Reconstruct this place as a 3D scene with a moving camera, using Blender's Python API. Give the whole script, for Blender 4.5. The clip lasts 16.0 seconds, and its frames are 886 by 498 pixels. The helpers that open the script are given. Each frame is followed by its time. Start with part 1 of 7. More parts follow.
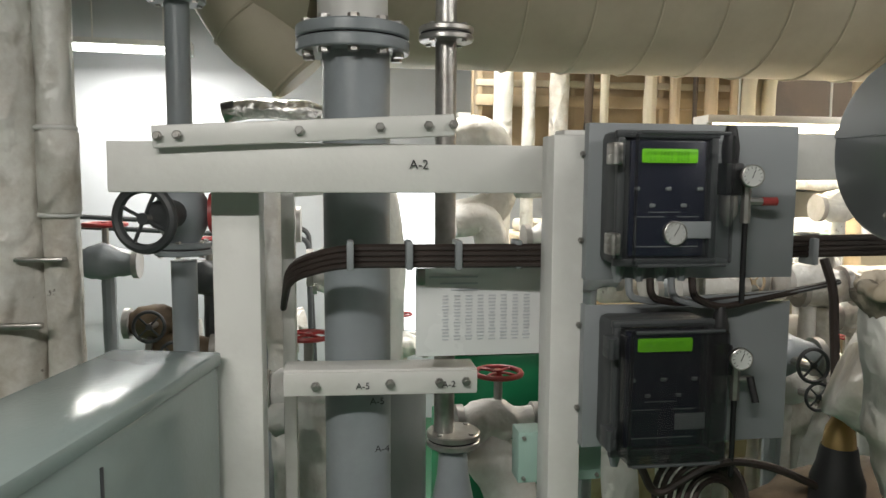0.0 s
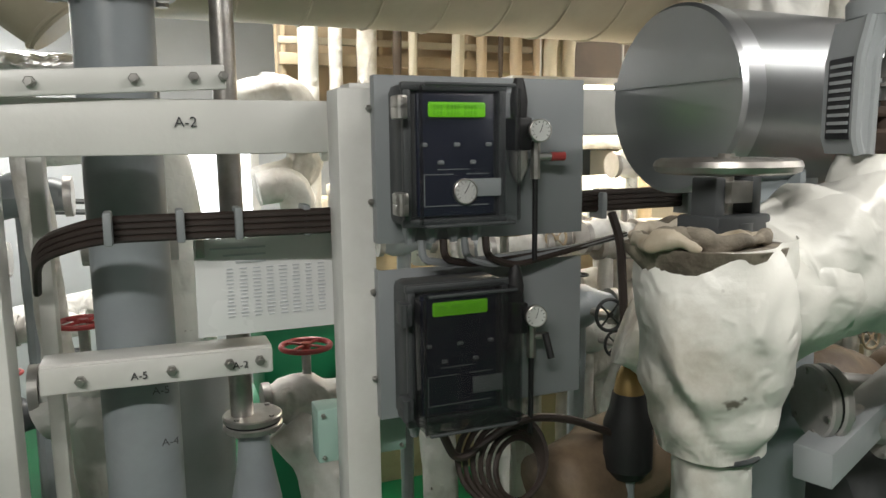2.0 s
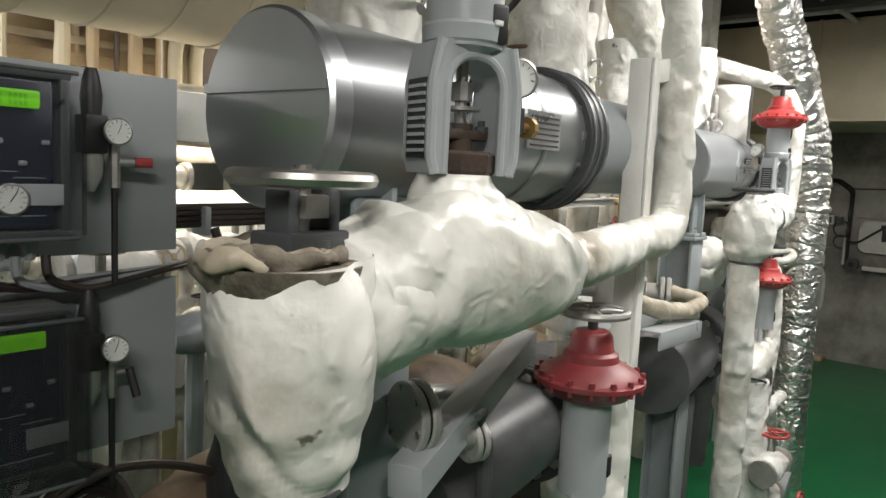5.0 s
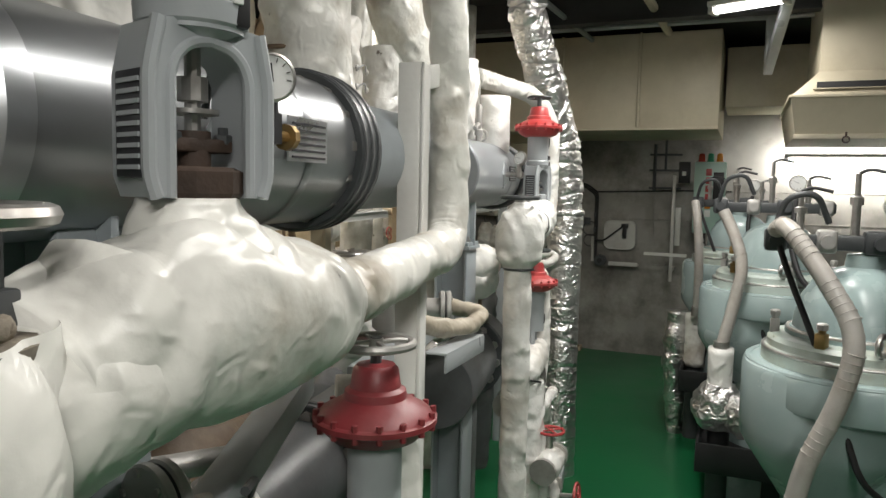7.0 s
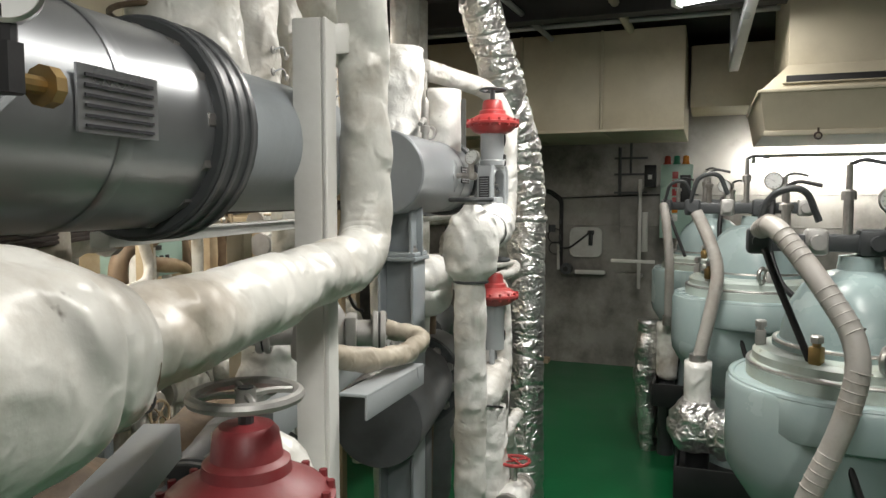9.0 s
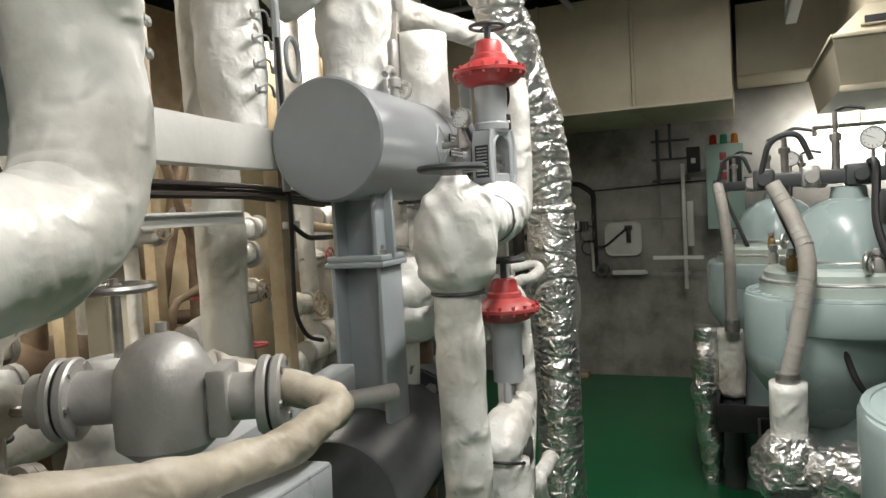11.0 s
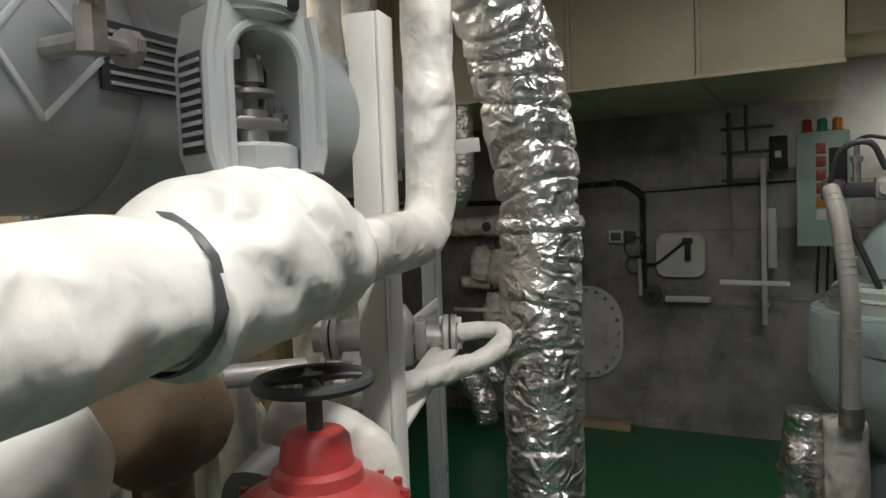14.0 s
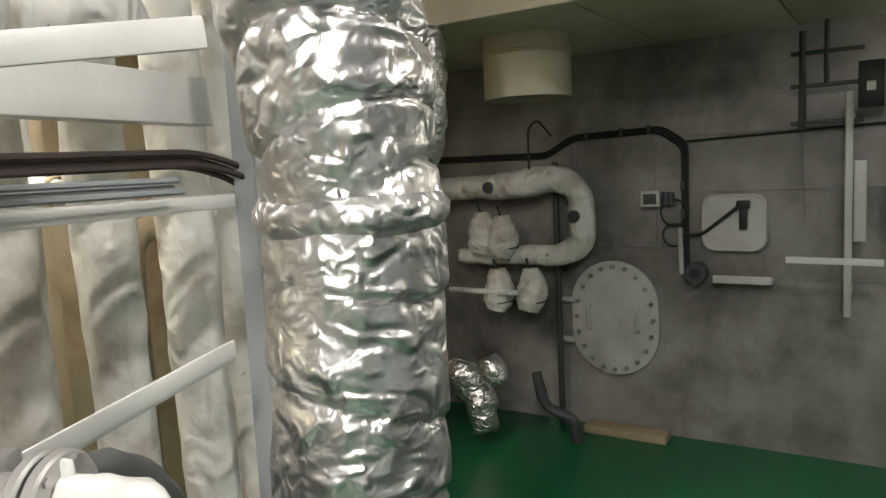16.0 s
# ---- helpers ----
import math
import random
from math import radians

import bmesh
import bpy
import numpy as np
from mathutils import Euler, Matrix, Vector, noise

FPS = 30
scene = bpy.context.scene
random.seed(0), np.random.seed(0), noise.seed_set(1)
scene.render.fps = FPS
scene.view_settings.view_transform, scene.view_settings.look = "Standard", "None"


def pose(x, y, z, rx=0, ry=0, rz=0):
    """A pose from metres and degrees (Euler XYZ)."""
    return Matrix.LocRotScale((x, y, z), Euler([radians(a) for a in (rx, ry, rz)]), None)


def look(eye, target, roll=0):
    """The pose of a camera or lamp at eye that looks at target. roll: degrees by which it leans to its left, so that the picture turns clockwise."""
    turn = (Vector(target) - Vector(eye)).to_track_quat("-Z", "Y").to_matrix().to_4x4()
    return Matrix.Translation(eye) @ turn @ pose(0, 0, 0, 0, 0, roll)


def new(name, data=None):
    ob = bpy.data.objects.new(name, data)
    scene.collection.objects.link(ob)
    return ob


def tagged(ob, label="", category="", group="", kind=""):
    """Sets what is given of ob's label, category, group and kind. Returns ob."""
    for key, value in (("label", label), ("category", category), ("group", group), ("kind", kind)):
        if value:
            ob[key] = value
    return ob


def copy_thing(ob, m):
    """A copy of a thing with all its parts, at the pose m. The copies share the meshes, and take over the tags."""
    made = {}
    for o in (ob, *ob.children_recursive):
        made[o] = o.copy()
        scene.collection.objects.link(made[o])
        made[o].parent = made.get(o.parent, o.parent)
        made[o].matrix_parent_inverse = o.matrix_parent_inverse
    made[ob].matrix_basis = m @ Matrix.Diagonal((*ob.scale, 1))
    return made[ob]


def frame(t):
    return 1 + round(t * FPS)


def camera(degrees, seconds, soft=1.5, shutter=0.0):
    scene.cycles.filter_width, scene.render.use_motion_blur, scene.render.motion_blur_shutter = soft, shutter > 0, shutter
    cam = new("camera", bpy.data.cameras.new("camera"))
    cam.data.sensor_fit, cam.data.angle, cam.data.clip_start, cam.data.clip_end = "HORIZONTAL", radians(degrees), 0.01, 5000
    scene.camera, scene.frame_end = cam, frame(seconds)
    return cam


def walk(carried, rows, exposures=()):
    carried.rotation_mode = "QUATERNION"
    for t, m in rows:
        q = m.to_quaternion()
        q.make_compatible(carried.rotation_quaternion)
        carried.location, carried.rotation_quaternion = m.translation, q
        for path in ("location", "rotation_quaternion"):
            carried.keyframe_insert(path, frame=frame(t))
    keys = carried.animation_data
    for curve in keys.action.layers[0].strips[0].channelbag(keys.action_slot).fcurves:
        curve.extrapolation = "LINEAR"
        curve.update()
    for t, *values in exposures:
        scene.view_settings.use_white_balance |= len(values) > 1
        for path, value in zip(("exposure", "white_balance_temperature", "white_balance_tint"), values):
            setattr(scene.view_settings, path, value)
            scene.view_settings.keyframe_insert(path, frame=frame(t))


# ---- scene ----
cam = camera(63.3, 16.0)
PATH = [
    (0, (-0.114, -0.103, 1.758), (0.165, 1.868, 1.564), 0.3),
    (0.5, (-0.09, -0.089, 1.757), (0.284, 1.862, 1.527), -0.4),
    (1, (-0.074, -0.068, 1.762), (0.363, 1.864, 1.484), -2.1),
    (1.5, (-0.053, -0.048, 1.752), (0.508, 1.849, 1.456), -1.5),
    (2, (-0.032, -0.035, 1.746), (0.701, 1.803, 1.457), -0.6),
    (2.5, (-0.029, -0.028, 1.742), (0.899, 1.726, 1.495), 0.4),
    (3, (-0.013, -0.015, 1.747), (1.058, 1.659, 1.518), 0.9),
    (3.5, (0.012, -0.008, 1.739), (1.196, 1.591, 1.535), 1.8),
    (4, (0.025, 0.001, 1.736), (1.335, 1.498, 1.531), 2.6),
    (4.5, (0.054, 0.002, 1.733), (1.468, 1.402, 1.531), 2.9),
    (5, (0.078, -0.002, 1.736), (1.59, 1.289, 1.515), 2.7),
    (7.5, (0.268, 0.09, 1.749), (2.137, 0.784, 1.591), 1.3),
    (8, (0.33, 0.088, 1.754), (2.207, 0.76, 1.598), 1.6),
    (10.5, (1.05, 0.239, 1.637), (2.908, 0.971, 1.532), -3.1),
    (11, (1.256, 0.258, 1.635), (3.096, 1.033, 1.528), -3.2),
    (11.5, (1.468, 0.241, 1.644), (3.248, 1.148, 1.554), -3.5),
    (12, (1.706, 0.289, 1.656), (3.46, 1.248, 1.581), -2.7),
    (12.5, (1.93, 0.343, 1.679), (3.69, 1.291, 1.622), -2.8),
    (13, (2.178, 0.365, 1.667), (3.927, 1.333, 1.622), -2.7),
    (13.5, (2.374, 0.359, 1.67), (4.112, 1.346, 1.598), -2.5),
    (14, (2.597, 0.421, 1.66), (4.368, 1.343, 1.552), -2.1),
    (14.5, (2.818, 0.472, 1.656), (4.601, 1.362, 1.483), -2.1),
    (15, (3.111, 0.464, 1.638), (4.842, 1.447, 1.442), -3.0),
    (15.5, (3.388, 0.456, 1.647), (5.085, 1.491, 1.421), -3.1),
    (16, (3.654, 0.514, 1.659), (5.33, 1.582, 1.434), -2.9),
]
walk(cam, [(t, look(eye, target, roll)) for t, eye, target, roll in PATH], [(0, 0.15), (2, 0.25), (3.5, 0.2), (5, 0.2), (7.5, -0.08), (10.5, -0.05), (12.5, -0.4), (13.5, -0.62), (14.5, -0.5), (15, -0.18), (16, 0.5)])

# ---- light ----
scene.view_settings.exposure = 0.0
world = bpy.data.worlds.new("world")
scene.world = world
world.use_nodes = True
world.node_tree.nodes["Background"].inputs[0].default_value = (0.9, 0.95, 1.0, 1)
world.node_tree.nodes["Background"].inputs[1].default_value = 0.004


# ---- materials ----
def crumple(nt, geo, bump, layers):
    """Branching creases laid under a bump node: (scale, strength, depth, stretch along z) each."""
    for scale, strength, depth, stretch in layers:
        at = nt.nodes.new("ShaderNodeVectorMath")
        at.operation = "MULTIPLY"
        at.inputs[1].default_value = (1, 1, stretch)
        nt.links.new(geo.outputs["Position"], at.inputs[0])
        n = nt.nodes.new("ShaderNodeTexNoise")
        n.noise_type = "RIDGED_MULTIFRACTAL"
        n.normalize = True
        n.inputs["Scale"].default_value, n.inputs["Detail"].default_value, n.inputs["Distortion"].default_value = scale, 1.5, 0.6
        nt.links.new(at.outputs["Vector"], n.inputs["Vector"])
        b = nt.nodes.new("ShaderNodeBump")
        b.inputs["Strength"].default_value, b.inputs["Distance"].default_value = strength, depth
        nt.links.new(n.outputs["Fac"], b.inputs["Height"])
        nt.links.new(b.outputs["Normal"], bump.inputs["Normal"])
        bump = b


def material(name, colour, rough=0.5, metal=0.0, vary=0.12, scale=6.0, dirt=None, dirt_amount=0.0, bump=0.1, bump_scale=40.0, spec=0.5, crease=0.0):
    m = bpy.data.materials.new(name)
    m.use_nodes = True
    nt = m.node_tree
    b = nt.nodes["Principled BSDF"]
    tc = nt.nodes.new("ShaderNodeTexCoord")
    geo = nt.nodes.new("ShaderNodeNewGeometry")
    n1 = nt.nodes.new("ShaderNodeTexNoise")
    n1.inputs["Scale"].default_value, n1.inputs["Detail"].default_value = scale, 6
    nt.links.new(geo.outputs["Position"], n1.inputs["Vector"])
    ramp = nt.nodes.new("ShaderNodeValToRGB")
    lo = [max(0, c * (1 - vary)) for c in colour]
    hi = [min(1, c * (1 + vary * 0.6)) for c in colour]
    ramp.color_ramp.elements[0].position, ramp.color_ramp.elements[0].color = 0.3, (*lo, 1)
    ramp.color_ramp.elements[1].position, ramp.color_ramp.elements[1].color = 0.7, (*hi, 1)
    nt.links.new(n1.outputs["Fac"], ramp.inputs["Fac"])
    out = ramp.outputs["Color"]
    if dirt:
        n2 = nt.nodes.new("ShaderNodeTexNoise")
        n2.inputs["Scale"].default_value, n2.inputs["Detail"].default_value, n2.inputs["Roughness"].default_value = scale * 0.45, 9, 0.68
        nt.links.new(geo.outputs["Position"], n2.inputs["Vector"])
        r2 = nt.nodes.new("ShaderNodeValToRGB")
        r2.color_ramp.elements[0].position, r2.color_ramp.elements[0].color = 0.47, (0, 0, 0, 1)
        r2.color_ramp.elements[1].position, r2.color_ramp.elements[1].color = 0.66, (dirt_amount,) * 3 + (1,)
        nt.links.new(n2.outputs["Fac"], r2.inputs["Fac"])
        mix = nt.nodes.new("ShaderNodeMix")
        mix.data_type = "RGBA"
        nt.links.new(r2.outputs["Color"], mix.inputs["Factor"])
        nt.links.new(out, mix.inputs["A"])
        mix.inputs["B"].default_value = (*dirt, 1)
        out = mix.outputs["Result"]
    if crease:
        n4 = nt.nodes.new("ShaderNodeTexNoise")
        n4.inputs["Scale"].default_value, n4.inputs["Detail"].default_value, n4.inputs["Roughness"].default_value = 17, 4, 0.6
        nt.links.new(geo.outputs["Position"], n4.inputs["Vector"])
        r4 = nt.nodes.new("ShaderNodeMapRange")
        r4.inputs["From Min"].default_value, r4.inputs["From Max"].default_value, r4.inputs["To Max"].default_value = 0.70, 0.74, 0.85
        nt.links.new(n4.outputs["Fac"], r4.inputs["Value"])
        chip = nt.nodes.new("ShaderNodeMix")
        chip.data_type = "RGBA"
        nt.links.new(r4.outputs["Result"], chip.inputs["Factor"])
        nt.links.new(out, chip.inputs["A"])
        chip.inputs["B"].default_value = (0.09, 0.065, 0.045, 1)
        out = chip.outputs["Result"]
    nt.links.new(out, b.inputs["Base Color"])
    rr = nt.nodes.new("ShaderNodeMapRange")
    rr.inputs["To Min"].default_value, rr.inputs["To Max"].default_value = max(0.04, rough - 0.08), min(1, rough + 0.1)
    nt.links.new(n1.outputs["Fac"], rr.inputs["Value"])
    nt.links.new(rr.outputs["Result"], b.inputs["Roughness"])
    b.inputs["Metallic"].default_value = metal
    b.inputs["Specular IOR Level"].default_value = spec
    if bump:
        n3 = nt.nodes.new("ShaderNodeTexNoise")
        n3.inputs["Scale"].default_value, n3.inputs["Detail"].default_value = bump_scale, 5
        nt.links.new(geo.outputs["Position"], n3.inputs["Vector"])
        bp = nt.nodes.new("ShaderNodeBump")
        bp.inputs["Strength"].default_value, bp.inputs["Distance"].default_value = bump, 0.01
        nt.links.new(n3.outputs["Fac"], bp.inputs["Height"])
        nt.links.new(bp.outputs["Normal"], b.inputs["Normal"])
        if crease:
            crumple(nt, geo, bp, ((5.0, crease * 0.9, 0.06, 0.6), (14.0, crease * 0.75, 0.028, 0.8), (40.0, crease * 0.45, 0.006, 1.0)))
    return m


def foil_material():
    m = material("foil", (0.80, 0.79, 0.775), rough=0.31, metal=0.95, vary=0.1, scale=9, bump=0.08, bump_scale=30)
    nt = m.node_tree
    bp = [n for n in nt.nodes if n.bl_idname == "ShaderNodeBump"][0]
    geo = [n for n in nt.nodes if n.bl_idname == "ShaderNodeNewGeometry"][0]
    crumple(nt, geo, bp, ((10.0, 0.55, 0.024, 1.6), (24.0, 0.8, 0.02, 1.2), (60.0, 0.6, 0.006, 1.0)))
    return m


def glow(name, colour, strength):
    m = bpy.data.materials.new(name)
    m.use_nodes = True
    b = m.node_tree.nodes["Principled BSDF"]
    b.inputs["Base Color"].default_value = (*colour, 1)
    b.inputs["Emission Color"].default_value = (*colour, 1)
    b.inputs["Emission Strength"].default_value = strength
    return m


def clear(name, colour, rough=0.05, alpha=0.16):
    m = bpy.data.materials.new(name)
    m.use_nodes = True
    b = m.node_tree.nodes["Principled BSDF"]
    b.inputs["Base Color"].default_value = (*colour, 1)
    b.inputs["Roughness"].default_value = rough
    b.inputs["Alpha"].default_value = alpha
    b.inputs["Specular IOR Level"].default_value = 0.6
    return m


LAG = material("painted lagging cloth", (0.77, 0.765, 0.715), 0.33, vary=0.12, scale=7, dirt=(0.30, 0.24, 0.16), dirt_amount=0.7, bump=0.25, bump_scale=22, crease=1.0)
LAGW = material("white lagging cloth", (0.815, 0.812, 0.78), 0.42, vary=0.08, scale=7, dirt=(0.40, 0.34, 0.26), dirt_amount=0.5, bump=0.25, bump_scale=26, crease=1.0)
LAGB = material("stained brown lagging", (0.19, 0.135, 0.085), 0.6, vary=0.3, scale=9, dirt=(0.07, 0.045, 0.03), dirt_amount=0.8, bump=0.4, bump_scale=26)
FOIL = foil_material()
HEATG = material("satin grey heater paint", (0.34, 0.365, 0.385), 0.33, metal=0.35, vary=0.06, scale=5, dirt=(0.22, 0.23, 0.24), dirt_amount=0.3, bump=0.03, bump_scale=30)
VESSEL = material("dark oily vessel paint", (0.10, 0.105, 0.11), 0.38, vary=0.2, scale=8, dirt=(0.05, 0.045, 0.04), dirt_amount=0.6, bump=0.06)
LAGT = material("beige stained lagging cloth", (0.50, 0.45, 0.36), 0.5, vary=0.2, scale=9, dirt=(0.24, 0.18, 0.11), dirt_amount=0.7, bump=0.3, bump_scale=24, crease=1.0)
FRAY = material("frayed dirty insulation wool", (0.23, 0.20, 0.155), 0.85, vary=0.4, scale=30, dirt=(0.07, 0.055, 0.04), dirt_amount=0.9, bump=0.6, bump_scale=50)
RUST = material("rusty brown iron", (0.06, 0.038, 0.027), 0.7, vary=0.4, scale=30, dirt=(0.05, 0.03, 0.02), dirt_amount=0.8, bump=0.3, bump_scale=60)
CLADG = material("satin grey sheet cladding", (0.36, 0.375, 0.385), 0.31, metal=0.82, vary=0.07, scale=4, dirt=(0.24, 0.25, 0.25), dirt_amount=0.35, bump=0.03, bump_scale=10)
# dark brown that stands in for shade beside and between the tan uprights
GLOOM = material("dark brown recess shade", (0.075, 0.055, 0.038), 0.6, vary=0.25, scale=4, dirt=(0.03, 0.02, 0.015), dirt_amount=0.6, bump=0.05)
STAINTAN = material("stained tan paint", (0.52, 0.43, 0.28), 0.5, vary=0.2, scale=4, dirt=(0.24, 0.14, 0.07), dirt_amount=0.75, bump=0.1, bump_scale=20)
WHITE = material("white paint", (0.72, 0.72, 0.69), 0.38, vary=0.06, scale=5, dirt=(0.42, 0.40, 0.35), dirt_amount=0.35, bump=0.06, bump_scale=60)
CREAM = material("cream paint", (0.55, 0.50, 0.38), 0.5, vary=0.08, scale=4, dirt=(0.35, 0.30, 0.20), dirt_amount=0.4, bump=0.05)
BROWN = material("tan bulkhead paint", (0.50, 0.40, 0.27), 0.55, vary=0.15, scale=4, dirt=(0.25, 0.18, 0.1), dirt_amount=0.5, bump=0.05)
GREY = material("grey machinery paint", (0.30, 0.335, 0.355), 0.34, vary=0.08, scale=8, dirt=(0.22, 0.23, 0.23), dirt_amount=0.4, bump=0.05, bump_scale=70)
LGREY = material("light grey enamel", (0.39, 0.415, 0.43), 0.30, vary=0.06, scale=8, dirt=(0.32, 0.33, 0.33), dirt_amount=0.3, bump=0.04, bump_scale=70)
DGREY = material("dark grey paint", (0.055, 0.06, 0.063), 0.45, vary=0.15, scale=8, bump=0.06)
PANEL = material("grey steel panel", (0.26, 0.28, 0.29), 0.42, vary=0.07, scale=5, bump=0.02)
CABINET = material("sage green cabinet enamel", (0.27, 0.33, 0.32), 0.14, vary=0.06, scale=5, dirt=(0.2, 0.22, 0.2), dirt_amount=0.3, bump=0.05, bump_scale=120)
CLAD = material("brushed metal cladding", (0.62, 0.64, 0.66), 0.30, metal=0.92, vary=0.08, scale=5, bump=0.05, bump_scale=14)
STEEL = material("worn steel", (0.50, 0.49, 0.47), 0.35, metal=0.9, vary=0.2, scale=25, dirt=(0.2, 0.15, 0.1), dirt_amount=0.4, bump=0.1)
CAST = material("silver painted casting", (0.47, 0.46, 0.44), 0.42, metal=0.45, vary=0.12, scale=12, dirt=(0.25, 0.22, 0.18), dirt_amount=0.5, bump=0.12, bump_scale=90)
DRED = material("faded maroon enamel", (0.22, 0.03, 0.035), 0.42, vary=0.2, scale=12, dirt=(0.25, 0.12, 0.11), dirt_amount=0.4, bump=0.08, bump_scale=70)
RED = material("red enamel", (0.42, 0.045, 0.045), 0.36, vary=0.2, scale=12, dirt=(0.35, 0.16, 0.14), dirt_amount=0.35, bump=0.08, bump_scale=70)
BLACK = material("black rubber", (0.015, 0.015, 0.016), 0.5, vary=0.3, scale=15, bump=0.08)
CABLE = material("brown black cable", (0.035, 0.024, 0.02), 0.55, vary=0.3, scale=15, bump=0.08)
FLOOR = material("green deck paint", (0.005, 0.112, 0.037), 0.32, vary=0.12, scale=3, dirt=(0.01, 0.08, 0.035), dirt_amount=0.5, bump=0.05, bump_scale=30)
GREEN = material("green machine paint", (0.01, 0.22, 0.09), 0.4, vary=0.1, scale=6, bump=0.04)
TEAL = material("pale turquoise enamel", (0.33, 0.41, 0.405), 0.25, vary=0.06, scale=5, dirt=(0.2, 0.33, 0.33), dirt_amount=0.35, bump=0.03)
TEALW = material("stained pale lid enamel", (0.47, 0.54, 0.50), 0.3, vary=0.1, scale=6, dirt=(0.30, 0.27, 0.16), dirt_amount=0.6, bump=0.03)
MINT = material("mint enamel", (0.36, 0.52, 0.46), 0.35, vary=0.06, scale=6, bump=0.03)
WALLG = material("grimy grey bulkhead paint", (0.31, 0.30, 0.275), 0.36, vary=0.35, scale=1.9, dirt=(0.07, 0.062, 0.055), dirt_amount=0.95, bump=0.06, bump_scale=9)
WALLW = material("cool white bulkhead paint", (0.60, 0.63, 0.66), 0.5, vary=0.05, scale=2, dirt=(0.45, 0.46, 0.46), dirt_amount=0.3, bump=0.03)
# near-black base colour puts the deckhead's lack of light into its paint
UNLIT = material("dark deckhead", (0.05, 0.05, 0.05), 0.8, vary=0.3, scale=3, bump=0.05)
COVER = material("pale grey cover plate", (0.546, 0.546, 0.520), 0.4, vary=0.08, scale=5, dirt=(0.25, 0.23, 0.2), dirt_amount=0.5, bump=0.04)
PAPER = material("laminated paper", (0.86, 0.87, 0.87), 0.25, vary=0.03, scale=5, bump=0.01)
INK = material("printed ink", (0.60, 0.62, 0.65), 0.5, vary=0.05, bump=0)
MARKER = material("black marker pen", (0.06, 0.06, 0.065), 0.5, vary=0.05, bump=0)
BOXBLUE = material("dark blue instrument face", (0.012, 0.015, 0.034), 0.3, vary=0.1, bump=0)
PLATEK = material("black name plate", (0.03, 0.03, 0.035), 0.4, vary=0.1, bump=0)
DIAL = material("white dial", (0.75, 0.76, 0.74), 0.3, vary=0.03, bump=0)
HOSE = material("grey ribbed hose", (0.42, 0.40, 0.37), 0.45, vary=0.1, scale=12, dirt=(0.25, 0.2, 0.15), dirt_amount=0.5, bump=0.05)
WOOD = material("bare plywood strip", (0.38, 0.30, 0.2), 0.6, vary=0.15, scale=12, bump=0.05)
BRASS = material("tarnished brass", (0.35, 0.24, 0.1), 0.4, metal=0.8, vary=0.2, scale=20, bump=0.05)
CLEAR = clear("clear polycarbonate", (0.06, 0.065, 0.075), 0.05, 0.10)
TINT = clear("smoked polycarbonate", (0.02, 0.02, 0.022), 0.06, 0.35)
TUBEGLOW = glow("fluorescent tube", (1.0, 0.97, 0.93), 14.0)
WARMGLOW = glow("warm work lamp", (1.0, 0.86, 0.62), 8.0)
WINDOWGLOW = glow("bright lit opening", (0.96, 0.98, 1.0), 2.2)
LCD = glow("green backlit display", (0.12, 0.42, 0.005), 0.55)
LCDTEXT = glow("lcd characters", (0.10, 0.36, 0.004), 0.42)
LAMPG = material("green signal lens", (0.05, 0.35, 0.2), 0.2, vary=0.05, bump=0)
LAMPR = material("red signal lens", (0.45, 0.06, 0.04), 0.2, vary=0.05, bump=0)
LAMPA = material("amber signal lens", (0.6, 0.22, 0.03), 0.2, vary=0.05, bump=0)
BLUE = material("blue paint", (0.02, 0.06, 0.35), 0.4, vary=0.1, bump=0.03)

# ---- mesh helpers ----
ANG = radians(9.5)
UX, UY = math.cos(ANG), math.sin(ANG)
ROT = Matrix.Rotation(ANG, 4, "Z")
DECK = 3.1


def S(s, q, z):
    """Place in the heater skid's own axes: s along the aisle, q away from it."""
    return Vector((0.606 + s * UX - q * UY, 0.744 + s * UY + q * UX, z))


_boxes = {}


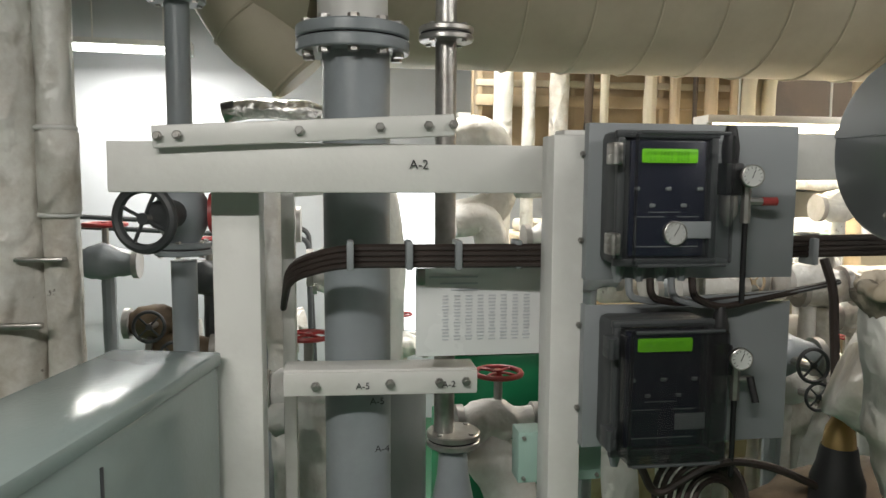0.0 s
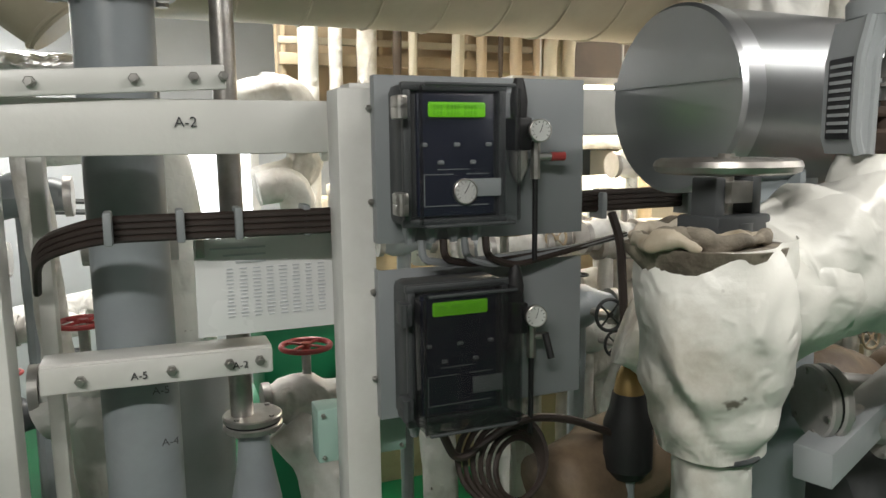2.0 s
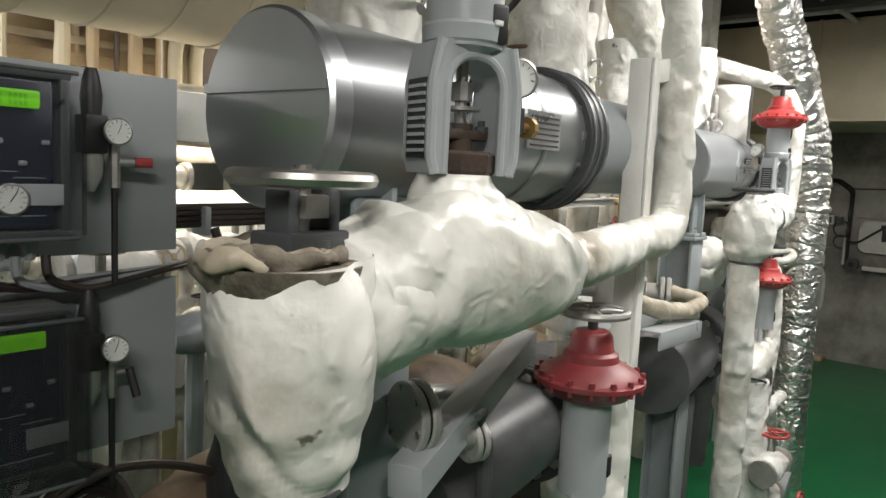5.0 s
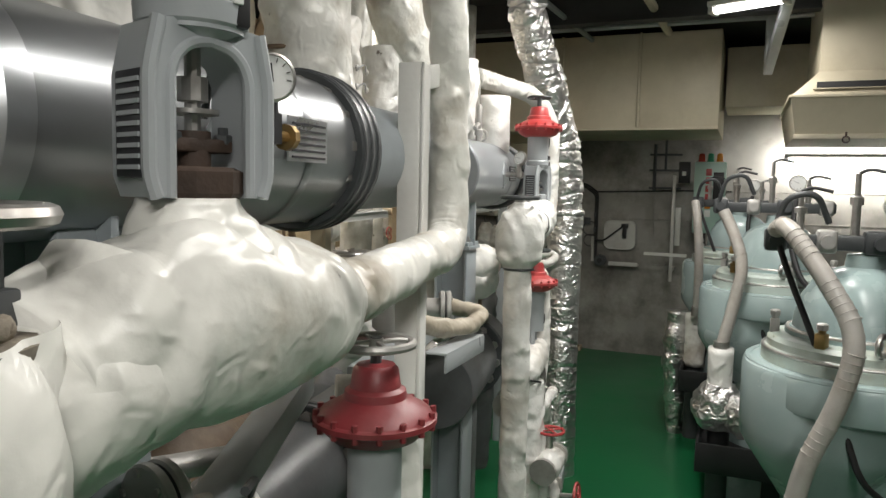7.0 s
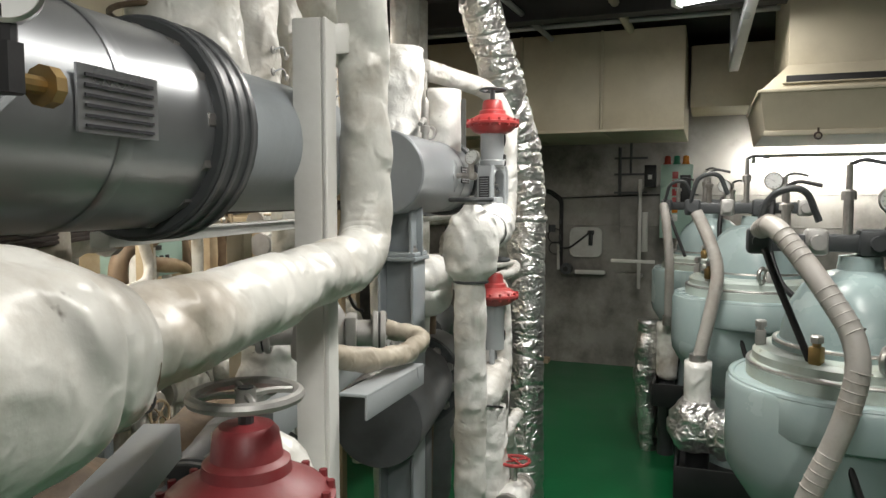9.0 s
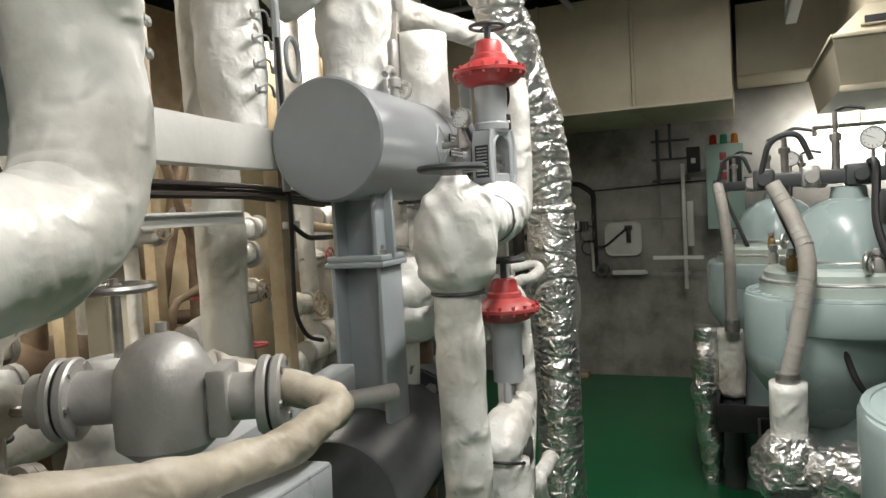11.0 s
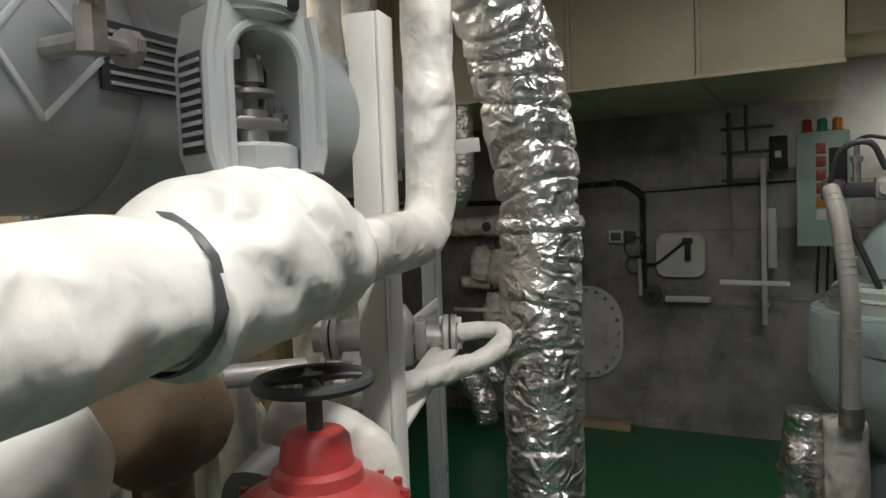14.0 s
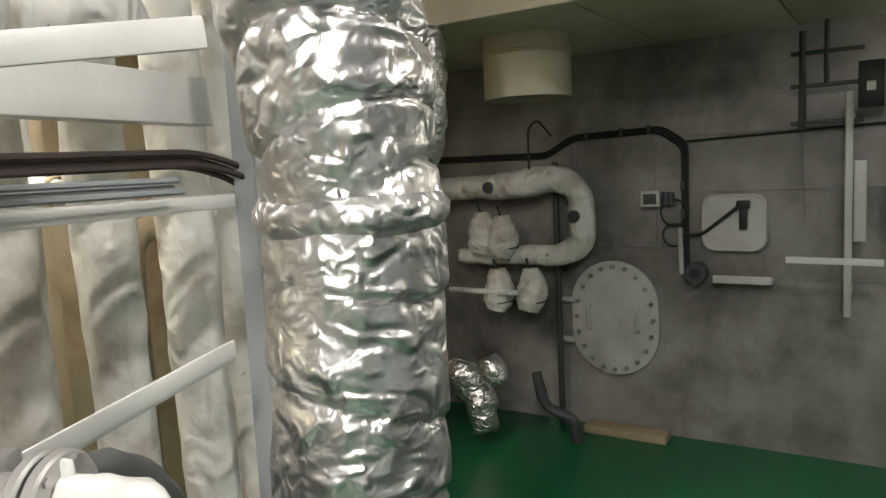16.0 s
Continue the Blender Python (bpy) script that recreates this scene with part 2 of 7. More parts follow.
class M:
    def __init__(self):
        self.v, self.f = [], []

    def add(self, vs, fs):
        n = len(self.v)
        self.v += [Vector(p) for p in vs]
        self.f += [[i + n for i in f] for f in fs]
        return self

    def box(self, c, size, rot=None, bev=0.003):
        key = (*[round(a, 4) for a in size], bev)
        if key not in _boxes:
            bm = bmesh.new()
            bmesh.ops.create_cube(bm, size=1, matrix=Matrix.Diagonal((*size, 1)))
            if bev:
                bmesh.ops.bevel(bm, geom=bm.edges[:], offset=min(bev, min(size) * 0.45), segments=2, affect="EDGES", profile=0.5)
            bm.verts.index_update()
            _boxes[key] = ([v.co.copy() for v in bm.verts], [[v.index for v in f.verts] for f in bm.faces])
            bm.free()
        vs, fs = _boxes[key]
        m = Matrix.Translation(c) @ (rot or Matrix())
        return self.add([m @ v for v in vs], fs)

    def bar(self, a, b, w, h, bev=0.003, up=(0, 0, 1)):
        """A straight bar from a to b, w wide and h high."""
        a, b = Vector(a), Vector(b)
        d = b - a
        x = d.normalized()
        u = Vector(up)
        if abs(x.dot(u)) > 0.98:
            u = Vector((UX, UY, 0))
        y = u.cross(x).normalized()
        z = x.cross(y)
        m = Matrix((x, y, z)).transposed().to_4x4()
        return self.box((a + b) / 2, (d.length, w, h), m, bev)

    def lathe(self, prof, p, axis=(0, 0, 1), seg=24, cap=True):
        """Rings of (radius, height) round an axis from p."""
        q = Vector((0, 0, 1)).rotation_difference(Vector(axis).normalized()).to_matrix()
        p = Vector(p)
        vs, fs = [], []
        for r, h in prof:
            for i in range(seg):
                a = 2 * math.pi * i / seg
                vs.append(p + q @ Vector((r * math.cos(a), r * math.sin(a), h)))
        for k in range(len(prof) - 1):
            for i in range(seg):
                j = (i + 1) % seg
                fs.append([k * seg + i, k * seg + j, (k + 1) * seg + j, (k + 1) * seg + i])
        if cap:
            fs.append(list(range(seg))[::-1])
            fs.append([(len(prof) - 1) * seg + i for i in range(seg)])
        return self.add(vs, fs)

    def cyl(self, a, b, r, seg=20, bev=0.0):
        a, b = Vector(a), Vector(b)
        d = b - a
        n = d.length
        if bev:
            return self.lathe([(r - bev, 0), (r, bev), (r, n - bev), (r - bev, n)], a, d, seg)
        return self.lathe([(r, 0), (r, n)], a, d, seg)

    def tube(self, pts, r, seg=12, lump=0.0, step=0.03, freq=9.0, bend=0.06, cap=True, bands=0.0, seed=0.0, fold=0.0, lap=0.0):
        """A pipe along a line of points, its corners rounded; lump: how uneven its skin is; bands: spacing of tied rings."""
        pts = [Vector(p) for p in pts]
        line = [pts[0]]
        for i in range(1, len(pts) - 1):
            a, b, c = pts[i - 1], pts[i], pts[i + 1]
            k = min(bend, (a - b).length * 0.48, (c - b).length * 0.48)
            p0, p2 = b + (a - b).normalized() * k, b + (c - b).normalized() * k
            for j in range(7):
                t = j / 6
                line.append(p0 * (1 - t) ** 2 + b * 2 * t * (1 - t) + p2 * t * t)
        line.append(pts[-1])
        path = [line[0]]
        for a, b in zip(line, line[1:]):
            n = max(1, int((b - a).length / step)) if lump else 1
            for j in range(1, n + 1):
                path.append(a.lerp(b, j / n))
        total = sum((b - a).length for a, b in zip(path, path[1:])) or 1
        prev = None
        vs, fs, run = [], [], 0.0
        for i, p in enumerate(path):
            if i:
                run += (p - path[i - 1]).length
            d = (path[min(i + 1, len(path) - 1)] - path[max(i - 1, 0)]).normalized()
            if prev is None:
                prev = d.orthogonal().normalized()
            prev = (prev - d * prev.dot(d)).normalized()
            w = d.cross(prev)
            if isinstance(r, (list, tuple)):
                t = run / total * (len(r) - 1)
                k = min(int(t), len(r) - 2)
                g = t - k
                g = g * g * (3 - 2 * g)
                rad = r[k] * (1 - g) + r[k + 1] * g
            else:
                rad = r
            if bands and not lap:
                ph = (run / bands) % 1
                rad *= 1 - 0.065 * math.exp(-((min(ph, 1 - ph) * bands) / 0.012) ** 2)
            for k in range(seg):
                a = 2 * math.pi * k / seg
                o = prev * math.cos(a) + w * math.sin(a)
                e = rad
                if lap:
                    u = run + 0.035 * math.sin(a + run * 11 + seed) + 0.05 * noise.noise(Vector((run * 7, seed, 1.7)))
                    ph = (u / bands) % 1
                    e *= 1 + lap * (0.35 - 0.7 * ph) - lap * 1.5 * math.exp(-((min(ph, 1 - ph) * bands) / 0.007) ** 2)
                if lump:
                    e += lump * (noise.noise((p + o * rad) * freq + Vector((seed, seed, seed))) + 0.5 * noise.noise((p + o * rad) * freq * 2.7))
                if fold:
                    at = (p + o * rad) * 6.5
                    at.z *= 0.55
                    e -= fold * max(0.0, 1 - abs(noise.noise(at + Vector((seed, 3.1, seed)))) * 7) - fold * 0.2
                    e += fold * 0.9 * noise.noise(at * 0.8)
                vs.append(p + o * e)
        n = len(path)
        for i in range(n - 1):
            for k in range(seg):
                j = (k + 1) % seg
                fs.append([i * seg + k, i * seg + j, (i + 1) * seg + j, (i + 1) * seg + k])
        if cap:
            fs.append(list(range(seg))[::-1])
            fs.append([(n - 1) * seg + k for k in range(seg)])
        return self.add(vs, fs)

    def ring(self, c, axis, R, r, seg=28, sub=8):
        q = Vector((0, 0, 1)).rotation_difference(Vector(axis).normalized()).to_matrix()
        c = Vector(c)
        vs, fs = [], []
        for i in range(seg):
            a = 2 * math.pi * i / seg
            for j in range(sub):
                b = 2 * math.pi * j / sub
                vs.append(c + q @ Vector(((R + r * math.cos(b)) * math.cos(a), (R + r * math.cos(b)) * math.sin(a), r * math.sin(b))))
        for i in range(seg):
            for j in range(sub):
                k, l = (i + 1) % seg, (j + 1) % sub
                fs.append([i * sub + j, k * sub + j, k * sub + l, i * sub + l])
        return self.add(vs, fs)

    def plate(self, poly, p, ax, ay, thick):
        """A flat plate: 2D outline in the axes ax, ay from p, thickened along their cross."""
        p, ax, ay = Vector(p), Vector(ax), Vector(ay)
        n = ax.cross(ay).normalized() * thick
        k = len(poly)
        vs = [p + ax * x + ay * y for x, y in poly] + [p + ax * x + ay * y + n for x, y in poly]
        fs = [list(range(k))[::-1], [i + k for i in range(k)]] + [[i, (i + 1) % k, (i + 1) % k + k, i + k] for i in range(k)]
        return self.add(vs, fs)


def thing(name, at, label, category, group="", kind=""):
    ob = new(name)
    ob.empty_display_size = 0.05
    ob.location = at
    return tagged(ob, label, category, group, kind)


def origin(ob):
    p = Vector((0, 0, 0))
    while ob:
        p += ob.location
        ob = ob.parent
    return p


def part(name, m, mat, parent=None, label="", smooth=0.6):
    me = bpy.data.meshes.new(name)
    o = origin(parent)
    me.from_pydata([tuple(v - o) for v in m.v], [], m.f)
    me.materials.append(mat)
    me.validate()
    me.shade_smooth()
    if mat not in (LAG, LAGW, LAGT, LAGB, FOIL):
        me.set_sharp_from_angle(angle=smooth)
    ob = new(name, me)
    ob.parent = parent
    if label:
        ob["label"] = label
    return ob


def single(name, m, mat, label, category="", group="", kind="", smooth=0.6):
    return tagged(part(name, m, mat, None, "", smooth), label, category, group, kind)


def stadium(w, h, r, n=6):
    out = []
    for cx, cy, a0 in ((w / 2 - r, h / 2 - r, 0), (-w / 2 + r, h / 2 - r, 90), (-w / 2 + r, -h / 2 + r, 180), (w / 2 - r, -h / 2 + r, 270)):
        for i in range(n + 1):
            a = radians(a0 + 90 * i / n)
            out.append((cx + r * math.cos(a), cy + r * math.sin(a)))
    return out


def bolt(at, axis, parent, r=0.008, mat=None):
    return part("bolt", M().lathe([(r, 0), (r, r * 0.9), (r * 0.85, r * 1.05)], at, axis, 6).lathe([(r * 0.55, r), (r * 0.55, r * 1.8)], at, axis, 8), mat or STEEL, parent)


def handwheel(parent, c, axis, R, mat, rim=0.0, name="handwheel"):
    """A rim with four curved spokes and a hub."""
    wheel = part(name, M().ring(c, axis, R, rim or R * 0.09), mat, parent)
    q = Vector((0, 0, 1)).rotation_difference(Vector(axis).normalized()).to_matrix()
    c = Vector(c)
    for i in range(4):
        a = radians(45 + 90 * i)
        part("spoke", M().tube([c, c + q @ Vector((R * 0.5 * math.cos(a), R * 0.5 * math.sin(a), R * 0.06)), c + q @ Vector((R * math.cos(a), R * math.sin(a), 0))], R * 0.07, 6), mat, wheel)
    part("hub", M().lathe([(R * 0.2, -R * 0.14), (R * 0.2, R * 0.14)], c, axis, 12), mat, wheel)
    return wheel


def gauge(parent, c, axis, R, stem=None, name="pressure_gauge"):
    """Bezel, dial, pointer and glass; stem: the point that its neck comes from."""
    ax = Vector(axis).normalized()
    c = Vector(c)
    body = part(name, M().lathe([(R * 0.9, -R * 0.55), (R, -R * 0.4), (R, R * 0.1), (R * 0.9, R * 0.16), (R * 0.86, R * 0.04)], c, ax, 28), STEEL, parent, "steel cased round gauge")
    part("dial", M().lathe([(R * 0.87, 0), (R * 0.87, R * 0.06)], c, ax, 28), DIAL, body, "white dial")
    q = Vector((0, 0, 1)).rotation_difference(ax).to_matrix()
    mk = M()
    for i in range(11):
        a = radians(-45 + 27 * i)
        o = q @ Vector((math.cos(a), math.sin(a), 0))
        mk.bar(c + o * R * 0.62 + ax * R * 0.09, c + o * R * 0.8 + ax * R * 0.09, R * 0.05, R * 0.03, 0)
    o = q @ Vector((0.5, 0.8, 0))
    mk.bar(c - o * R * 0.2 + ax * R * 0.1, c + o * R * 0.6 + ax * R * 0.1, R * 0.07, R * 0.03, 0)
    part("pointer", mk, BLACK, body)
    if stem is not None:
        part("gauge_stem", M().tube([c - ax * R * 0.3 - Vector((0, 0, R * 0.8)), Vector((c.x, c.y, Vector(stem).z)) - ax * R * 0.3, stem], R * 0.16, 8), STEEL, parent)
    return body


def flange(parent, c, axis, R, t, mat, bolts=8, name="flange"):
    """A pair of flange discs with a gasket and nuts."""
    ax = Vector(axis).normalized()
    c = Vector(c)
    m = M()
    for sgn in (-1, 1):
        a = c + ax * (0.002 * sgn)
        m.cyl(a, a + ax * t * sgn, R, 32, min(0.003, t * 0.2))
    fl = part(name, m, mat, parent)
    part("gasket", M().cyl(c - ax * 0.002, c + ax * 0.002, R * 0.93, 24), BLACK, fl)
    q = Vector((0, 0, 1)).rotation_difference(ax).to_matrix()
    for i in range(bolts):
        a = 2 * math.pi * (i + 0.5) / bolts
        o = c + q @ Vector((R * 0.82 * math.cos(a), R * 0.82 * math.sin(a), 0))
        b = M().cyl(o - ax * (t + R * 0.09), o + ax * (t + R * 0.09), R * 0.05, 8)
        b.lathe([(R * 0.1, 0), (R * 0.1, R * 0.1)], o + ax * t, ax, 6).lathe([(R * 0.1, 0), (R * 0.1, R * 0.1)], o - ax * (t + R * 0.1), ax, 6)
        part("bolt", b, STEEL, fl)
    return fl

# ---- the room ----
single("floor", M().box((2.0, 0.5, 0.0075), (13, 10.4, 0.215), None, 0), FLOOR, "glossy green painted steel deck", "floor", kind="structure")
single("ceiling", M().box((2.0, 0.5, DECK + 0.05), (13, 10.4, 0.1), None, 0), UNLIT, "steel deckhead coloured dark to read as unlit", "ceiling", kind="structure")
single("wall_east", M().box((7.61, 0.5, 1.55), (0.1, 10.4, 3.1), None, 0), WALLG, "grimy grey painted steel bulkhead", "wall", kind="structure")
single("wall_north", M().box((2.0, 4.75, 1.55), (11.1, 0.1, 3.1), None, 0), WALLW, "cool white painted steel bulkhead", "wall", kind="structure")
# west and south walls are unseen; their dark paint cuts bounced light
single("wall_west_unseen", M().box((-3.2, 0.5, 1.55), (0.1, 8.4, 3.1), None, 0), WALLG, "grimy grey painted steel bulkhead", "wall", kind="structure")
single("wall_south_unseen", M().box((2.0, -3.2, 1.55), (11.1, 0.1, 3.1), None, 0), WALLG, "grimy grey painted steel bulkhead", "wall", kind="structure")
for k, x in enumerate((-1.6, -0.2, 1.2, 2.6, 4.0, 5.4)):
    single("deck_beam", M().box((x, 0.5, DECK - 0.09), (0.03, 8.3, 0.18), None, 0).box((x, 0.5, DECK - 0.185), (0.12, 8.3, 0.015), None, 0), UNLIT, "steel deckhead beam coloured dark to read as unlit", "beam", "deckhead beams", "structure")

# welded seams and plates of the far bulkhead
seams = single("trim", M(), WALLG, "weld seams of the bulkhead plates", "trim", kind="structure")
for y0, y1, z in ((-3.1, 1.45, 1.76), (1.5, 4.6, 1.74), (-3.1, 1.4, 1.47), (1.6, 2.4, 1.17), (-3.1, 0.9, 1.02)):
    part("weld_seam", M().bar((7.557, y0, z), (7.557, y1, z), 0.006, 0.012, 0.002), WALLG, seams)
for y, z0, z1 in ((1.62, 1.17, 1.75), (0.9, 1.3, 1.76), (2.08, 1.2, 1.75)):
    part("weld_seam", M().bar((7.557, y, z0), (7.557, y, z1), 0.006, 0.012, 0.002), WALLG, seams)


# ---- lamps ----
def strip_light(c, d, length, glowmat, power, label, colour=(1.0, 0.965, 0.91), aim=(0, 0, -1)):
    """A batten lamp: tray, two caps, tube, and its light."""
    c, d = Vector(c), Vector(d).normalized()
    t = thing("strip_light", c, label, "lamp", "strip lights")
    part("tray", M().bar(c - d * (length / 2 + 0.03) + Vector((0, 0, 0.03)), c + d * (length / 2 + 0.03) + Vector((0, 0, 0.03)), 0.13, 0.03), WHITE, t)
    for sgn in (-1, 1):
        part("end_cap", M().bar(c + d * sgn * (length / 2), c + d * sgn * (length / 2 + 0.03), 0.1, 0.05), WHITE, t)
    for sgn in (-1, 1):
        part("hanger", M().cyl(c + d * sgn * length * 0.3 + Vector((0, 0, 0.04)), (c.x + d.x * sgn * length * 0.3, c.y + d.y * sgn * length * 0.3, DECK), 0.005, 6), WHITE, t)
    part("tube", M().tube([c - d * length / 2, c + d * length / 2], 0.022, 10), glowmat, t, "glowing tube")
    lamp = bpy.data.lights.new("strip_light_glow", "AREA")
    lamp.shape, lamp.size, lamp.size_y, lamp.energy, lamp.color = "RECTANGLE", length, 0.08, power, colour
    ob = new("lamp_glow", lamp)
    a = Vector(aim).normalized()
    ob.location = c + a * 0.03
    ob.rotation_euler = Matrix((d, (-a).cross(d), -a)).transposed().to_euler()
    return t


strip_light((-1.28, 4.2, 2.47), (1, 0.1, 0), 0.62, TUBEGLOW, 26, "lit fluorescent strip light by the white bulkhead")
strip_light((0.64, 3.5, 2.04), (1, 0, 0), 0.30, TUBEGLOW, 8, "short lit strip light behind the pipes")
strip_light((1.75, 2.75, 1.98), (1, 0, 0), 0.7, WARMGLOW, 12, "warm lit strip light under the tan bulkhead", (1.0, 0.85, 0.62))
strip_light((2.5, 2.5, 2.25), (1, 0.2, 0), 0.35, TUBEGLOW, 10, "lit strip light above the lagged pipes")
strip_light((4.95, 0.12, 2.86), (0.4, 1, 0), 0.4, TUBEGLOW, 13, "lit fluorescent strip light under the deckhead")
strip_light((7.2, -0.95, 2.05), (0, 1, 0), 1.4, TUBEGLOW, 88, "bright fluorescent strip light facing the bulkhead", aim=(0.8, 0.8, 0.35))
# extra down lamp, no known source, lifts the far side past the purifiers
strip_light((6.3, -1.4, 2.2), (0, 1, 0), 1.2, TUBEGLOW, 6, "strip light added beyond the purifiers as fill")
strip_light((-0.8, -0.7, 2.75), (1, 0, 0), 1.2, TUBEGLOW, 44, "unseen fluorescent strip light under the deckhead of the aisle")
strip_light((1.5, -0.2, 2.86), (1, 0.15, 0), 1.2, TUBEGLOW, 20, "unseen fluorescent strip light under the deckhead of the aisle")
# added out of view to brighten the foil pipe and nearby lagging
strip_light((3.0, 0.25, 2.9), (1, 0.15, 0), 0.9, TUBEGLOW, 38, "unseen fluorescent strip light under the deckhead of the aisle")
# two invented back lights that fill the pipe stack behind the skid
strip_light((2.7, 2.9, 2.6), (1, 0.1, 0), 1.2, TUBEGLOW, 10, "unseen strip light added to brighten the pipe stack", (1.0, 0.90, 0.76))
strip_light((4.3, 2.3, 2.7), (1, 0.1, 0), 1.0, TUBEGLOW, 24, "unseen strip light added to brighten the pipe stack", (1.0, 0.92, 0.82))
# fill lamp with no known source, placed over the pump space
strip_light((0.0, 2.75, 2.78), (1, 0, 0), 1.2, TUBEGLOW, 30, "unseen strip light added to brighten the pump space")

# lit opening in the white bulkhead
door = thing("door_1", (0.33, 4.69, 0.7), "bright lit opening with white frame in the bulkhead", "opening", kind="structure")
part("light_panel", M().box((0.33, 4.692, 1.24), (0.42, 0.012, 1.0), None, 0), WINDOWGLOW, door, "white glowing panel")
for dx in (-0.235, 0.235):
    part("door_frame", M().box((0.33 + dx, 4.68, 1.24), (0.05, 0.04, 1.1)), WHITE, door)
for dz in (0.7, 1.77):
    part("door_frame", M().box((0.33, 4.68, dz), (0.42, 0.04, 0.05)), WHITE, door)

# ---- overhead ducts ----
d = thing("ventilation_duct", (6.85, 2.2, 2.23), "large cream sheet metal ventilation duct under the deckhead", "duct")
for y0, y1 in ((0.30, 0.92), (0.92, 1.55), (1.55, 2.6), (2.6, 4.6)):
    part("duct_panel", M().box((6.87, (y0 + y1) / 2, 2.62), (1.3, y1 - y0 - 0.006, 0.76), None, 0.006), CREAM, d)
    part("seam_rib", M().box((6.215, y1 - 0.01, 2.62), (0.02, 0.02, 0.77)), CREAM, d)
part("duct_lip", M().box((6.22, 2.4, 2.245), (0.035, 4.2, 0.02)), CREAM, d)
part("duct_panel", M().box((7.2, -1.2, 2.72), (0.7, 2.95, 0.5), None, 0.006), CREAM, d)
o = thing("round_vent", (6.8, 2.0, 1.96), "cream round vent spout with black disc for its shaded mouth", "vent")
part("spout", M().lathe([(0.20, 0.0), (0.205, 0.0), (0.205, 0.28), (0.195, 0.28), (0.195, 0.0)], (6.8, 2.0, 1.96), (0, 0, 1), 36, False), CREAM, o)
part("collar", M().ring((6.8, 2.0, 2.165), (0, 0, 1), 0.207, 0.008, 36), CREAM, o)
# black disc stands in for the shaded inside of the spout
part("mouth", M().cyl((6.8, 2.0, 1.99), (6.8, 2.0, 2.0), 0.195, 32), BLACK, o)
for y in (1.79, 2.21):
    part("bracket_bolt", M().box((6.8, y, 2.165), (0.02, 0.03, 0.03)), STEEL, o)
hood = thing("air_outlet", (5.6, -0.8, 2.1), "cream sheet metal air outlet with flared skirt and slot", "duct")
part("duct_box", M().box((5.75, -0.85, 2.78), (1.0, 1.1, 0.6), None, 0.006), CREAM, hood)
mm = M()
a = [(5.25, -0.30, 2.50), (6.25, -0.30, 2.50), (6.25, -1.40, 2.50), (5.25, -1.40, 2.50)]
b = [(5.05, -0.14, 2.33), (6.4, -0.14, 2.33), (6.4, -1.6, 2.33), (5.05, -1.6, 2.33)]
c = [(5.12, -0.18, 2.10), (6.3, -0.18, 2.10), (6.3, -1.55, 2.10), (5.12, -1.55, 2.10)]
mm.add(a + b + c, [[0, 1, 5, 4], [1, 2, 6, 5], [2, 3, 7, 6], [3, 0, 4, 7], [4, 5, 9, 8], [5, 6, 10, 9], [6, 7, 11, 10], [7, 4, 8, 11], [8, 9, 10, 11], [3, 2, 1, 0]])
part("skirt", mm, CREAM, hood)
part("skirt_lip", M().bar((5.045, -0.14, 2.33), (5.045, -1.6, 2.33), 0.012, 0.02).bar((5.045, -0.135, 2.33), (6.4, -0.135, 2.33), 0.012, 0.02), CREAM, hood)
# solid black bar paints the dark of the slot opening
part("slot", M().bar((5.117, -0.28, 2.395), (5.117, -1.3, 2.395), 0.02, 0.05), BLACK, hood, "black bar for the shaded outlet slot")
part("slot_flap", M().bar((5.09, -0.26, 2.375), (5.09, -1.32, 2.375), 0.03, 0.008), CREAM, hood)
part("bottom_rim", M().bar((5.11, -0.17, 2.095), (5.11, -1.56, 2.095), 0.02, 0.03), CREAM, hood)
for y in (-0.45, -0.9):
    part("hook", M().ring((5.09, y, 2.075), (1, 0, 0), 0.018, 0.005).cyl((5.09, y, 2.09), (5.09, y, 2.12), 0.006, 8), RUST, hood)
db = thing("deckhead_bracket", (5.0, -0.2, 2.6), "grey steel diagonal brace under the deckhead", "bracket")
part("brace", M().bar((4.55, -0.12, 2.98), (5.9, -0.02, 2.62), 0.06, 0.07), LGREY, db)
part("gusset", M().bar((5.9, -0.02, 2.60), (5.9, -0.02, 3.09), 0.05, 0.05), LGREY, db)
for k, (x0, y0, x1, y1, z, r) in enumerate(((5.9, 2.6, 5.9, -1.5, 2.99, 0.018), (5.5, 2.2, 5.6, -1.0, 2.96, 0.012), (3.9, 1.4, 6.3, 1.3, 2.97, 0.02), (4.2, 0.75, 6.2, 0.7, 2.99, 0.03))):
    op = thing("overhead_pipe", (x0, y0, z), "dull pipe slung along the dark deckhead", "pipe", "deckhead pipes")
    part("pipe", M().tube([(x0, y0, z), (x1, y1, z)], r, 10), CREAM if k % 2 else LGREY, op)
    for f in (0.15, 0.85):
        part("hanger", M().cyl((x0 + (x1 - x0) * f, y0 + (y1 - y0) * f, z), (x0 + (x1 - x0) * f, y0 + (y1 - y0) * f, DECK), 0.006, 6), LGREY, op)

big = thing("round_duct", (0.9, 2.1, 2.1), "large cream spiral duct slung under the deckhead", "duct")
part("duct_shell", M().tube([(-0.15, 2.15, 2.4), (2.6, 2.2, 2.4)], 0.30, 32), CREAM, big)
for k in range(12):
    x = 0.2 + 0.2 * k
    part("spiral_seam", M().ring((x, 2.155 + 0.018 * x, 2.4), (1, 0.018, 0), 0.301, 0.005, 32, 6), CREAM, big)
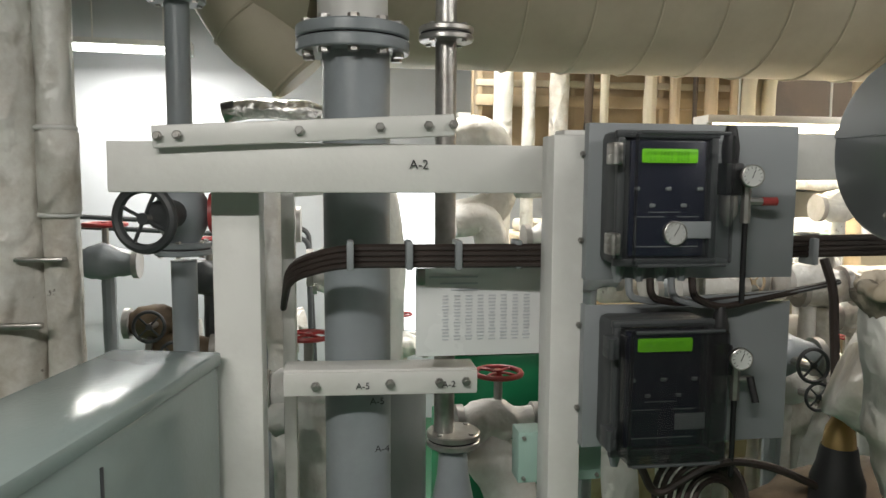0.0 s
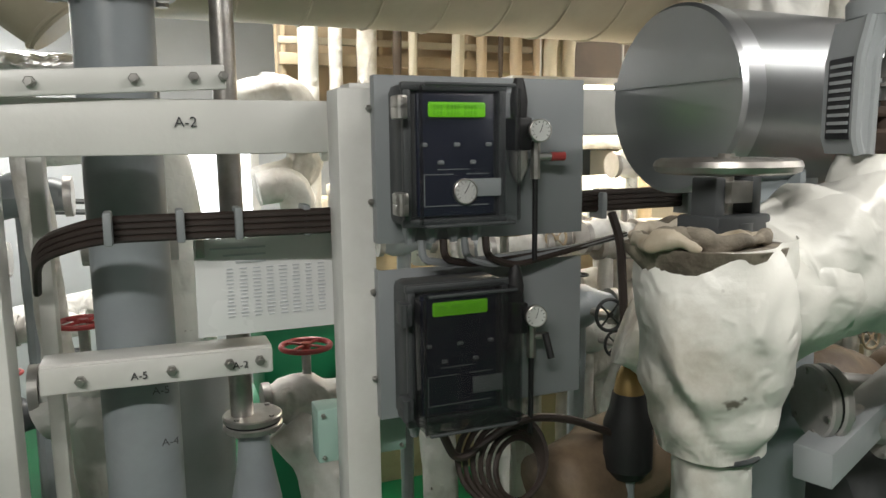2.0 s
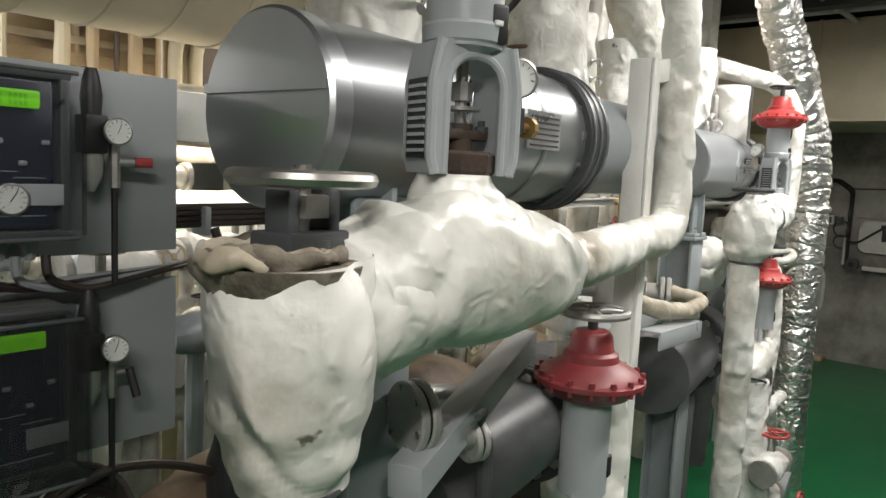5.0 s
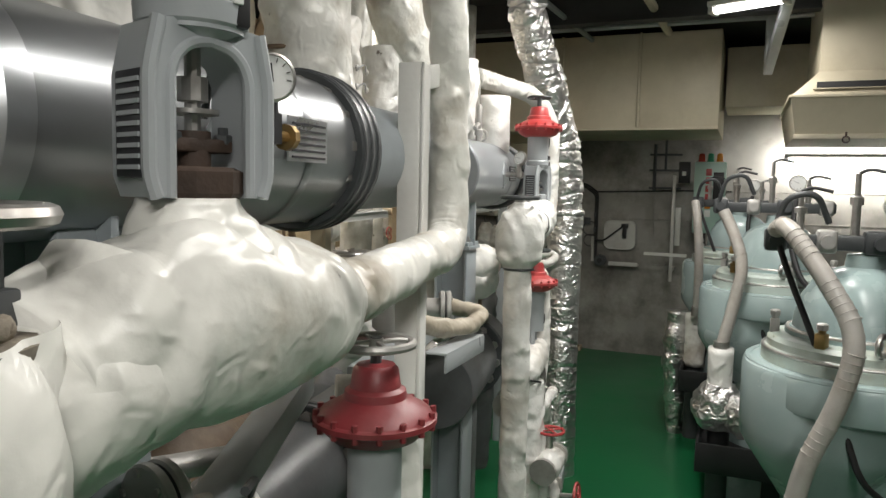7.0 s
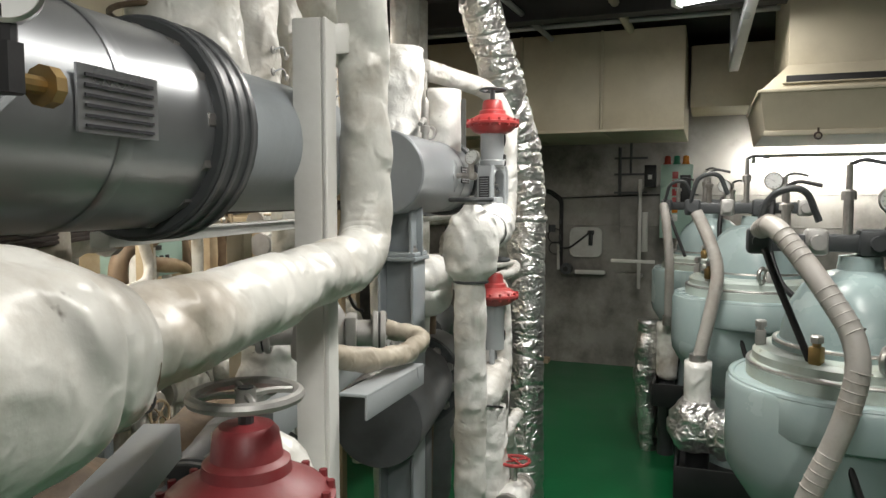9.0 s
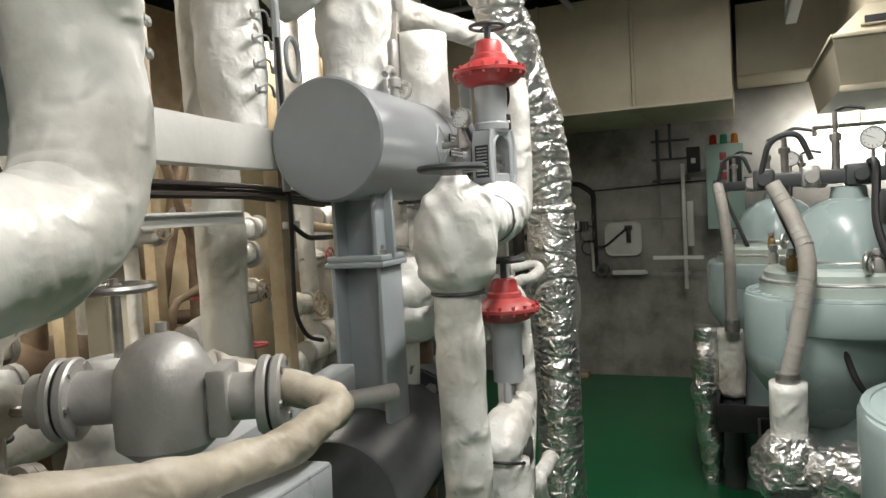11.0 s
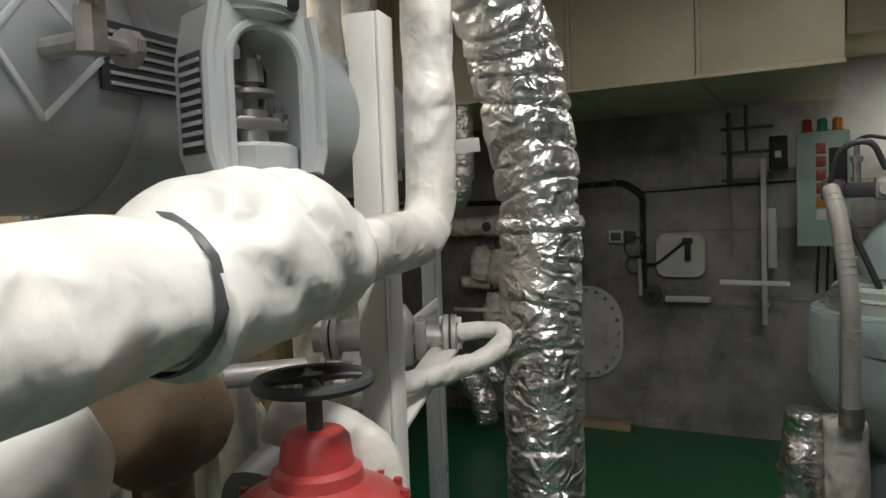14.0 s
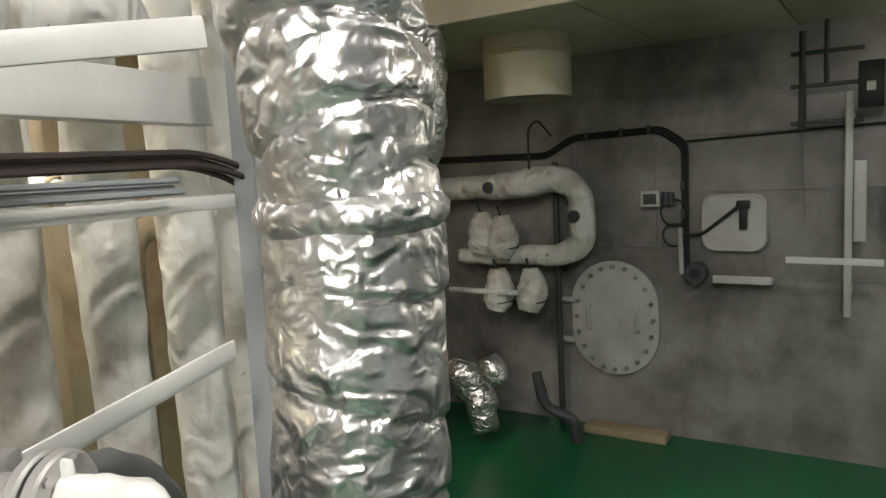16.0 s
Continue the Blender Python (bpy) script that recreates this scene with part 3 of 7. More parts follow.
part("strap", M().bar((1.62, 1.86, 2.05), (1.78, 1.84, 2.75), 0.05, 0.008).bar((1.60, 1.86, 2.02), (1.55, 1.88, 1.6), 0.05, 0.008), WHITE, big, "white hanger strap")
sl = thing("branch_duct", (-0.5, 2.1, 2.2), "cream tapered branch duct end above the frame", "duct")
part("duct_shell", M().tube([(-0.15, 2.15, 2.4), (-0.3, 2.15, 2.44), (-0.75, 2.2, 2.8)], [0.29, 0.27, 0.25], 28), CREAM, sl)
part("branch", M().tube([(-0.44, 2.1, 2.40), (-0.36, 2.1, 2.22), (-0.22, 2.1, 2.06)], [0.16, 0.135, 0.10], 28), CREAM, sl)
part("clamp", M().ring((-0.23, 2.1, 2.07), (0.7, 0, -0.8), 0.104, 0.006).ring((-0.36, 2.1, 2.23), (0.6, 0, -0.8), 0.138, 0.005), CREAM, sl)

# tan bulkhead behind the ducts with its upright pipes and frames
tb = thing("tan_bulkhead", (1.5, 3.1, 1.9), "tan painted partial bulkhead with upright pipes and frames", "bulkhead", kind="structure")
part("plate", M().box((1.2, 3.3, 2.5), (1.4, 0.02, 1.16), None, 0), BROWN, tb)
# flat dark sheet paints the shaded recess past the bulkhead's end
part("recess_shade", M().box((2.9, 3.42, 2.4), (2.0, 0.02, 1.36), None, 0), GLOOM, tb, "dark plate in place of the shaded recess")
part("ledge", M().box((1.2, 3.2, 2.12), (1.4, 0.05, 0.05)), BROWN, tb)
part("ledge", M().box((1.2, 3.2, 2.20), (1.4, 0.03, 0.03)), CREAM, tb)
random.seed(5)
# two thin uprights take the shade colour to darken the gaps
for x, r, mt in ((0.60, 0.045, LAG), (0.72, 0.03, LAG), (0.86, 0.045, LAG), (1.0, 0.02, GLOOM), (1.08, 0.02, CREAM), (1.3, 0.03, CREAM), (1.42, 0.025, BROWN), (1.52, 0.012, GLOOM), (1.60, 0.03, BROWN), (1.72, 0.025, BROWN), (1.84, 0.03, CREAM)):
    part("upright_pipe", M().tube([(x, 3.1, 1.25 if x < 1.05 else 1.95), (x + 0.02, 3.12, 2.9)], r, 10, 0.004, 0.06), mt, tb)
for k in range(4):
    part("frame_rib", M().box((0.52 + 0.44 * k, 3.24, 2.5), (0.02, 0.1, 1.15)), BROWN, tb)
for x in (1.76, 1.86):
    part("bent_pipe", M().tube([(x, 3.05, 2.0), (x, 3.05, 2.22), (x + 0.06, 3.05, 2.36), (x + 0.25, 3.05, 2.42)], 0.032, 12), CREAM, tb)

# ---- instrument frame ----
fr = thing("pipe_support_frame", (-0.1, 1.2, 0), "white painted steel support frame with bolted flat bars", "frame")
part("beam", M().box((-0.115, 1.15, 1.775), (0.74, 0.07, 0.082)), WHITE, fr)
part("flat_bar", M().bar((-0.41, 1.10, 1.822), (0.075, 1.10, 1.848), 0.01, 0.036), WHITE, fr)
part("post", M().box((-0.298, 1.235, 0.90), (0.082, 0.08, 1.80)), WHITE, fr)
part("post", M().box((-0.222, 1.40, 0.87), (0.026, 0.05, 1.74)), WHITE, fr)
part("post", M().box((0.252, 1.03, 0.915), (0.055, 0.012, 1.83)).box((0.228, 1.06, 0.915), (0.008, 0.06, 1.83)), WHITE, fr)
part("flat_bar", M().bar((-0.225, 1.245, 1.372), (0.145, 1.245, 1.366), 0.012, 0.045).bar((-0.225, 1.28, 1.395), (0.145, 1.28, 1.389), 0.07, 0.008), WHITE, fr)
part("crossbar", M().bar((0.25, 1.08, 1.80), (1.1, 1.12, 1.80), 0.05, 0.08), WHITE, fr)
part("crossbar", M().bar((-0.5, 1.2, 0.9), (1.0, 1.2, 0.9), 0.05, 0.05), WHITE, fr)
for x, z in ((-0.40, 1.823), (-0.37, 1.825), (-0.18, 1.835), (-0.05, 1.842), (0.03, 1.846), (0.072, 1.848)):
    bolt((x, 1.094, z), (0, -1, 0), fr, 0.008)
for x in (-0.165, -0.025, 0.07, 0.122):
    bolt((x, 1.238, 1.369), (0, -1, 0), fr, 0.009)
for z in (1.80, 1.66, 1.52, 1.38):
    bolt((0.272, 1.023, z), (0, -1, 0), fr, 0.005)


def text(body, at, size, parent, mat, name="lettering", rot=(90, 0, 0)):
    cu = bpy.data.curves.new(name, "FONT")
    cu.body, cu.size, cu.extrude = body, size, 0.0004
    cu.materials.append(mat)
    ob = new(name, cu)
    ob.parent = parent
    ob.location = Vector(at) - origin(parent)
    ob.rotation_euler = [radians(a) for a in rot]
    return ob


text("A-2", (0.0, 1.112, 1.775), 0.022, fr, MARKER)
text("A-2", (0.075, 1.236, 1.358), 0.018, fr, MARKER)

gp = thing("grey_pipe", (-0.082, 1.40, 0), "upright grey painted steel pipe with bolted flange", "pipe")
part("pipe", M().cyl((-0.082, 1.40, 0), (-0.082, 1.40, 2.02), 0.069, 32), GREY, gp)
flange(gp, (-0.088, 1.40, 2.035), (0, 0, 1), 0.115, 0.024, GREY, 10)
part("upper_pipe", M().cyl((-0.088, 1.40, 2.06), (-0.088, 1.40, 3.05), 0.071, 32), WHITE, gp, "white painted upper pipe")
sp = thing("steel_pipe", (0.10, 1.38, 0.9), "thin bare steel pipe with flanges above a valve", "pipe")
part("pipe", M().cyl((0.10, 1.38, 1.22), (0.10, 1.38, 3.0), 0.022, 20), STEEL, sp)
flange(sp, (0.10, 1.38, 2.05), (0, 0, 1), 0.056, 0.013, STEEL, 4)
flange(sp, (0.12, 1.38, 1.205), (0, 0, 1), 0.058, 0.013, STEEL, 4)
part("valve_body", M().lathe([(0.03, 0.3), (0.035, 0.24), (0.05, 0.16), (0.055, 0.1), (0.045, 0.04), (0.03, 0)], (0.12, 1.38, 0.88), (0, 0, 1), 20), GREY, sp)
part("valve_bonnet", M().cyl((0.12, 1.38, 1.0), (0.12, 1.25, 1.03), 0.03, 14), GREY, sp)
handwheel(sp, (0.12, 1.2, 1.05), (0, -1, 0.25), 0.055, BLUE)
vp = thing("valve_pipe", (-0.55, 1.75, 0), "grey pipe with globe valve and dark handwheel", "valve")
part("pipe", M().cyl((-0.51, 1.78, 0), (-0.51, 1.78, 1.55), 0.032, 20).cyl((-0.51, 1.78, 1.78), (-0.51, 1.78, 3.0), 0.03, 20), GREY, vp)
for z in (1.58, 1.76, 2.2):
    flange(vp, (-0.51, 1.78, z), (0, 0, 1), 0.07, 0.014, GREY, 6)
part("valve_body", M().lathe([(0.035, 0), (0.06, 0.05), (0.066, 0.085), (0.06, 0.12), (0.035, 0.17)], (-0.51, 1.78, 1.585), (0, 0, 1), 20), GREY, vp)
part("valve_bonnet", M().cyl((-0.51, 1.78, 1.67), (-0.535, 1.66, 1.67), 0.035, 16), DGREY, vp)
handwheel(vp, (-0.555, 1.6, 1.665), (-0.35, -1, 0), 0.07, DGREY, 0.012)
part("tag", M().cyl((-0.44, 1.77, 1.67), (-0.43, 1.77, 1.67), 0.05, 20), RED, vp, "red painted cover")

text("A-5", (-0.06, 1.3285, 1.30), 0.02, gp, MARKER)
text("A-4", (-0.05, 1.3285, 1.20), 0.02, gp, MARKER)
text("A-5", (-0.09, 1.236, 1.36), 0.018, fr, MARKER)
pb = thing("notice_sheet", (0.15, 1.2, 1.43), "laminated printed data sheet hung on the frame", "notice")
part("sheet", M().box((0.151, 1.2, 1.512), (0.262, 0.004, 0.165), None, 0.001), PAPER, pb)
for k in range(3):
    part("text_bar", M().box((0.09 + 0.01 * k, 1.1965, 1.578 - 0.012 * k), (0.09 - 0.02 * k, 0.002, 0.003), None, 0), INK, pb)
random.seed(3)
for c in range(8):
    m_ = M()
    for k in range(14):
        m_.box((0.075 + 0.022 * c, 1.1965, 1.543 - 0.0063 * k), (0.008 + 0.006 * random.random(), 0.002, 0.0022), None, 0)
    part("text_column", m_, INK, pb)
for x in (0.03, 0.262):
    part("clip", M().box((x, 1.194, 1.58), (0.014, 0.008, 0.03)), STEEL, pb)

cb = thing("cable_bundle", (0.0, 1.15, 1.5), "bundle of dark brown cables strapped along the frame", "cables")
for k in range(8):
    dy, dz = 0.012 * (k % 2), 0.0095 * (k // 2)
    part("cable", M().tube([(-0.23, 1.34 + dy, 1.50), (-0.21, 1.22 + dy, 1.575 + dz), (-0.12, 1.14 + dy, 1.61 + dz), (0.24, 1.10 + dy, 1.612 + dz), (0.7, 1.12 + dy, 1.622 + dz), (1.15, 1.13 + dy, 1.625 + dz), (1.9, 1.5 + dy, 1.63 + dz)], 0.0062, 7, bend=0.05), CABLE, cb)
for x in (-0.10, 0.0, 0.085, 0.19, 0.75, 0.95):
    part("cable_strap", M().box((x, 1.125, 1.628), (0.012, 0.045, 0.05)), PANEL, cb)


def enclosure(x0, x1, z0, z1, y, label, lit):
    """An instrument box: base, hinged clear cover with latches, face, display, dials."""
    w, h, cx, cz = x1 - x0, z1 - z0, (x0 + x1) / 2, (z0 + z1) / 2
    t = thing("instrument_box", (cx, y, z0), label, "instrument", "instrument boxes")
    part("base", M().box((cx, y - 0.035, cz), (w, 0.066, h), None, 0.012), DGREY, t, "dark grey plastic base")
    part("rim", M().box((cx, y - 0.072, z1 - 0.006), (w + 0.004, 0.012, 0.012)).box((cx, y - 0.072, z0 + 0.006), (w + 0.004, 0.012, 0.012)).box((x0 + 0.006, y - 0.072, cz), (0.012, 0.012, h - 0.02)).box((x1 - 0.006, y - 0.072, cz), (0.012, 0.012, h - 0.02)), DGREY, t)
    face = part("face_plate", M().box((cx, y - 0.074, cz), (w - 0.04, 0.008, h - 0.03)), BOXBLUE, t, "dark blue instrument face")
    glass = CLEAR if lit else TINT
    cover = part("clear_cover", M().box((cx, y - 0.129, cz), (w - 0.012, 0.006, h - 0.012), None, 0.002), glass, t, "clear polycarbonate cover")
    for sx in (-1, 1):
        part("cover_side", M().box((cx + sx * (w / 2 - 0.008), y - 0.1015, cz), (0.005, 0.048, h - 0.03), None, 0.002), glass, cover)
    for sz in (-1, 1):
        part("cover_side", M().box((cx, y - 0.1015, cz + sz * (h / 2 - 0.008)), (w - 0.018, 0.048, 0.005), None, 0.002), glass, cover)
    for sx in (-1, 1):
        part("cover_edge", M().bar((cx + sx * (w / 2 - 0.007), y - 0.131, z0 + 0.01), (cx + sx * (w / 2 - 0.007), y - 0.131, z1 - 0.01), 0.005, 0.005, 0.002), TINT, cover)
    for sz in (-1, 1):
        part("cover_edge", M().bar((x0 + 0.012, y - 0.131, cz + sz * (h / 2 - 0.007)), (x1 - 0.012, y - 0.131, cz + sz * (h / 2 - 0.007)), 0.005, 0.005, 0.002), DGREY, cover)
    lx, lz = cx + w * 0.0, z1 - 0.038
    part("display", M().box((lx, y - 0.081, lz), (0.088, 0.006, 0.021)), LCD, face, "lit green display")
    tx = M()
    for k in range(14):
        if k % 5 != 3:
            tx.box((lx - 0.036 + 0.0053 * k, y - 0.0845, lz + 0.003), (0.0032, 0.001, 0.0055), None, 0)
            if lit:
                tx.box((lx - 0.036 + 0.0053 * k, y - 0.0845, lz - 0.005), (0.0032, 0.001, 0.0055), None, 0)
    part("characters", tx, LCDTEXT, face)
    for k in range(5):
        part("button", M().box((cx - 0.05 + 0.025 * k, y - 0.080, cz + 0.015 - 0.025 * (k % 2)), (0.010, 0.005, 0.006)), PANEL, face)
    for a_, b_ in (((x0 + 0.03, z0 + 0.075), (cx - 0.005, z0 + 0.075)), ((cx + 0.015, z0 + 0.075), (x1 - 0.03, z0 + 0.075)), ((x0 + 0.03, z0 + 0.03), (x0 + 0.03, z0 + 0.075)), ((x0 + 0.03, z0 + 0.03), (x1 - 0.03, z0 + 0.03)), ((cx - 0.03, cz - 0.02), (cx + 0.02, cz - 0.02))):
        part("printed_line", M().bar((a_[0], y - 0.079, a_[1]), (b_[0], y - 0.079, b_[1]), 0.0015, 0.0012, 0), PANEL, face)
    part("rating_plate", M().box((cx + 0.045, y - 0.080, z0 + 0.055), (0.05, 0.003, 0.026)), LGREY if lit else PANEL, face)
    if lit:
        gauge(face, (cx + 0.012, y - 0.082, z0 + 0.05), (0, -1, 0), 0.019, None, "inset_gauge")
    for dz in (-0.36, -0.29, 0.29, 0.36):
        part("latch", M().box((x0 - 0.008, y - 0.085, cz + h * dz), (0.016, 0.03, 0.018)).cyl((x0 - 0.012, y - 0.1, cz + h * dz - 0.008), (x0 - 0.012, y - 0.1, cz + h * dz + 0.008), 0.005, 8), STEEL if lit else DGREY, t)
    for k in range(4):
        x = cx - 0.06 + 0.035 * k
        part("cable_gland", M().lathe([(0.011, 0), (0.011, -0.01), (0.008, -0.02), (0.006, -0.028)], (x, y - 0.04, z0), (0, 0, 1), 8), PANEL, t)
    return t


def regulator(x, y, z, parent_label, lever):
    """A small air filter regulator: cap, body, bowl, gauge and a drop pipe."""
    t = thing("air_regulator", (x, y, z - 0.05), parent_label, "regulator", "air regulators")
    part("cap", M().lathe([(0.012, 0), (0.014, 0.03), (0.01, 0.055), (0.007, 0.065)], (x, y - 0.03, z + 0.02), (0, 0, 1), 14), BLACK, t)
    part("body", M().box((x, y - 0.03, z), (0.03, 0.035, 0.05)), BLACK, t)
    part("bowl", M().lathe([(0.014, 0), (0.014, -0.03), (0.008, -0.042), (0.004, -0.05)], (x, y - 0.03, z - 0.025), (0, 0, 1), 14), CAST, t)
    gauge(t, (x + 0.022, y - 0.06, z + 0.005), (-0.2, -1, 0.0), 0.018, None)
    part("drop_pipe", M().tube([(x + 0.03, y - 0.03, z - 0.02), (x + 0.03, y - 0.03, z - 0.06), (x + 0.03, y - 0.03, z - 0.2)], 0.0045, 8), BLACK, t)
    part("fitting", M().cyl((x + 0.03, y - 0.03, z - 0.01), (x + 0.03, y - 0.03, z - 0.07), 0.008, 8).cyl((x + 0.03, y - 0.03, z - 0.035), (x + 0.055, y - 0.035, z - 0.035), 0.006, 8), STEEL, t)
    if lever:
        part("lever", M().tube([(x + 0.05, y - 0.04, z - 0.03), (x + 0.056, y - 0.05, z - 0.07)], 0.006, 8), BLACK, t)
    else:
        part("valve_knob", M().cyl((x + 0.055, y - 0.035, z - 0.035), (x + 0.078, y - 0.038, z - 0.035), 0.007, 10), RED, t, "red knob")
    return t


for z0, z1, lab in ((1.597, 1.848, "upper"), (1.318, 1.556, "lower")):
    p_ = thing("mounting_plate", (0.45, 1.0, z0), "grey sheet steel mounting plate on the frame", "plate", "mounting plates")
    part("sheet", M().box((0.455, 1.004, (z0 + z1) / 2), (0.36, 0.004, z1 - z0), None, 0.001), PANEL, p_)
    part("edge_return", M().box((0.277, 1.014, (z0 + z1) / 2), (0.004, 0.02, z1 - z0), None, 0.001), PANEL, p_)
enclosure(0.292, 0.452, 1.628, 1.832, 1.0, "instrument box with clear hinged cover and lit green display", True)
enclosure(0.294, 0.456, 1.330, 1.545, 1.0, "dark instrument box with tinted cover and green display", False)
regulator(0.497, 1.0, 1.76, "small air regulator with white dial and red knob", False)
regulator(0.492, 1.0, 1.47, "small black air regulator with lever valve", True)
cc = thing("control_cables", (0.4, 1.0, 1.2), "black control cables looping below the instrument boxes", "cables")
for k, (x, dz) in enumerate(((0.33, 0.05), (0.365, 0.045), (0.40, 0.05), (0.435, 0.045))):
    part("cable", M().tube([(x, 0.96, 1.605), (x, 0.955, 1.575), (x + 0.05, 0.97, 1.565 - 0.004 * k), (0.62, 0.99, 1.572), (0.78, 1.08, 1.575)], 0.006, 7, bend=0.03), CABLE if k % 2 else PANEL, cc)
part("cable", M().tube([(0.735, 1.06, 1.62), (0.742, 1.04, 1.57), (0.745, 1.02, 1.36)], 0.008, 8), CABLE, cc)
for k in range(6):
    part("coil", M().ring((0.47 + 0.006 * k, 0.97, 1.235 - 0.005 * k), (0.1 * k - 0.2, -1, 0.3), 0.075 - 0.005 * k, 0.005, 28, 6), CABLE, cc)
part("cable", M().tube([(0.36, 0.96, 1.30), (0.38, 0.95, 1.25), (0.5, 0.97, 1.3), (0.6, 0.98, 1.28), (0.72, 1.0, 1.22)], 0.007, 8), CABLE, cc)
sv = thing("solenoid_valve", (0.74, 1.0, 1.1), "black solenoid valve with brass top", "valve")
part("body", M().lathe([(0.03, 0), (0.045, 0.02), (0.045, 0.1), (0.035, 0.13), (0.03, 0.16)], (0.74, 1.0, 1.14), (0, 0, 1), 16), BLACK, sv)
part("top", M().lathe([(0.028, 0), (0.024, 0.03), (0.014, 0.05), (0.012, 0.065)], (0.74, 1.0, 1.30), (0, 0, 1), 14), BRASS, sv, "tarnished brass top")
part("support", M().cyl((0.74, 1.0, 0), (0.74, 1.0, 1.14), 0.015, 10), GREY, sv)
jb = thing("junction_box", (0.27, 1.12, 1.2), "pale mint junction box plate on a post", "box")
part("box", M().box((0.272, 1.13, 1.263), (0.155, 0.05, 0.094)), MINT, jb)
part("post", M().cyl((0.265, 1.15, 0), (0.265, 1.15, 1.22), 0.013, 10), MINT, jb)
for dx, dz in ((-0.068, 0.037), (0.068, 0.037), (-0.068, -0.037), (0.068, -0.037)):
    bolt((0.272 + dx, 1.104, 1.263 + dz), (0, -1, 0), jb, 0.004)
part("keyhole", M().box((0.265, 1.103, 1.285), (0.006, 0.004, 0.012)), BLACK, jb)

cab = thing("control_cabinet", (-0.46, 0.9, 0), "sage green sheet steel cabinet with glossy top", "cabinet")
CR = Matrix.Rotation(radians(-13), 4, "Z")
part("body", M().box((-0.505, 0.83, 0.715), (0.19, 0.74, 1.43), CR, 0.006), CABINET, cab)
part("top", M().box((-0.505, 0.83, 1.443), (0.20, 0.75, 0.025), CR, 0.006), CABINET, cab)
part("door_seam", M().box(Vector((-0.505, 0.83, 0.75)) + CR @ Vector((0.096, 0.0, 0)), (0.004, 0.006, 1.3), CR), DGREY, cab)
part("rear_cable_trunk", M().box((-0.66, 0.93, 0.7), (0.06, 0.72, 1.4), CR, 0.006), DGREY, cab)
cols = thing("lagged_column", (-0.9, 1.7, 0), "tall lagged white pipes beside the cabinet", "pipe")
for x, y, r in ((-0.735, 1.6, 0.036), (-0.855, 1.62, 0.085), (-0.83, 1.85, 0.05)):
    part("pipe", M().tube([(x, y, 0), (x, y, 3.0)], r, 14, 0.004, 0.08), LAG, cols)
part("clamp", M().ring((-0.735, 1.6, 1.675), (0, 0, 1), 0.039, 0.006).ring((-0.735, 1.6, 1.865), (0, 0, 1), 0.039, 0.006), WHITE, cols)
part("sleeve", M().cyl((-0.732, 1.597, 1.675), (-0.732, 1.597, 1.86), 0.044, 24, 0.006), LAG, cols)
part("bracket", M().box((-0.76, 1.55, 1.58), (0.1, 0.03, 0.008)).box((-0.81, 1.52, 1.44), (0.12, 0.02, 0.012)), STEEL, cols)

# ---- heater skid ----
D = Vector((UX, UY, 0))
NQ = Vector((-UY, UX, 0))


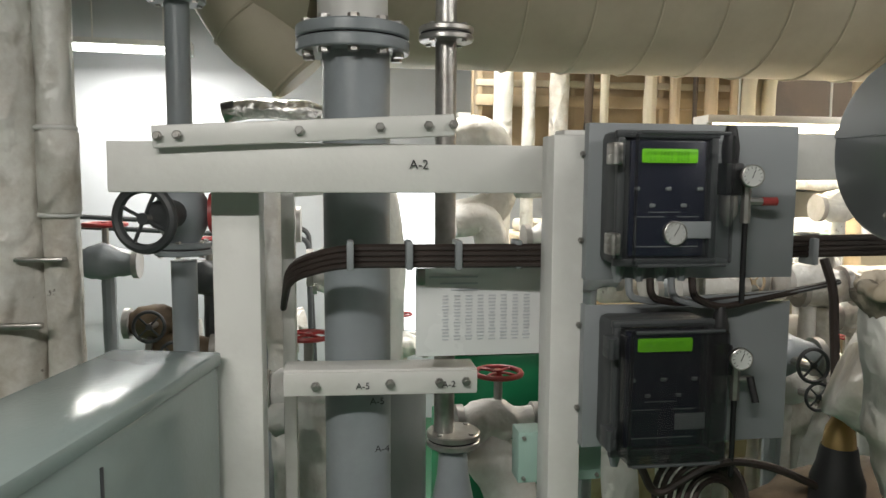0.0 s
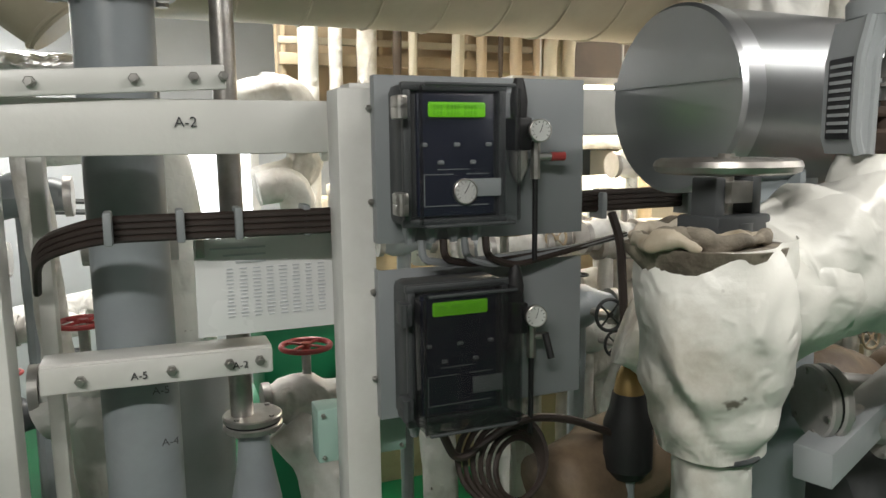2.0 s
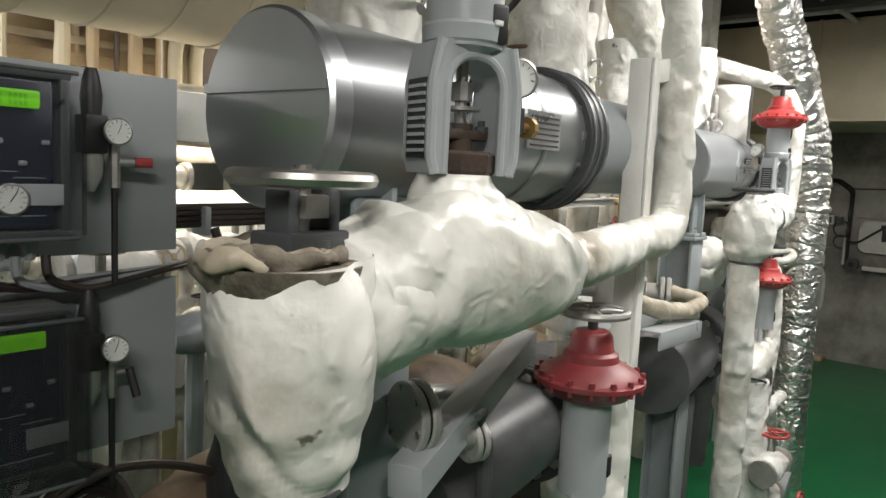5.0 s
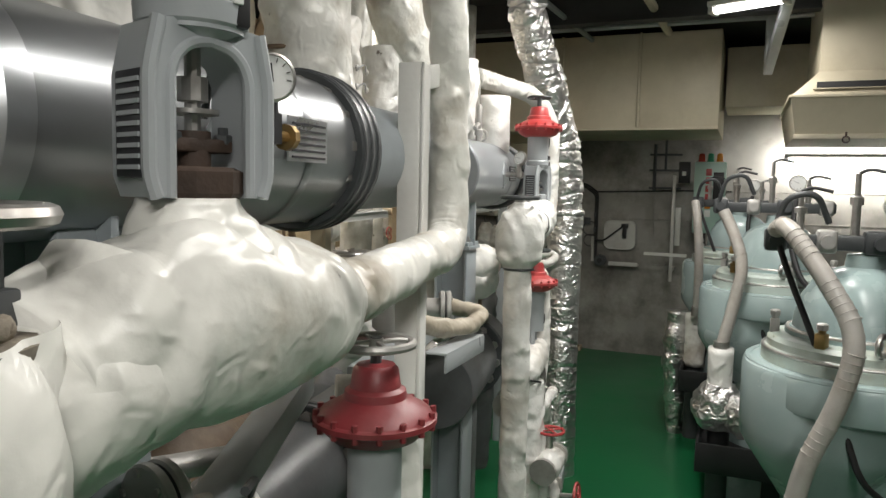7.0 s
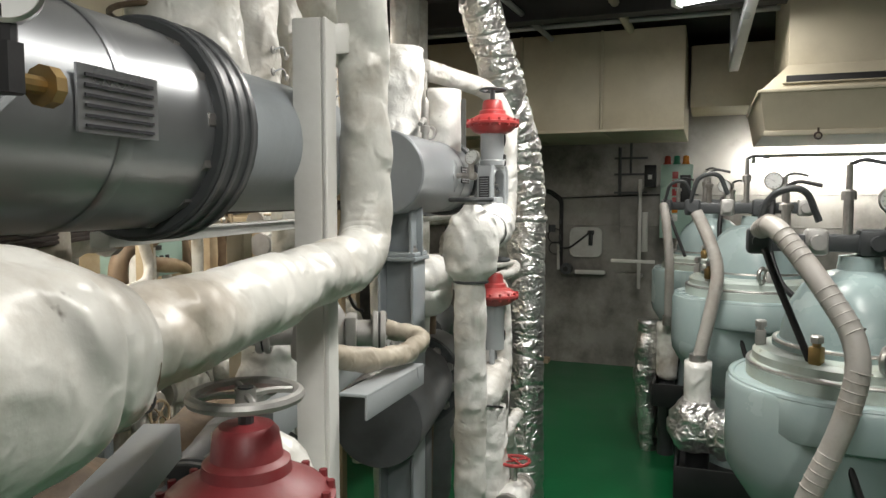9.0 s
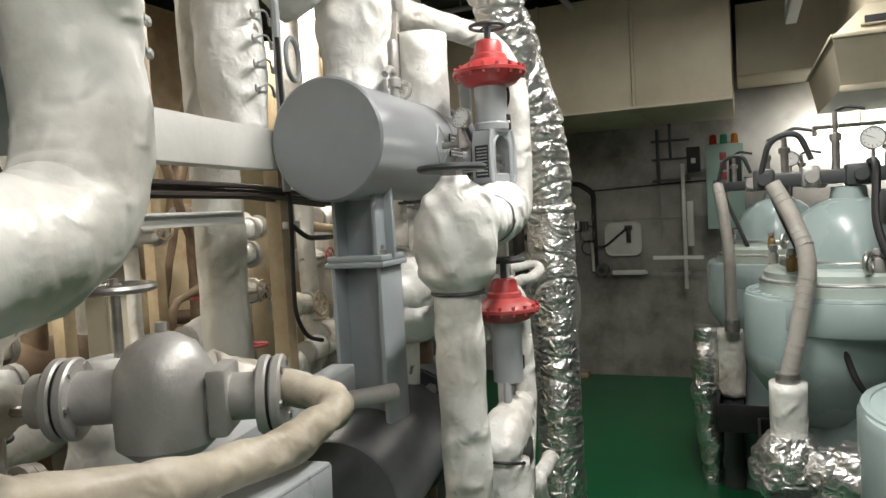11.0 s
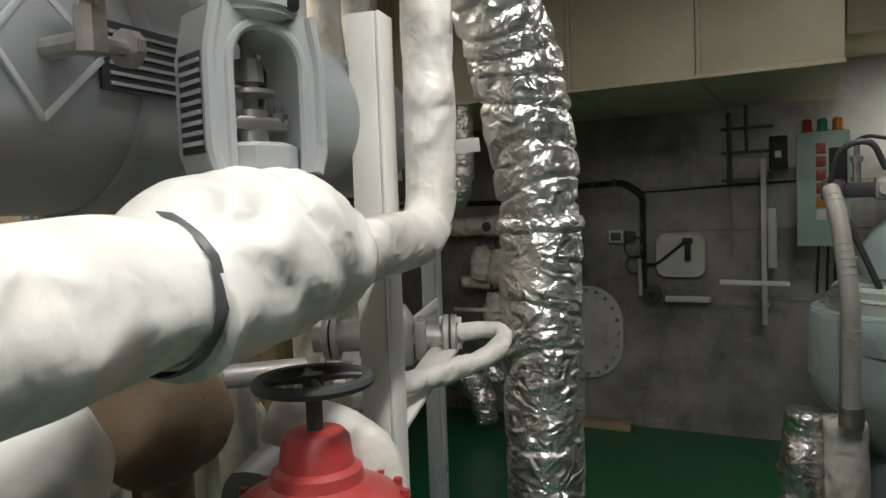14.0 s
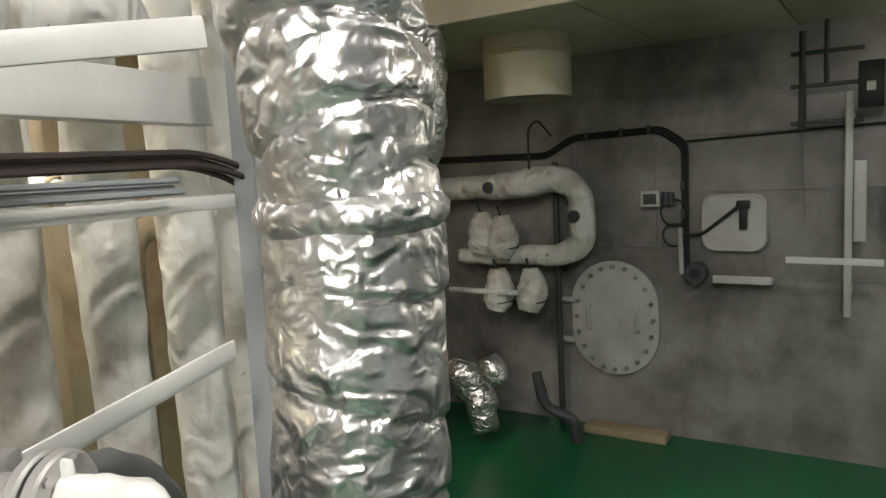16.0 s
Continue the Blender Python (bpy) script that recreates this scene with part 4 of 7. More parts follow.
def heater(s0, r, turn, ds, label, mat, facemat, seam):
    """A horizontal shell: clad body, end cap, bolted flange pair, rear head, saddle, gauge and name plate."""
    z = 1.80
    base = S(s0, 0, 0)
    HR = Matrix.Rotation(radians(turn), 4, "Z")
    DH = Vector((math.cos(radians(turn)), math.sin(radians(turn)), 0))

    def H(d, q, h):
        return base + HR @ Vector((d, q, h))

    pd = 0.165 if seam else 0.10
    t = thing("heater", H(0.3, 0, 1.5), label, "heater", "fuel oil heaters")
    part("cladding", M().lathe([(r, 0.031), (r, 0.62)], H(0, 0, z), DH, 56, False), mat, t)
    part("end_cap", M().lathe([(r * 0.2, -0.003), (r * 0.985, -0.003), (r + 0.003, 0.002), (r + 0.003, 0.03), (r, 0.031)], H(0, 0, z), DH, 56), facemat, t)
    if seam:
        part("cladding_seam", M().bar(H(-0.006, -r * 0.96, z + 0.025), H(-0.006, r * 0.96, z + 0.025), 0.003, 0.012, 0), CLAD, t)
    part("strap", M().lathe([(r + 0.001, 0), (r + 0.003, 0.004), (r + 0.001, 0.02)], H(0.47, 0, z), DH, 48, False), mat, t)
    flange(t, H(0.655, 0, z), DH, r + 0.014, 0.034, DGREY, 14)
    for k in range(3):
        part("flange_band", M().lathe([(r + 0.0145, 0), (r + 0.0165, 0.002), (r + 0.0165, 0.007), (r + 0.0145, 0.009)], H(0.624 + 0.024 * k, 0, z), DH, 48, False), VESSEL, t)
    part("rear_head", M().lathe([(r * 0.9, 0), (r * 0.86, 0.01), (r * 0.86, 0.36), (r * 0.7, 0.42), (r * 0.4, 0.445), (0.01, 0.45)], H(0.69, 0, z), DH, 40), GREY, t)
    for d in (0.16,):
        part("saddle_web", M().box(H(d, 0.0, 1.62), (0.012, 0.15, 0.18), HR), GREY, t)
        for sg in (-1, 1):
            part("saddle_plate", M().box(H(d, sg * 0.05, 1.62), (0.11, 0.011, 0.18), HR), GREY, t)
            bolt(H(d + sg * 0.03, -0.055, 1.542), (0, 0, 1), t, 0.012)
            part("leg_flange", M().box(H(d, sg * 0.058, 0.757), (0.12, 0.011, 1.514), HR), GREY, t)
        part("saddle_foot", M().box(H(d, 0, 1.535), (0.13, 0.14, 0.014), HR), GREY, t)
        part("leg_web", M().box(H(d, 0.0, 0.757), (0.012, 0.105, 1.514), HR), GREY, t)
        part("leg_top", M().box(H(d, 0, 1.521), (0.14, 0.15, 0.013), HR), GREY, t)
    part("name_plate", M().plate([(-0.052, -0.03), (0.052, -0.03), (0.052, 0.03), (-0.052, 0.03)], H(ds + pd, -r - 0.001, 1.805), DH, (0, 0, 1), 0.003), CLAD if seam else PLATEK, t, "engraved name plate")
    for k in range(6):
        part("plate_line", M().box(H(ds + pd, -r - 0.005, 1.826 - 0.009 * k), (0.088, 0.002, 0.003), HR, 0), PLATEK if seam else LGREY, t)
    part("gauge_cock", M().tube([H(ds, -r + 0.01, 1.80), H(ds, -r - 0.05, 1.80), H(ds, -r - 0.05, 1.85)], 0.009, 10, bend=0.01).cyl(H(ds, -r - 0.05, 1.79), H(ds, -r - 0.05, 1.825), 0.013, 6), BLACK if seam else STEEL, t)
    part("cock_knob", M().lathe([(0.007, 0), (0.007, 0.03), (0.016, 0.03), (0.016, 0.04)], H(ds, -r - 0.05, 1.80), DH, 10), BRASS if seam else STEEL, t)
    for p_, q_ in (((-0.05, 0), (0, -0.055)), ((0, -0.055), (0.05, 0)), ((0.05, 0), (0, 0.055)), ((0, 0.055), (-0.05, 0))):
        part("patch_edge", M().bar(H(ds + p_[0], -r - 0.002 + abs(p_[1]) * 0.22, 1.80 + p_[1]), H(ds + q_[0], -r - 0.002 + abs(q_[1]) * 0.22, 1.80 + q_[1]), 0.006, 0.006, 0.001), LGREY, t)
    gauge(t, H(ds - 0.005, -r - 0.055, 1.865), (-0.62, -0.78, 0) if seam else (-1, 0.35, 0.25), 0.028, H(ds - 0.005, -r - 0.05, 1.82))
    part("lifting_eye", M().ring(H(0.4, -0.02, z + r + 0.025), DH, 0.02, 0.006), STEEL, t)
    relief = part("relief_valve", M().lathe([(0.012, 0), (0.012, 0.03), (0.017, 0.03), (0.017, 0.05), (0.011, 0.055), (0.013, 0.075), (0.013, 0.14), (0.008, 0.15)], H(0.32, -0.03, z + r - 0.01), (0, 0, 1), 14), CAST, t, "bare cast relief valve")
    part("outlet", M().tube([H(0.32, -0.03, z + r + 0.06), H(0.27, -0.04, z + r + 0.06), H(0.24, -0.04, z + r + 0.04)], 0.009, 8), CAST, relief)
    return t


h1 = heater(0.0, 0.119, 3.0, 0.30, "horizontal heater shell clad in satin grey sheet metal", CLADG, CLAD, True)
h2 = heater(2.01, 0.131, 3.0, 0.375, "horizontal heater shell painted satin grey with flat end cap", HEATG, HEATG, False)


def lagged_valve(s, q, top, bot, r, neck, wheel_z, wheel_r, label, open_top, mat, wheelmat):
    """A globe valve in a lagging jacket: bulging bag, tied neck, drop pipe, spindle and handwheel."""
    t = thing("lagged_valve", S(s, q, 0), label, "valve", "lagged valves")
    h = top - bot
    if open_top:
        part("jacket", M().tube([S(s - 0.015, q, top), S(s - 0.01, q, top - h * 0.33), S(s, q, top - h * 0.7), S(s, q, bot)], [r * 0.97, r * 1.02, r * 1.03, r * 0.96, r * 0.80, r * 0.62], 80, 0.007, 0.006, 8.0, cap=False, fold=0.009), mat, t, "torn open lagging jacket")
        part("jacket_lining", M().tube([S(s - 0.03, q, top - 0.004), S(s - 0.03, q, top - 0.05)], [r * 0.94, r * 0.8, r * 0.3], 36, 0.012, 0.008, 16), FRAY, t, "frayed stained insulation wool")
        random.seed(8)
        for k in range(7):
            loop = [S(s - 0.03 + (r * (0.98 - 0.09 * k)) * math.cos(0.35 * i + k), q + (r * (0.98 - 0.09 * k)) * math.sin(0.35 * i + k), top - 0.004 + 0.014 * random.random()) for i in range(6 + 3 * (k % 2))]
            part("frayed_edge", M().tube(loop, [0.003, 0.008, 0.005, 0.009, 0.003], 16, 0.010, 0.005, 28, bend=0.02), LAGT if k % 3 == 1 else FRAY, t)
        part("bonnet", M().cyl(S(s, q, top - 0.05), S(s, q, top + 0.015), 0.028, 12).box(S(s, q, top + 0.01), (0.08, 0.05, 0.025), ROT).box(S(s + 0.03, q, top + 0.03), (0.015, 0.03, 0.06), ROT).box(S(s - 0.025, q, top + 0.03), (0.015, 0.03, 0.06), ROT), DGREY, t)
        part("packing_nut", M().cyl(S(s, q, top + 0.035), S(s, q, top + 0.055), 0.026, 6), STEEL, t)
    else:
        part("jacket", M().tube([S(s, q, top), S(s, q, top - h * 0.3), S(s, q, top - h * 0.7), S(s, q, bot)], [r * 0.28, r * 0.82, r * 1.0, r * 1.03, r * 0.98, r * 0.6], 80, 0.008, 0.006, 9.0, fold=0.009, seed=4.0), mat, t, "stuffed lagging jacket")
        part("packing_nut", M().cyl(S(s, q, top - 0.02), S(s, q, top + 0.02), 0.02, 8), STEEL, t)
    part("drawstring", M().ring(S(s, q, bot), (0, 0, 1), neck * 1.06, 0.004), DGREY, t)
    part("drop_pipe", M().tube([S(s, q, bot + 0.02), S(s, q, 0.02)], neck, 36, 0.005, 0.010, 9, bands=0.14, fold=0.003, lap=0.03), mat, t)
    part("spindle", M().cyl(S(s, q, top - 0.02), S(s, q, wheel_z + 0.012), 0.008, 10), STEEL, t)
    handwheel(t, S(s, q, wheel_z), (0, 0, 1), wheel_r, wheelmat, 0.0075)
    return t


v1 = lagged_valve(-0.15, -0.20, 1.652, 1.432, 0.077, 0.041, 1.722, 0.062, "big lagged valve with torn jacket and worn handwheel", True, LAG, STEEL)
v2 = lagged_valve(1.92, -0.29, 1.70, 1.475, 0.080, 0.047, 1.715, 0.060, "stuffed white lagged valve with dark handwheel", False, LAGW, DGREY)


def yoke_valve(s, q, base, ztop, label, actuator):
    """A control valve head: packing, open yoke with spindle, cylinder above, scale plate; a red diaphragm on top."""
    t = thing("control_valve", S(s, q, base), label, "valve", "control valves")
    e1 = Vector((math.cos(radians(-17)), math.sin(radians(-17)), 0))
    e2 = Vector((-e1.y, e1.x, 0))
    YR = Matrix.Rotation(radians(-17), 4, "Z")

    def Y(a, b, z):
        return S(s, q, z) + e1 * a + e2 * b

    part("packing_ring", M().lathe([(0.036, 0), (0.042, 0.008), (0.042, 0.026), (0.034, 0.03)], Y(0, 0, base), (0, 0, 1), 8), LGREY if actuator else RUST, t)
    part("gland", M().box(Y(0, 0, base + 0.048), (0.06, 0.03, 0.012), YR).cyl(Y(0, 0, base + 0.03), Y(0, 0, base + 0.06), 0.015, 12), RUST if not actuator else STEEL, t)
    for sg in (-1, 1):
        bolt(Y(sg * 0.024, -0.008, base + 0.05), (0, 0, 1), t, 0.008, DGREY)
    for sgn in (-1, 1):
        prof = [(0.037, 0.0), (0.049, 0.0), (0.055, 0.018), (0.055, 0.098), (0.046, 0.14), (0.0, 0.145), (0.0, 0.128), (0.018, 0.125), (0.031, 0.114), (0.037, 0.098)]
        arm = M().plate([(sgn * u, h) for u, h in prof], Y(0, 0.03, base + 0.004), e1, (0, 0, 1), 0.06)
        part("yoke_arm", arm, LGREY, t)
        part("arm_bead", M().tube([Y(sgn * u, -0.029, base + 0.004 + h) for u, h in prof[1:5]], 0.006, 8, bend=0.01).tube([Y(sgn * u, -0.028, base + 0.004 + h) for u, h in (prof[0], prof[9], prof[8], prof[7], prof[6])], 0.005, 8, bend=0.01), LGREY, t)
    part("yoke_crown", M().lathe([(0.03, 0), (0.046, 0.014), (0.047, 0.03), (0.044, 0.034)], Y(0, 0, base + 0.132), (0, 0, 1), 28), LGREY, t)
    part("cylinder", M().cyl(Y(0, 0, base + 0.14), Y(0, 0, ztop), 0.043, 36), LGREY, t)
    part("slot", M().box(Y(0.018, -0.037, base + 0.165), (0.022, 0.014, 0.042), YR, 0.004), BLACK, t)
    part("slot_pointer", M().box(Y(0.014, -0.045, base + 0.165), (0.010, 0.004, 0.006), YR, 0.001), DIAL, t)
    part("spindle", M().cyl(Y(0, 0, base + 0.03), Y(0, 0, base + 0.13), 0.007, 10).cyl(Y(0, 0, base + 0.085), Y(0, 0, base + 0.105), 0.013, 10).cyl(Y(0, 0, base + 0.074), Y(0, 0, base + 0.078), 0.022, 12), STEEL, t)
    part("scale_plate", M().box(Y(-0.056, -0.004, base + 0.062), (0.004, 0.046, 0.085), YR), PLATEK, t, "black scale plate")
    for k in range(9):
        part("scale_mark", M().box(Y(-0.0588, -0.004, base + 0.028 + 0.0085 * k), (0.002, 0.034, 0.0035), YR, 0), LGREY, t)
    part("air_line", M().tube([Y(0.05, 0, base + 0.30), Y(0.085, 0, base + 0.27), Y(0.085, 0, base + 0.22), Y(0.06, 0.05, base + 0.17), Y(0.06, 0.08, base + 0.08)], 0.004, 8), BLACK, t)
    if actuator:
        red_head(t, s, q, ztop)
        handwheel(t, S(s, q, ztop + 0.16), (0, 0, 1), 0.045, DGREY, 0.005)
    return t


def red_head(t, s, q, z, RED=RED):
    """A diaphragm case: lower dish, bolted rim, upper dome, stepped cap, handwheel on a stem."""
    R = 0.098
    part("lower_dish", M().lathe([(0.05, 0), (0.07, 0.008), (R * 0.93, 0.03)], S(s, q, z), (0, 0, 1), 36), RED, t)
    part("rim", M().lathe([(R * 0.95, 0.03), (R, 0.033), (R, 0.041), (R * 0.95, 0.044)], S(s, q, z), (0, 0, 1), 40), RED, t)
    part("dome", M().lathe([(R * 0.93, 0.044), (R * 0.86, 0.052), (R * 0.6, 0.066), (0.05, 0.07), (0.048, 0.082), (0.044, 0.085), (0.04, 0.087), (0.036, 0.115), (0.03, 0.122), (0.012, 0.124)], S(s, q, z), (0, 0, 1), 36), RED, t)
    for k in range(16):
        a = 2 * math.pi * k / 16
        b = M().cyl(S(s + R * 0.94 * math.cos(a), q + R * 0.94 * math.sin(a), z + 0.024), S(s + R * 0.94 * math.cos(a), q + R * 0.94 * math.sin(a), z + 0.052), 0.005, 6)
        part("rim_bolt", b, RED, t)
    part("stem", M().cyl(S(s, q, z + 0.12), S(s, q, z + 0.165), 0.009, 10), DGREY, t)


c1 = yoke_valve(0.06, -0.24, 1.727, 2.35, "tall grey control valve yoke over the lagged body", False)
c2 = yoke_valve(2.48, -0.285, 1.695, 1.955, "grey control valve with red diaphragm actuator on top", True)


def low_actuator(s, q, z, label, whz):
    t = thing("diaphragm_actuator", S(s, q, 0), label, "actuator", "diaphragm actuators")
    red_head(t, s, q, z, DRED if s < 1 else RED)
    handwheel(t, S(s, q, whz), (0, 0, 1), 0.058, CAST if s < 1 else DGREY, 0.007)
    part("yoke_cylinder", M().cyl(S(s, q, z - 0.17), S(s, q, z), 0.043, 28), LGREY, t)
    for sgn in (-1, 1):
        part("yoke_arm", M().tube([S(s + sgn * 0.03, q, z - 0.16), S(s + sgn * 0.042, q, z - 0.21), S(s + sgn * 0.03, q, z - 0.31)], 0.012, 8), LGREY, t)
    part("valve_body", M().lathe([(0.05, 0.12), (0.06, 0.08), (0.06, 0.03), (0.045, 0)], S(s, q, z - 0.43), (0, 0, 1), 20), STEEL, t)
    part("slot", M().box(S(s + 0.012, q - 0.04, z - 0.12), (0.02, 0.012, 0.04), ROT, 0.004), BLACK, t)
    part("foot_pipe", M().tube([S(s, q, z - 0.42), S(s, q, 0.02)], 0.04, 16, 0.004, 0.05), LAGW, t)
    return t


low_actuator(0.56, -0.24, 1.345, "red diaphragm actuator with cast handwheel on a grey cylinder", 1.50)
low_actuator(2.58, -0.28, 1.31, "red diaphragm actuator with dark handwheel on a grey cylinder", 1.485)

# lagged body and pipe runs of unit one
lb = thing("lagged_globe_valve", S(0.1, -0.25, 1.5), "bulky lagged valve body with dented painted cloth", "pipe lagging")
part("jacket", M().tube([S(-0.10, -0.22, 1.60), S(-0.02, -0.23, 1.622), S(0.07, -0.245, 1.632), S(0.16, -0.262, 1.616), S(0.268, -0.275, 1.610)], [0.072, 0.085, 0.094, 0.088, 0.075, 0.056], 80, 0.007, 0.006, 8.0, fold=0.009, seed=2.0), LAG, lb)
part("jacket_cuff", M().tube([S(-0.12, -0.21, 1.54), S(-0.06, -0.22, 1.60), S(-0.02, -0.22, 1.68)], [0.05, 0.075, 0.05], 24, 0.012, 0.012, 14), LAG, lb)
part("torn_lip", M().tube([S(0.065, -0.243, 1.675), S(0.06, -0.24, 1.705), S(0.06, -0.24, 1.731)], [0.070, 0.060, 0.043], 56, 0.007, 0.005, 14, fold=0.006), LAG, lb, "stained torn lip")
part("tie", M().ring(S(0.26, -0.275, 1.610), D, 0.05, 0.004), LAGB, lb)
pa = thing("lagged_pipe", S(0.6, -0.26, 1.6), "lagged white pipe rising in an elbow", "pipe")
part("pipe", M().tube([S(0.24, -0.275, 1.605), S(0.6, -0.27, 1.615), S(0.965, -0.262, 1.625), S(0.955, -0.255, 2.1), S(0.94, -0.2, 3.0)], 0.041, 40, 0.004, 0.007, 13, bend=0.09, bands=0.115, fold=0.003, lap=0.035), LAG, pa)
ps = thing("lagged_pipe_stub", S(0.77, -0.24, 0.5), "lagged white pipe elbow beside the red actuator", "pipe")
part("pipe", M().tube([S(0.70, -0.12, 1.36), S(0.74, -0.20, 1.36), S(0.75, -0.22, 1.2), S(0.74, -0.24, 0.02)], 0.045, 32, 0.006, 0.010, 10, bend=0.08, bands=0.13, fold=0.004, lap=0.03), LAG, ps)

# lagged body and pipe runs of unit two
lb = thing("lagged_globe_valve", S(2.48, -0.29, 1.5), "lagged white valve body with tied cuffs", "pipe lagging")
part("jacket", M().tube([S(1.95, -0.29, 1.60), S(2.2, -0.295, 1.605), S(2.36, -0.295, 1.61)], [0.066, 0.057, 0.056], 48, 0.004, 0.008, 10, fold=0.003), LAGW, lb)
# thin dark ring drawn for the shaded gap line at the cuff
part("cuff_gap", M().tube([S(2.322, -0.295, 1.607), S(2.334, -0.295, 1.607)], [0.057, 0.061, 0.057], 40, 0.003, 0.003, 40, cap=False), VESSEL, lb, "dark ring in place of the cuff's gap line")
part("cuff", M().tube([S(2.33, -0.295, 1.60), S(2.40, -0.292, 1.62), S(2.48, -0.29, 1.63), S(2.56, -0.292, 1.62), S(2.63, -0.295, 1.61)], [0.062, 0.076, 0.082, 0.072, 0.045], 64, 0.007, 0.006, 9, fold=0.006, seed=7.0), LAGW, lb)
part("bonnet_lagging", M().tube([S(2.48, -0.288, 1.64), S(2.48, -0.287, 1.70)], [0.07, 0.04], 24, 0.008, 0.012, 18), LAGW, lb)
pb2 = thing("lagged_pipe", S(2.9, -0.3, 1.6), "smooth white lagged pipe rising in an elbow", "pipe")
part("pipe", M().tube([S(2.60, -0.297, 1.612), S(2.93, -0.30, 1.625), S(2.94, -0.30, 2.05), S(2.90, -0.22, 2.18), S(2.6, 0.0, 2.22)], 0.039, 36, 0.003, 0.008, 12, bend=0.08, fold=0.002), LAGW, pb2)
part("drop", M().tube([S(2.66, -0.18, 1.42), S(2.69, -0.3, 1.38), S(2.70, -0.31, 1.1), S(2.66, -0.30, 0.85), S(2.6, -0.28, 0.6)], 0.035, 18, 0.004, 0.02, 12), LAGW, pb2)
part("white_jacket", M().tube([S(2.56, -0.08, 1.82), S(2.56, -0.08, 2.13)], 0.075, 24, 0.003, 0.03, 12), LAGW, pb2)


# posts and rails of the skid
def angle_post(s, q, top, w, mat, label):
    t = thing("skid_post", S(s, q, 0), label, "post", "skid posts")
    part("flange_face", M().box(S(s, q, top / 2), (w, 0.008, top), ROT), mat, t)
    part("web", M().box(S(s - w / 2 + 0.004, q + 0.0265, top / 2), (0.008, 0.045, top), ROT), mat, t)
    return t


angle_post(0.865, -0.232, 1.98, 0.045, WHITE, "white painted steel angle post of the skid")
angle_post(2.905, -0.245, 1.95, 0.05, WHITE, "white painted steel angle post behind the lagged pipe")
angle_post(4.03, 0.06, 2.3, 0.045, LGREY, "grey steel post behind the foil wrapped pipe")
angle_post(1.72, 0.32, 1.62, 0.05, CREAM, "cream steel post of the pipe rack")
rails = thing("skid_rails", S(1.9, 0.2, 1.3), "painted steel rails and brackets of the heater skid", "frame")
part("rail", M().bar(S(0.95, 0.2, 1.79), S(2.05, 0.16, 1.79), 0.05, 0.09), WHITE, rails)
part("rail", M().bar(S(0.95, 0.22, 1.645), S(2.0, 0.22, 1.645), 0.04, 0.028), WHITE, rails)
part("rail", M().bar(S(3.0, 0.2, 1.80), S(4.05, 0.2, 1.80), 0.05, 0.085), WHITE, rails)
part("rail", M().bar(S(3.0, 0.15, 1.62), S(4.0, 0.12, 1.62), 0.04, 0.024), WHITE, rails)
part("top_bracket", M().bar(S(0.885, -0.21, 1.955), S(0.945, -0.225, 1.97), 0.05, 0.045), WHITE, rails)
part("bracket", M().bar(S(3.3, 0.1, 1.77), S(3.60, -0.2, 1.815), 0.008, 0.035), WHITE, rails)
part("beam", M().bar(S(0.10, -0.16, 1.33), S(0.70, -0.05, 1.39), 0.05, 0.05), LGREY, rails)
part("beam", M().bar(S(1.0, -0.05, 1.31), S(1.9, -0.05, 1.31), 0.05, 0.06), LGREY, rails)
part("shelf", M().bar(S(0.910, -0.250, 1.405), S(1.241, -0.270, 1.381), 0.05, 0.006).bar(S(0.910, -0.272, 1.385), S(1.241, -0.292, 1.361), 0.006, 0.04), LGREY, rails)
part("shelf", M().bar(S(2.86, -0.21, 1.30), S(3.42, -0.17, 1.375), 0.06, 0.01).bar(S(3.38, -0.18, 1.43), S(3.38, -0.18, 1.36), 0.05, 0.008), WHITE, rails)
part("angle_rail", M().bar(S(3.2, 0.0, 1.32), S(3.85, 0.02, 1.38), 0.03, 0.008).bar(S(3.2, -0.014, 1.335), S(3.85, 0.006, 1.395), 0.006, 0.03), WHITE, rails)
part("base_rail", M().bar(S(-0.4, -0.33, 0.16), S(3.95, -0.36, 0.16), 0.06, 0.1).bar(S(3.6, -0.36, 0.1), S(3.6, -0.30, 0.62), 0.04, 0.04), LGREY, rails)
for k, (q, z) in enumerate(((0.10, 1.69), (0.12, 1.70), (0.14, 1.69), (0.11, 1.71))):
    part("cable", M().tube([S(0.9, q + 0.06, z), S(2.0, q + 0.06, z), S(2.6, q + 0.12, z - 0.02)], 0.006, 7), CABLE, rails)
    part("cable", M().tube([S(3.1, q + 0.03, z - 0.02), S(3.95, q + 0.01, z - 0.005), S(4.06, q - 0.03, z - 0.05), S(4.1, q - 0.03, z - 0.5)], 0.006, 7), CABLE, rails)
    part("cable", M().tube([S(3.1, q + 0.0, 1.642 + 0.006 * k), S(3.85, q - 0.02, 1.642 + 0.006 * k)], 0.005, 7), PANEL, rails)


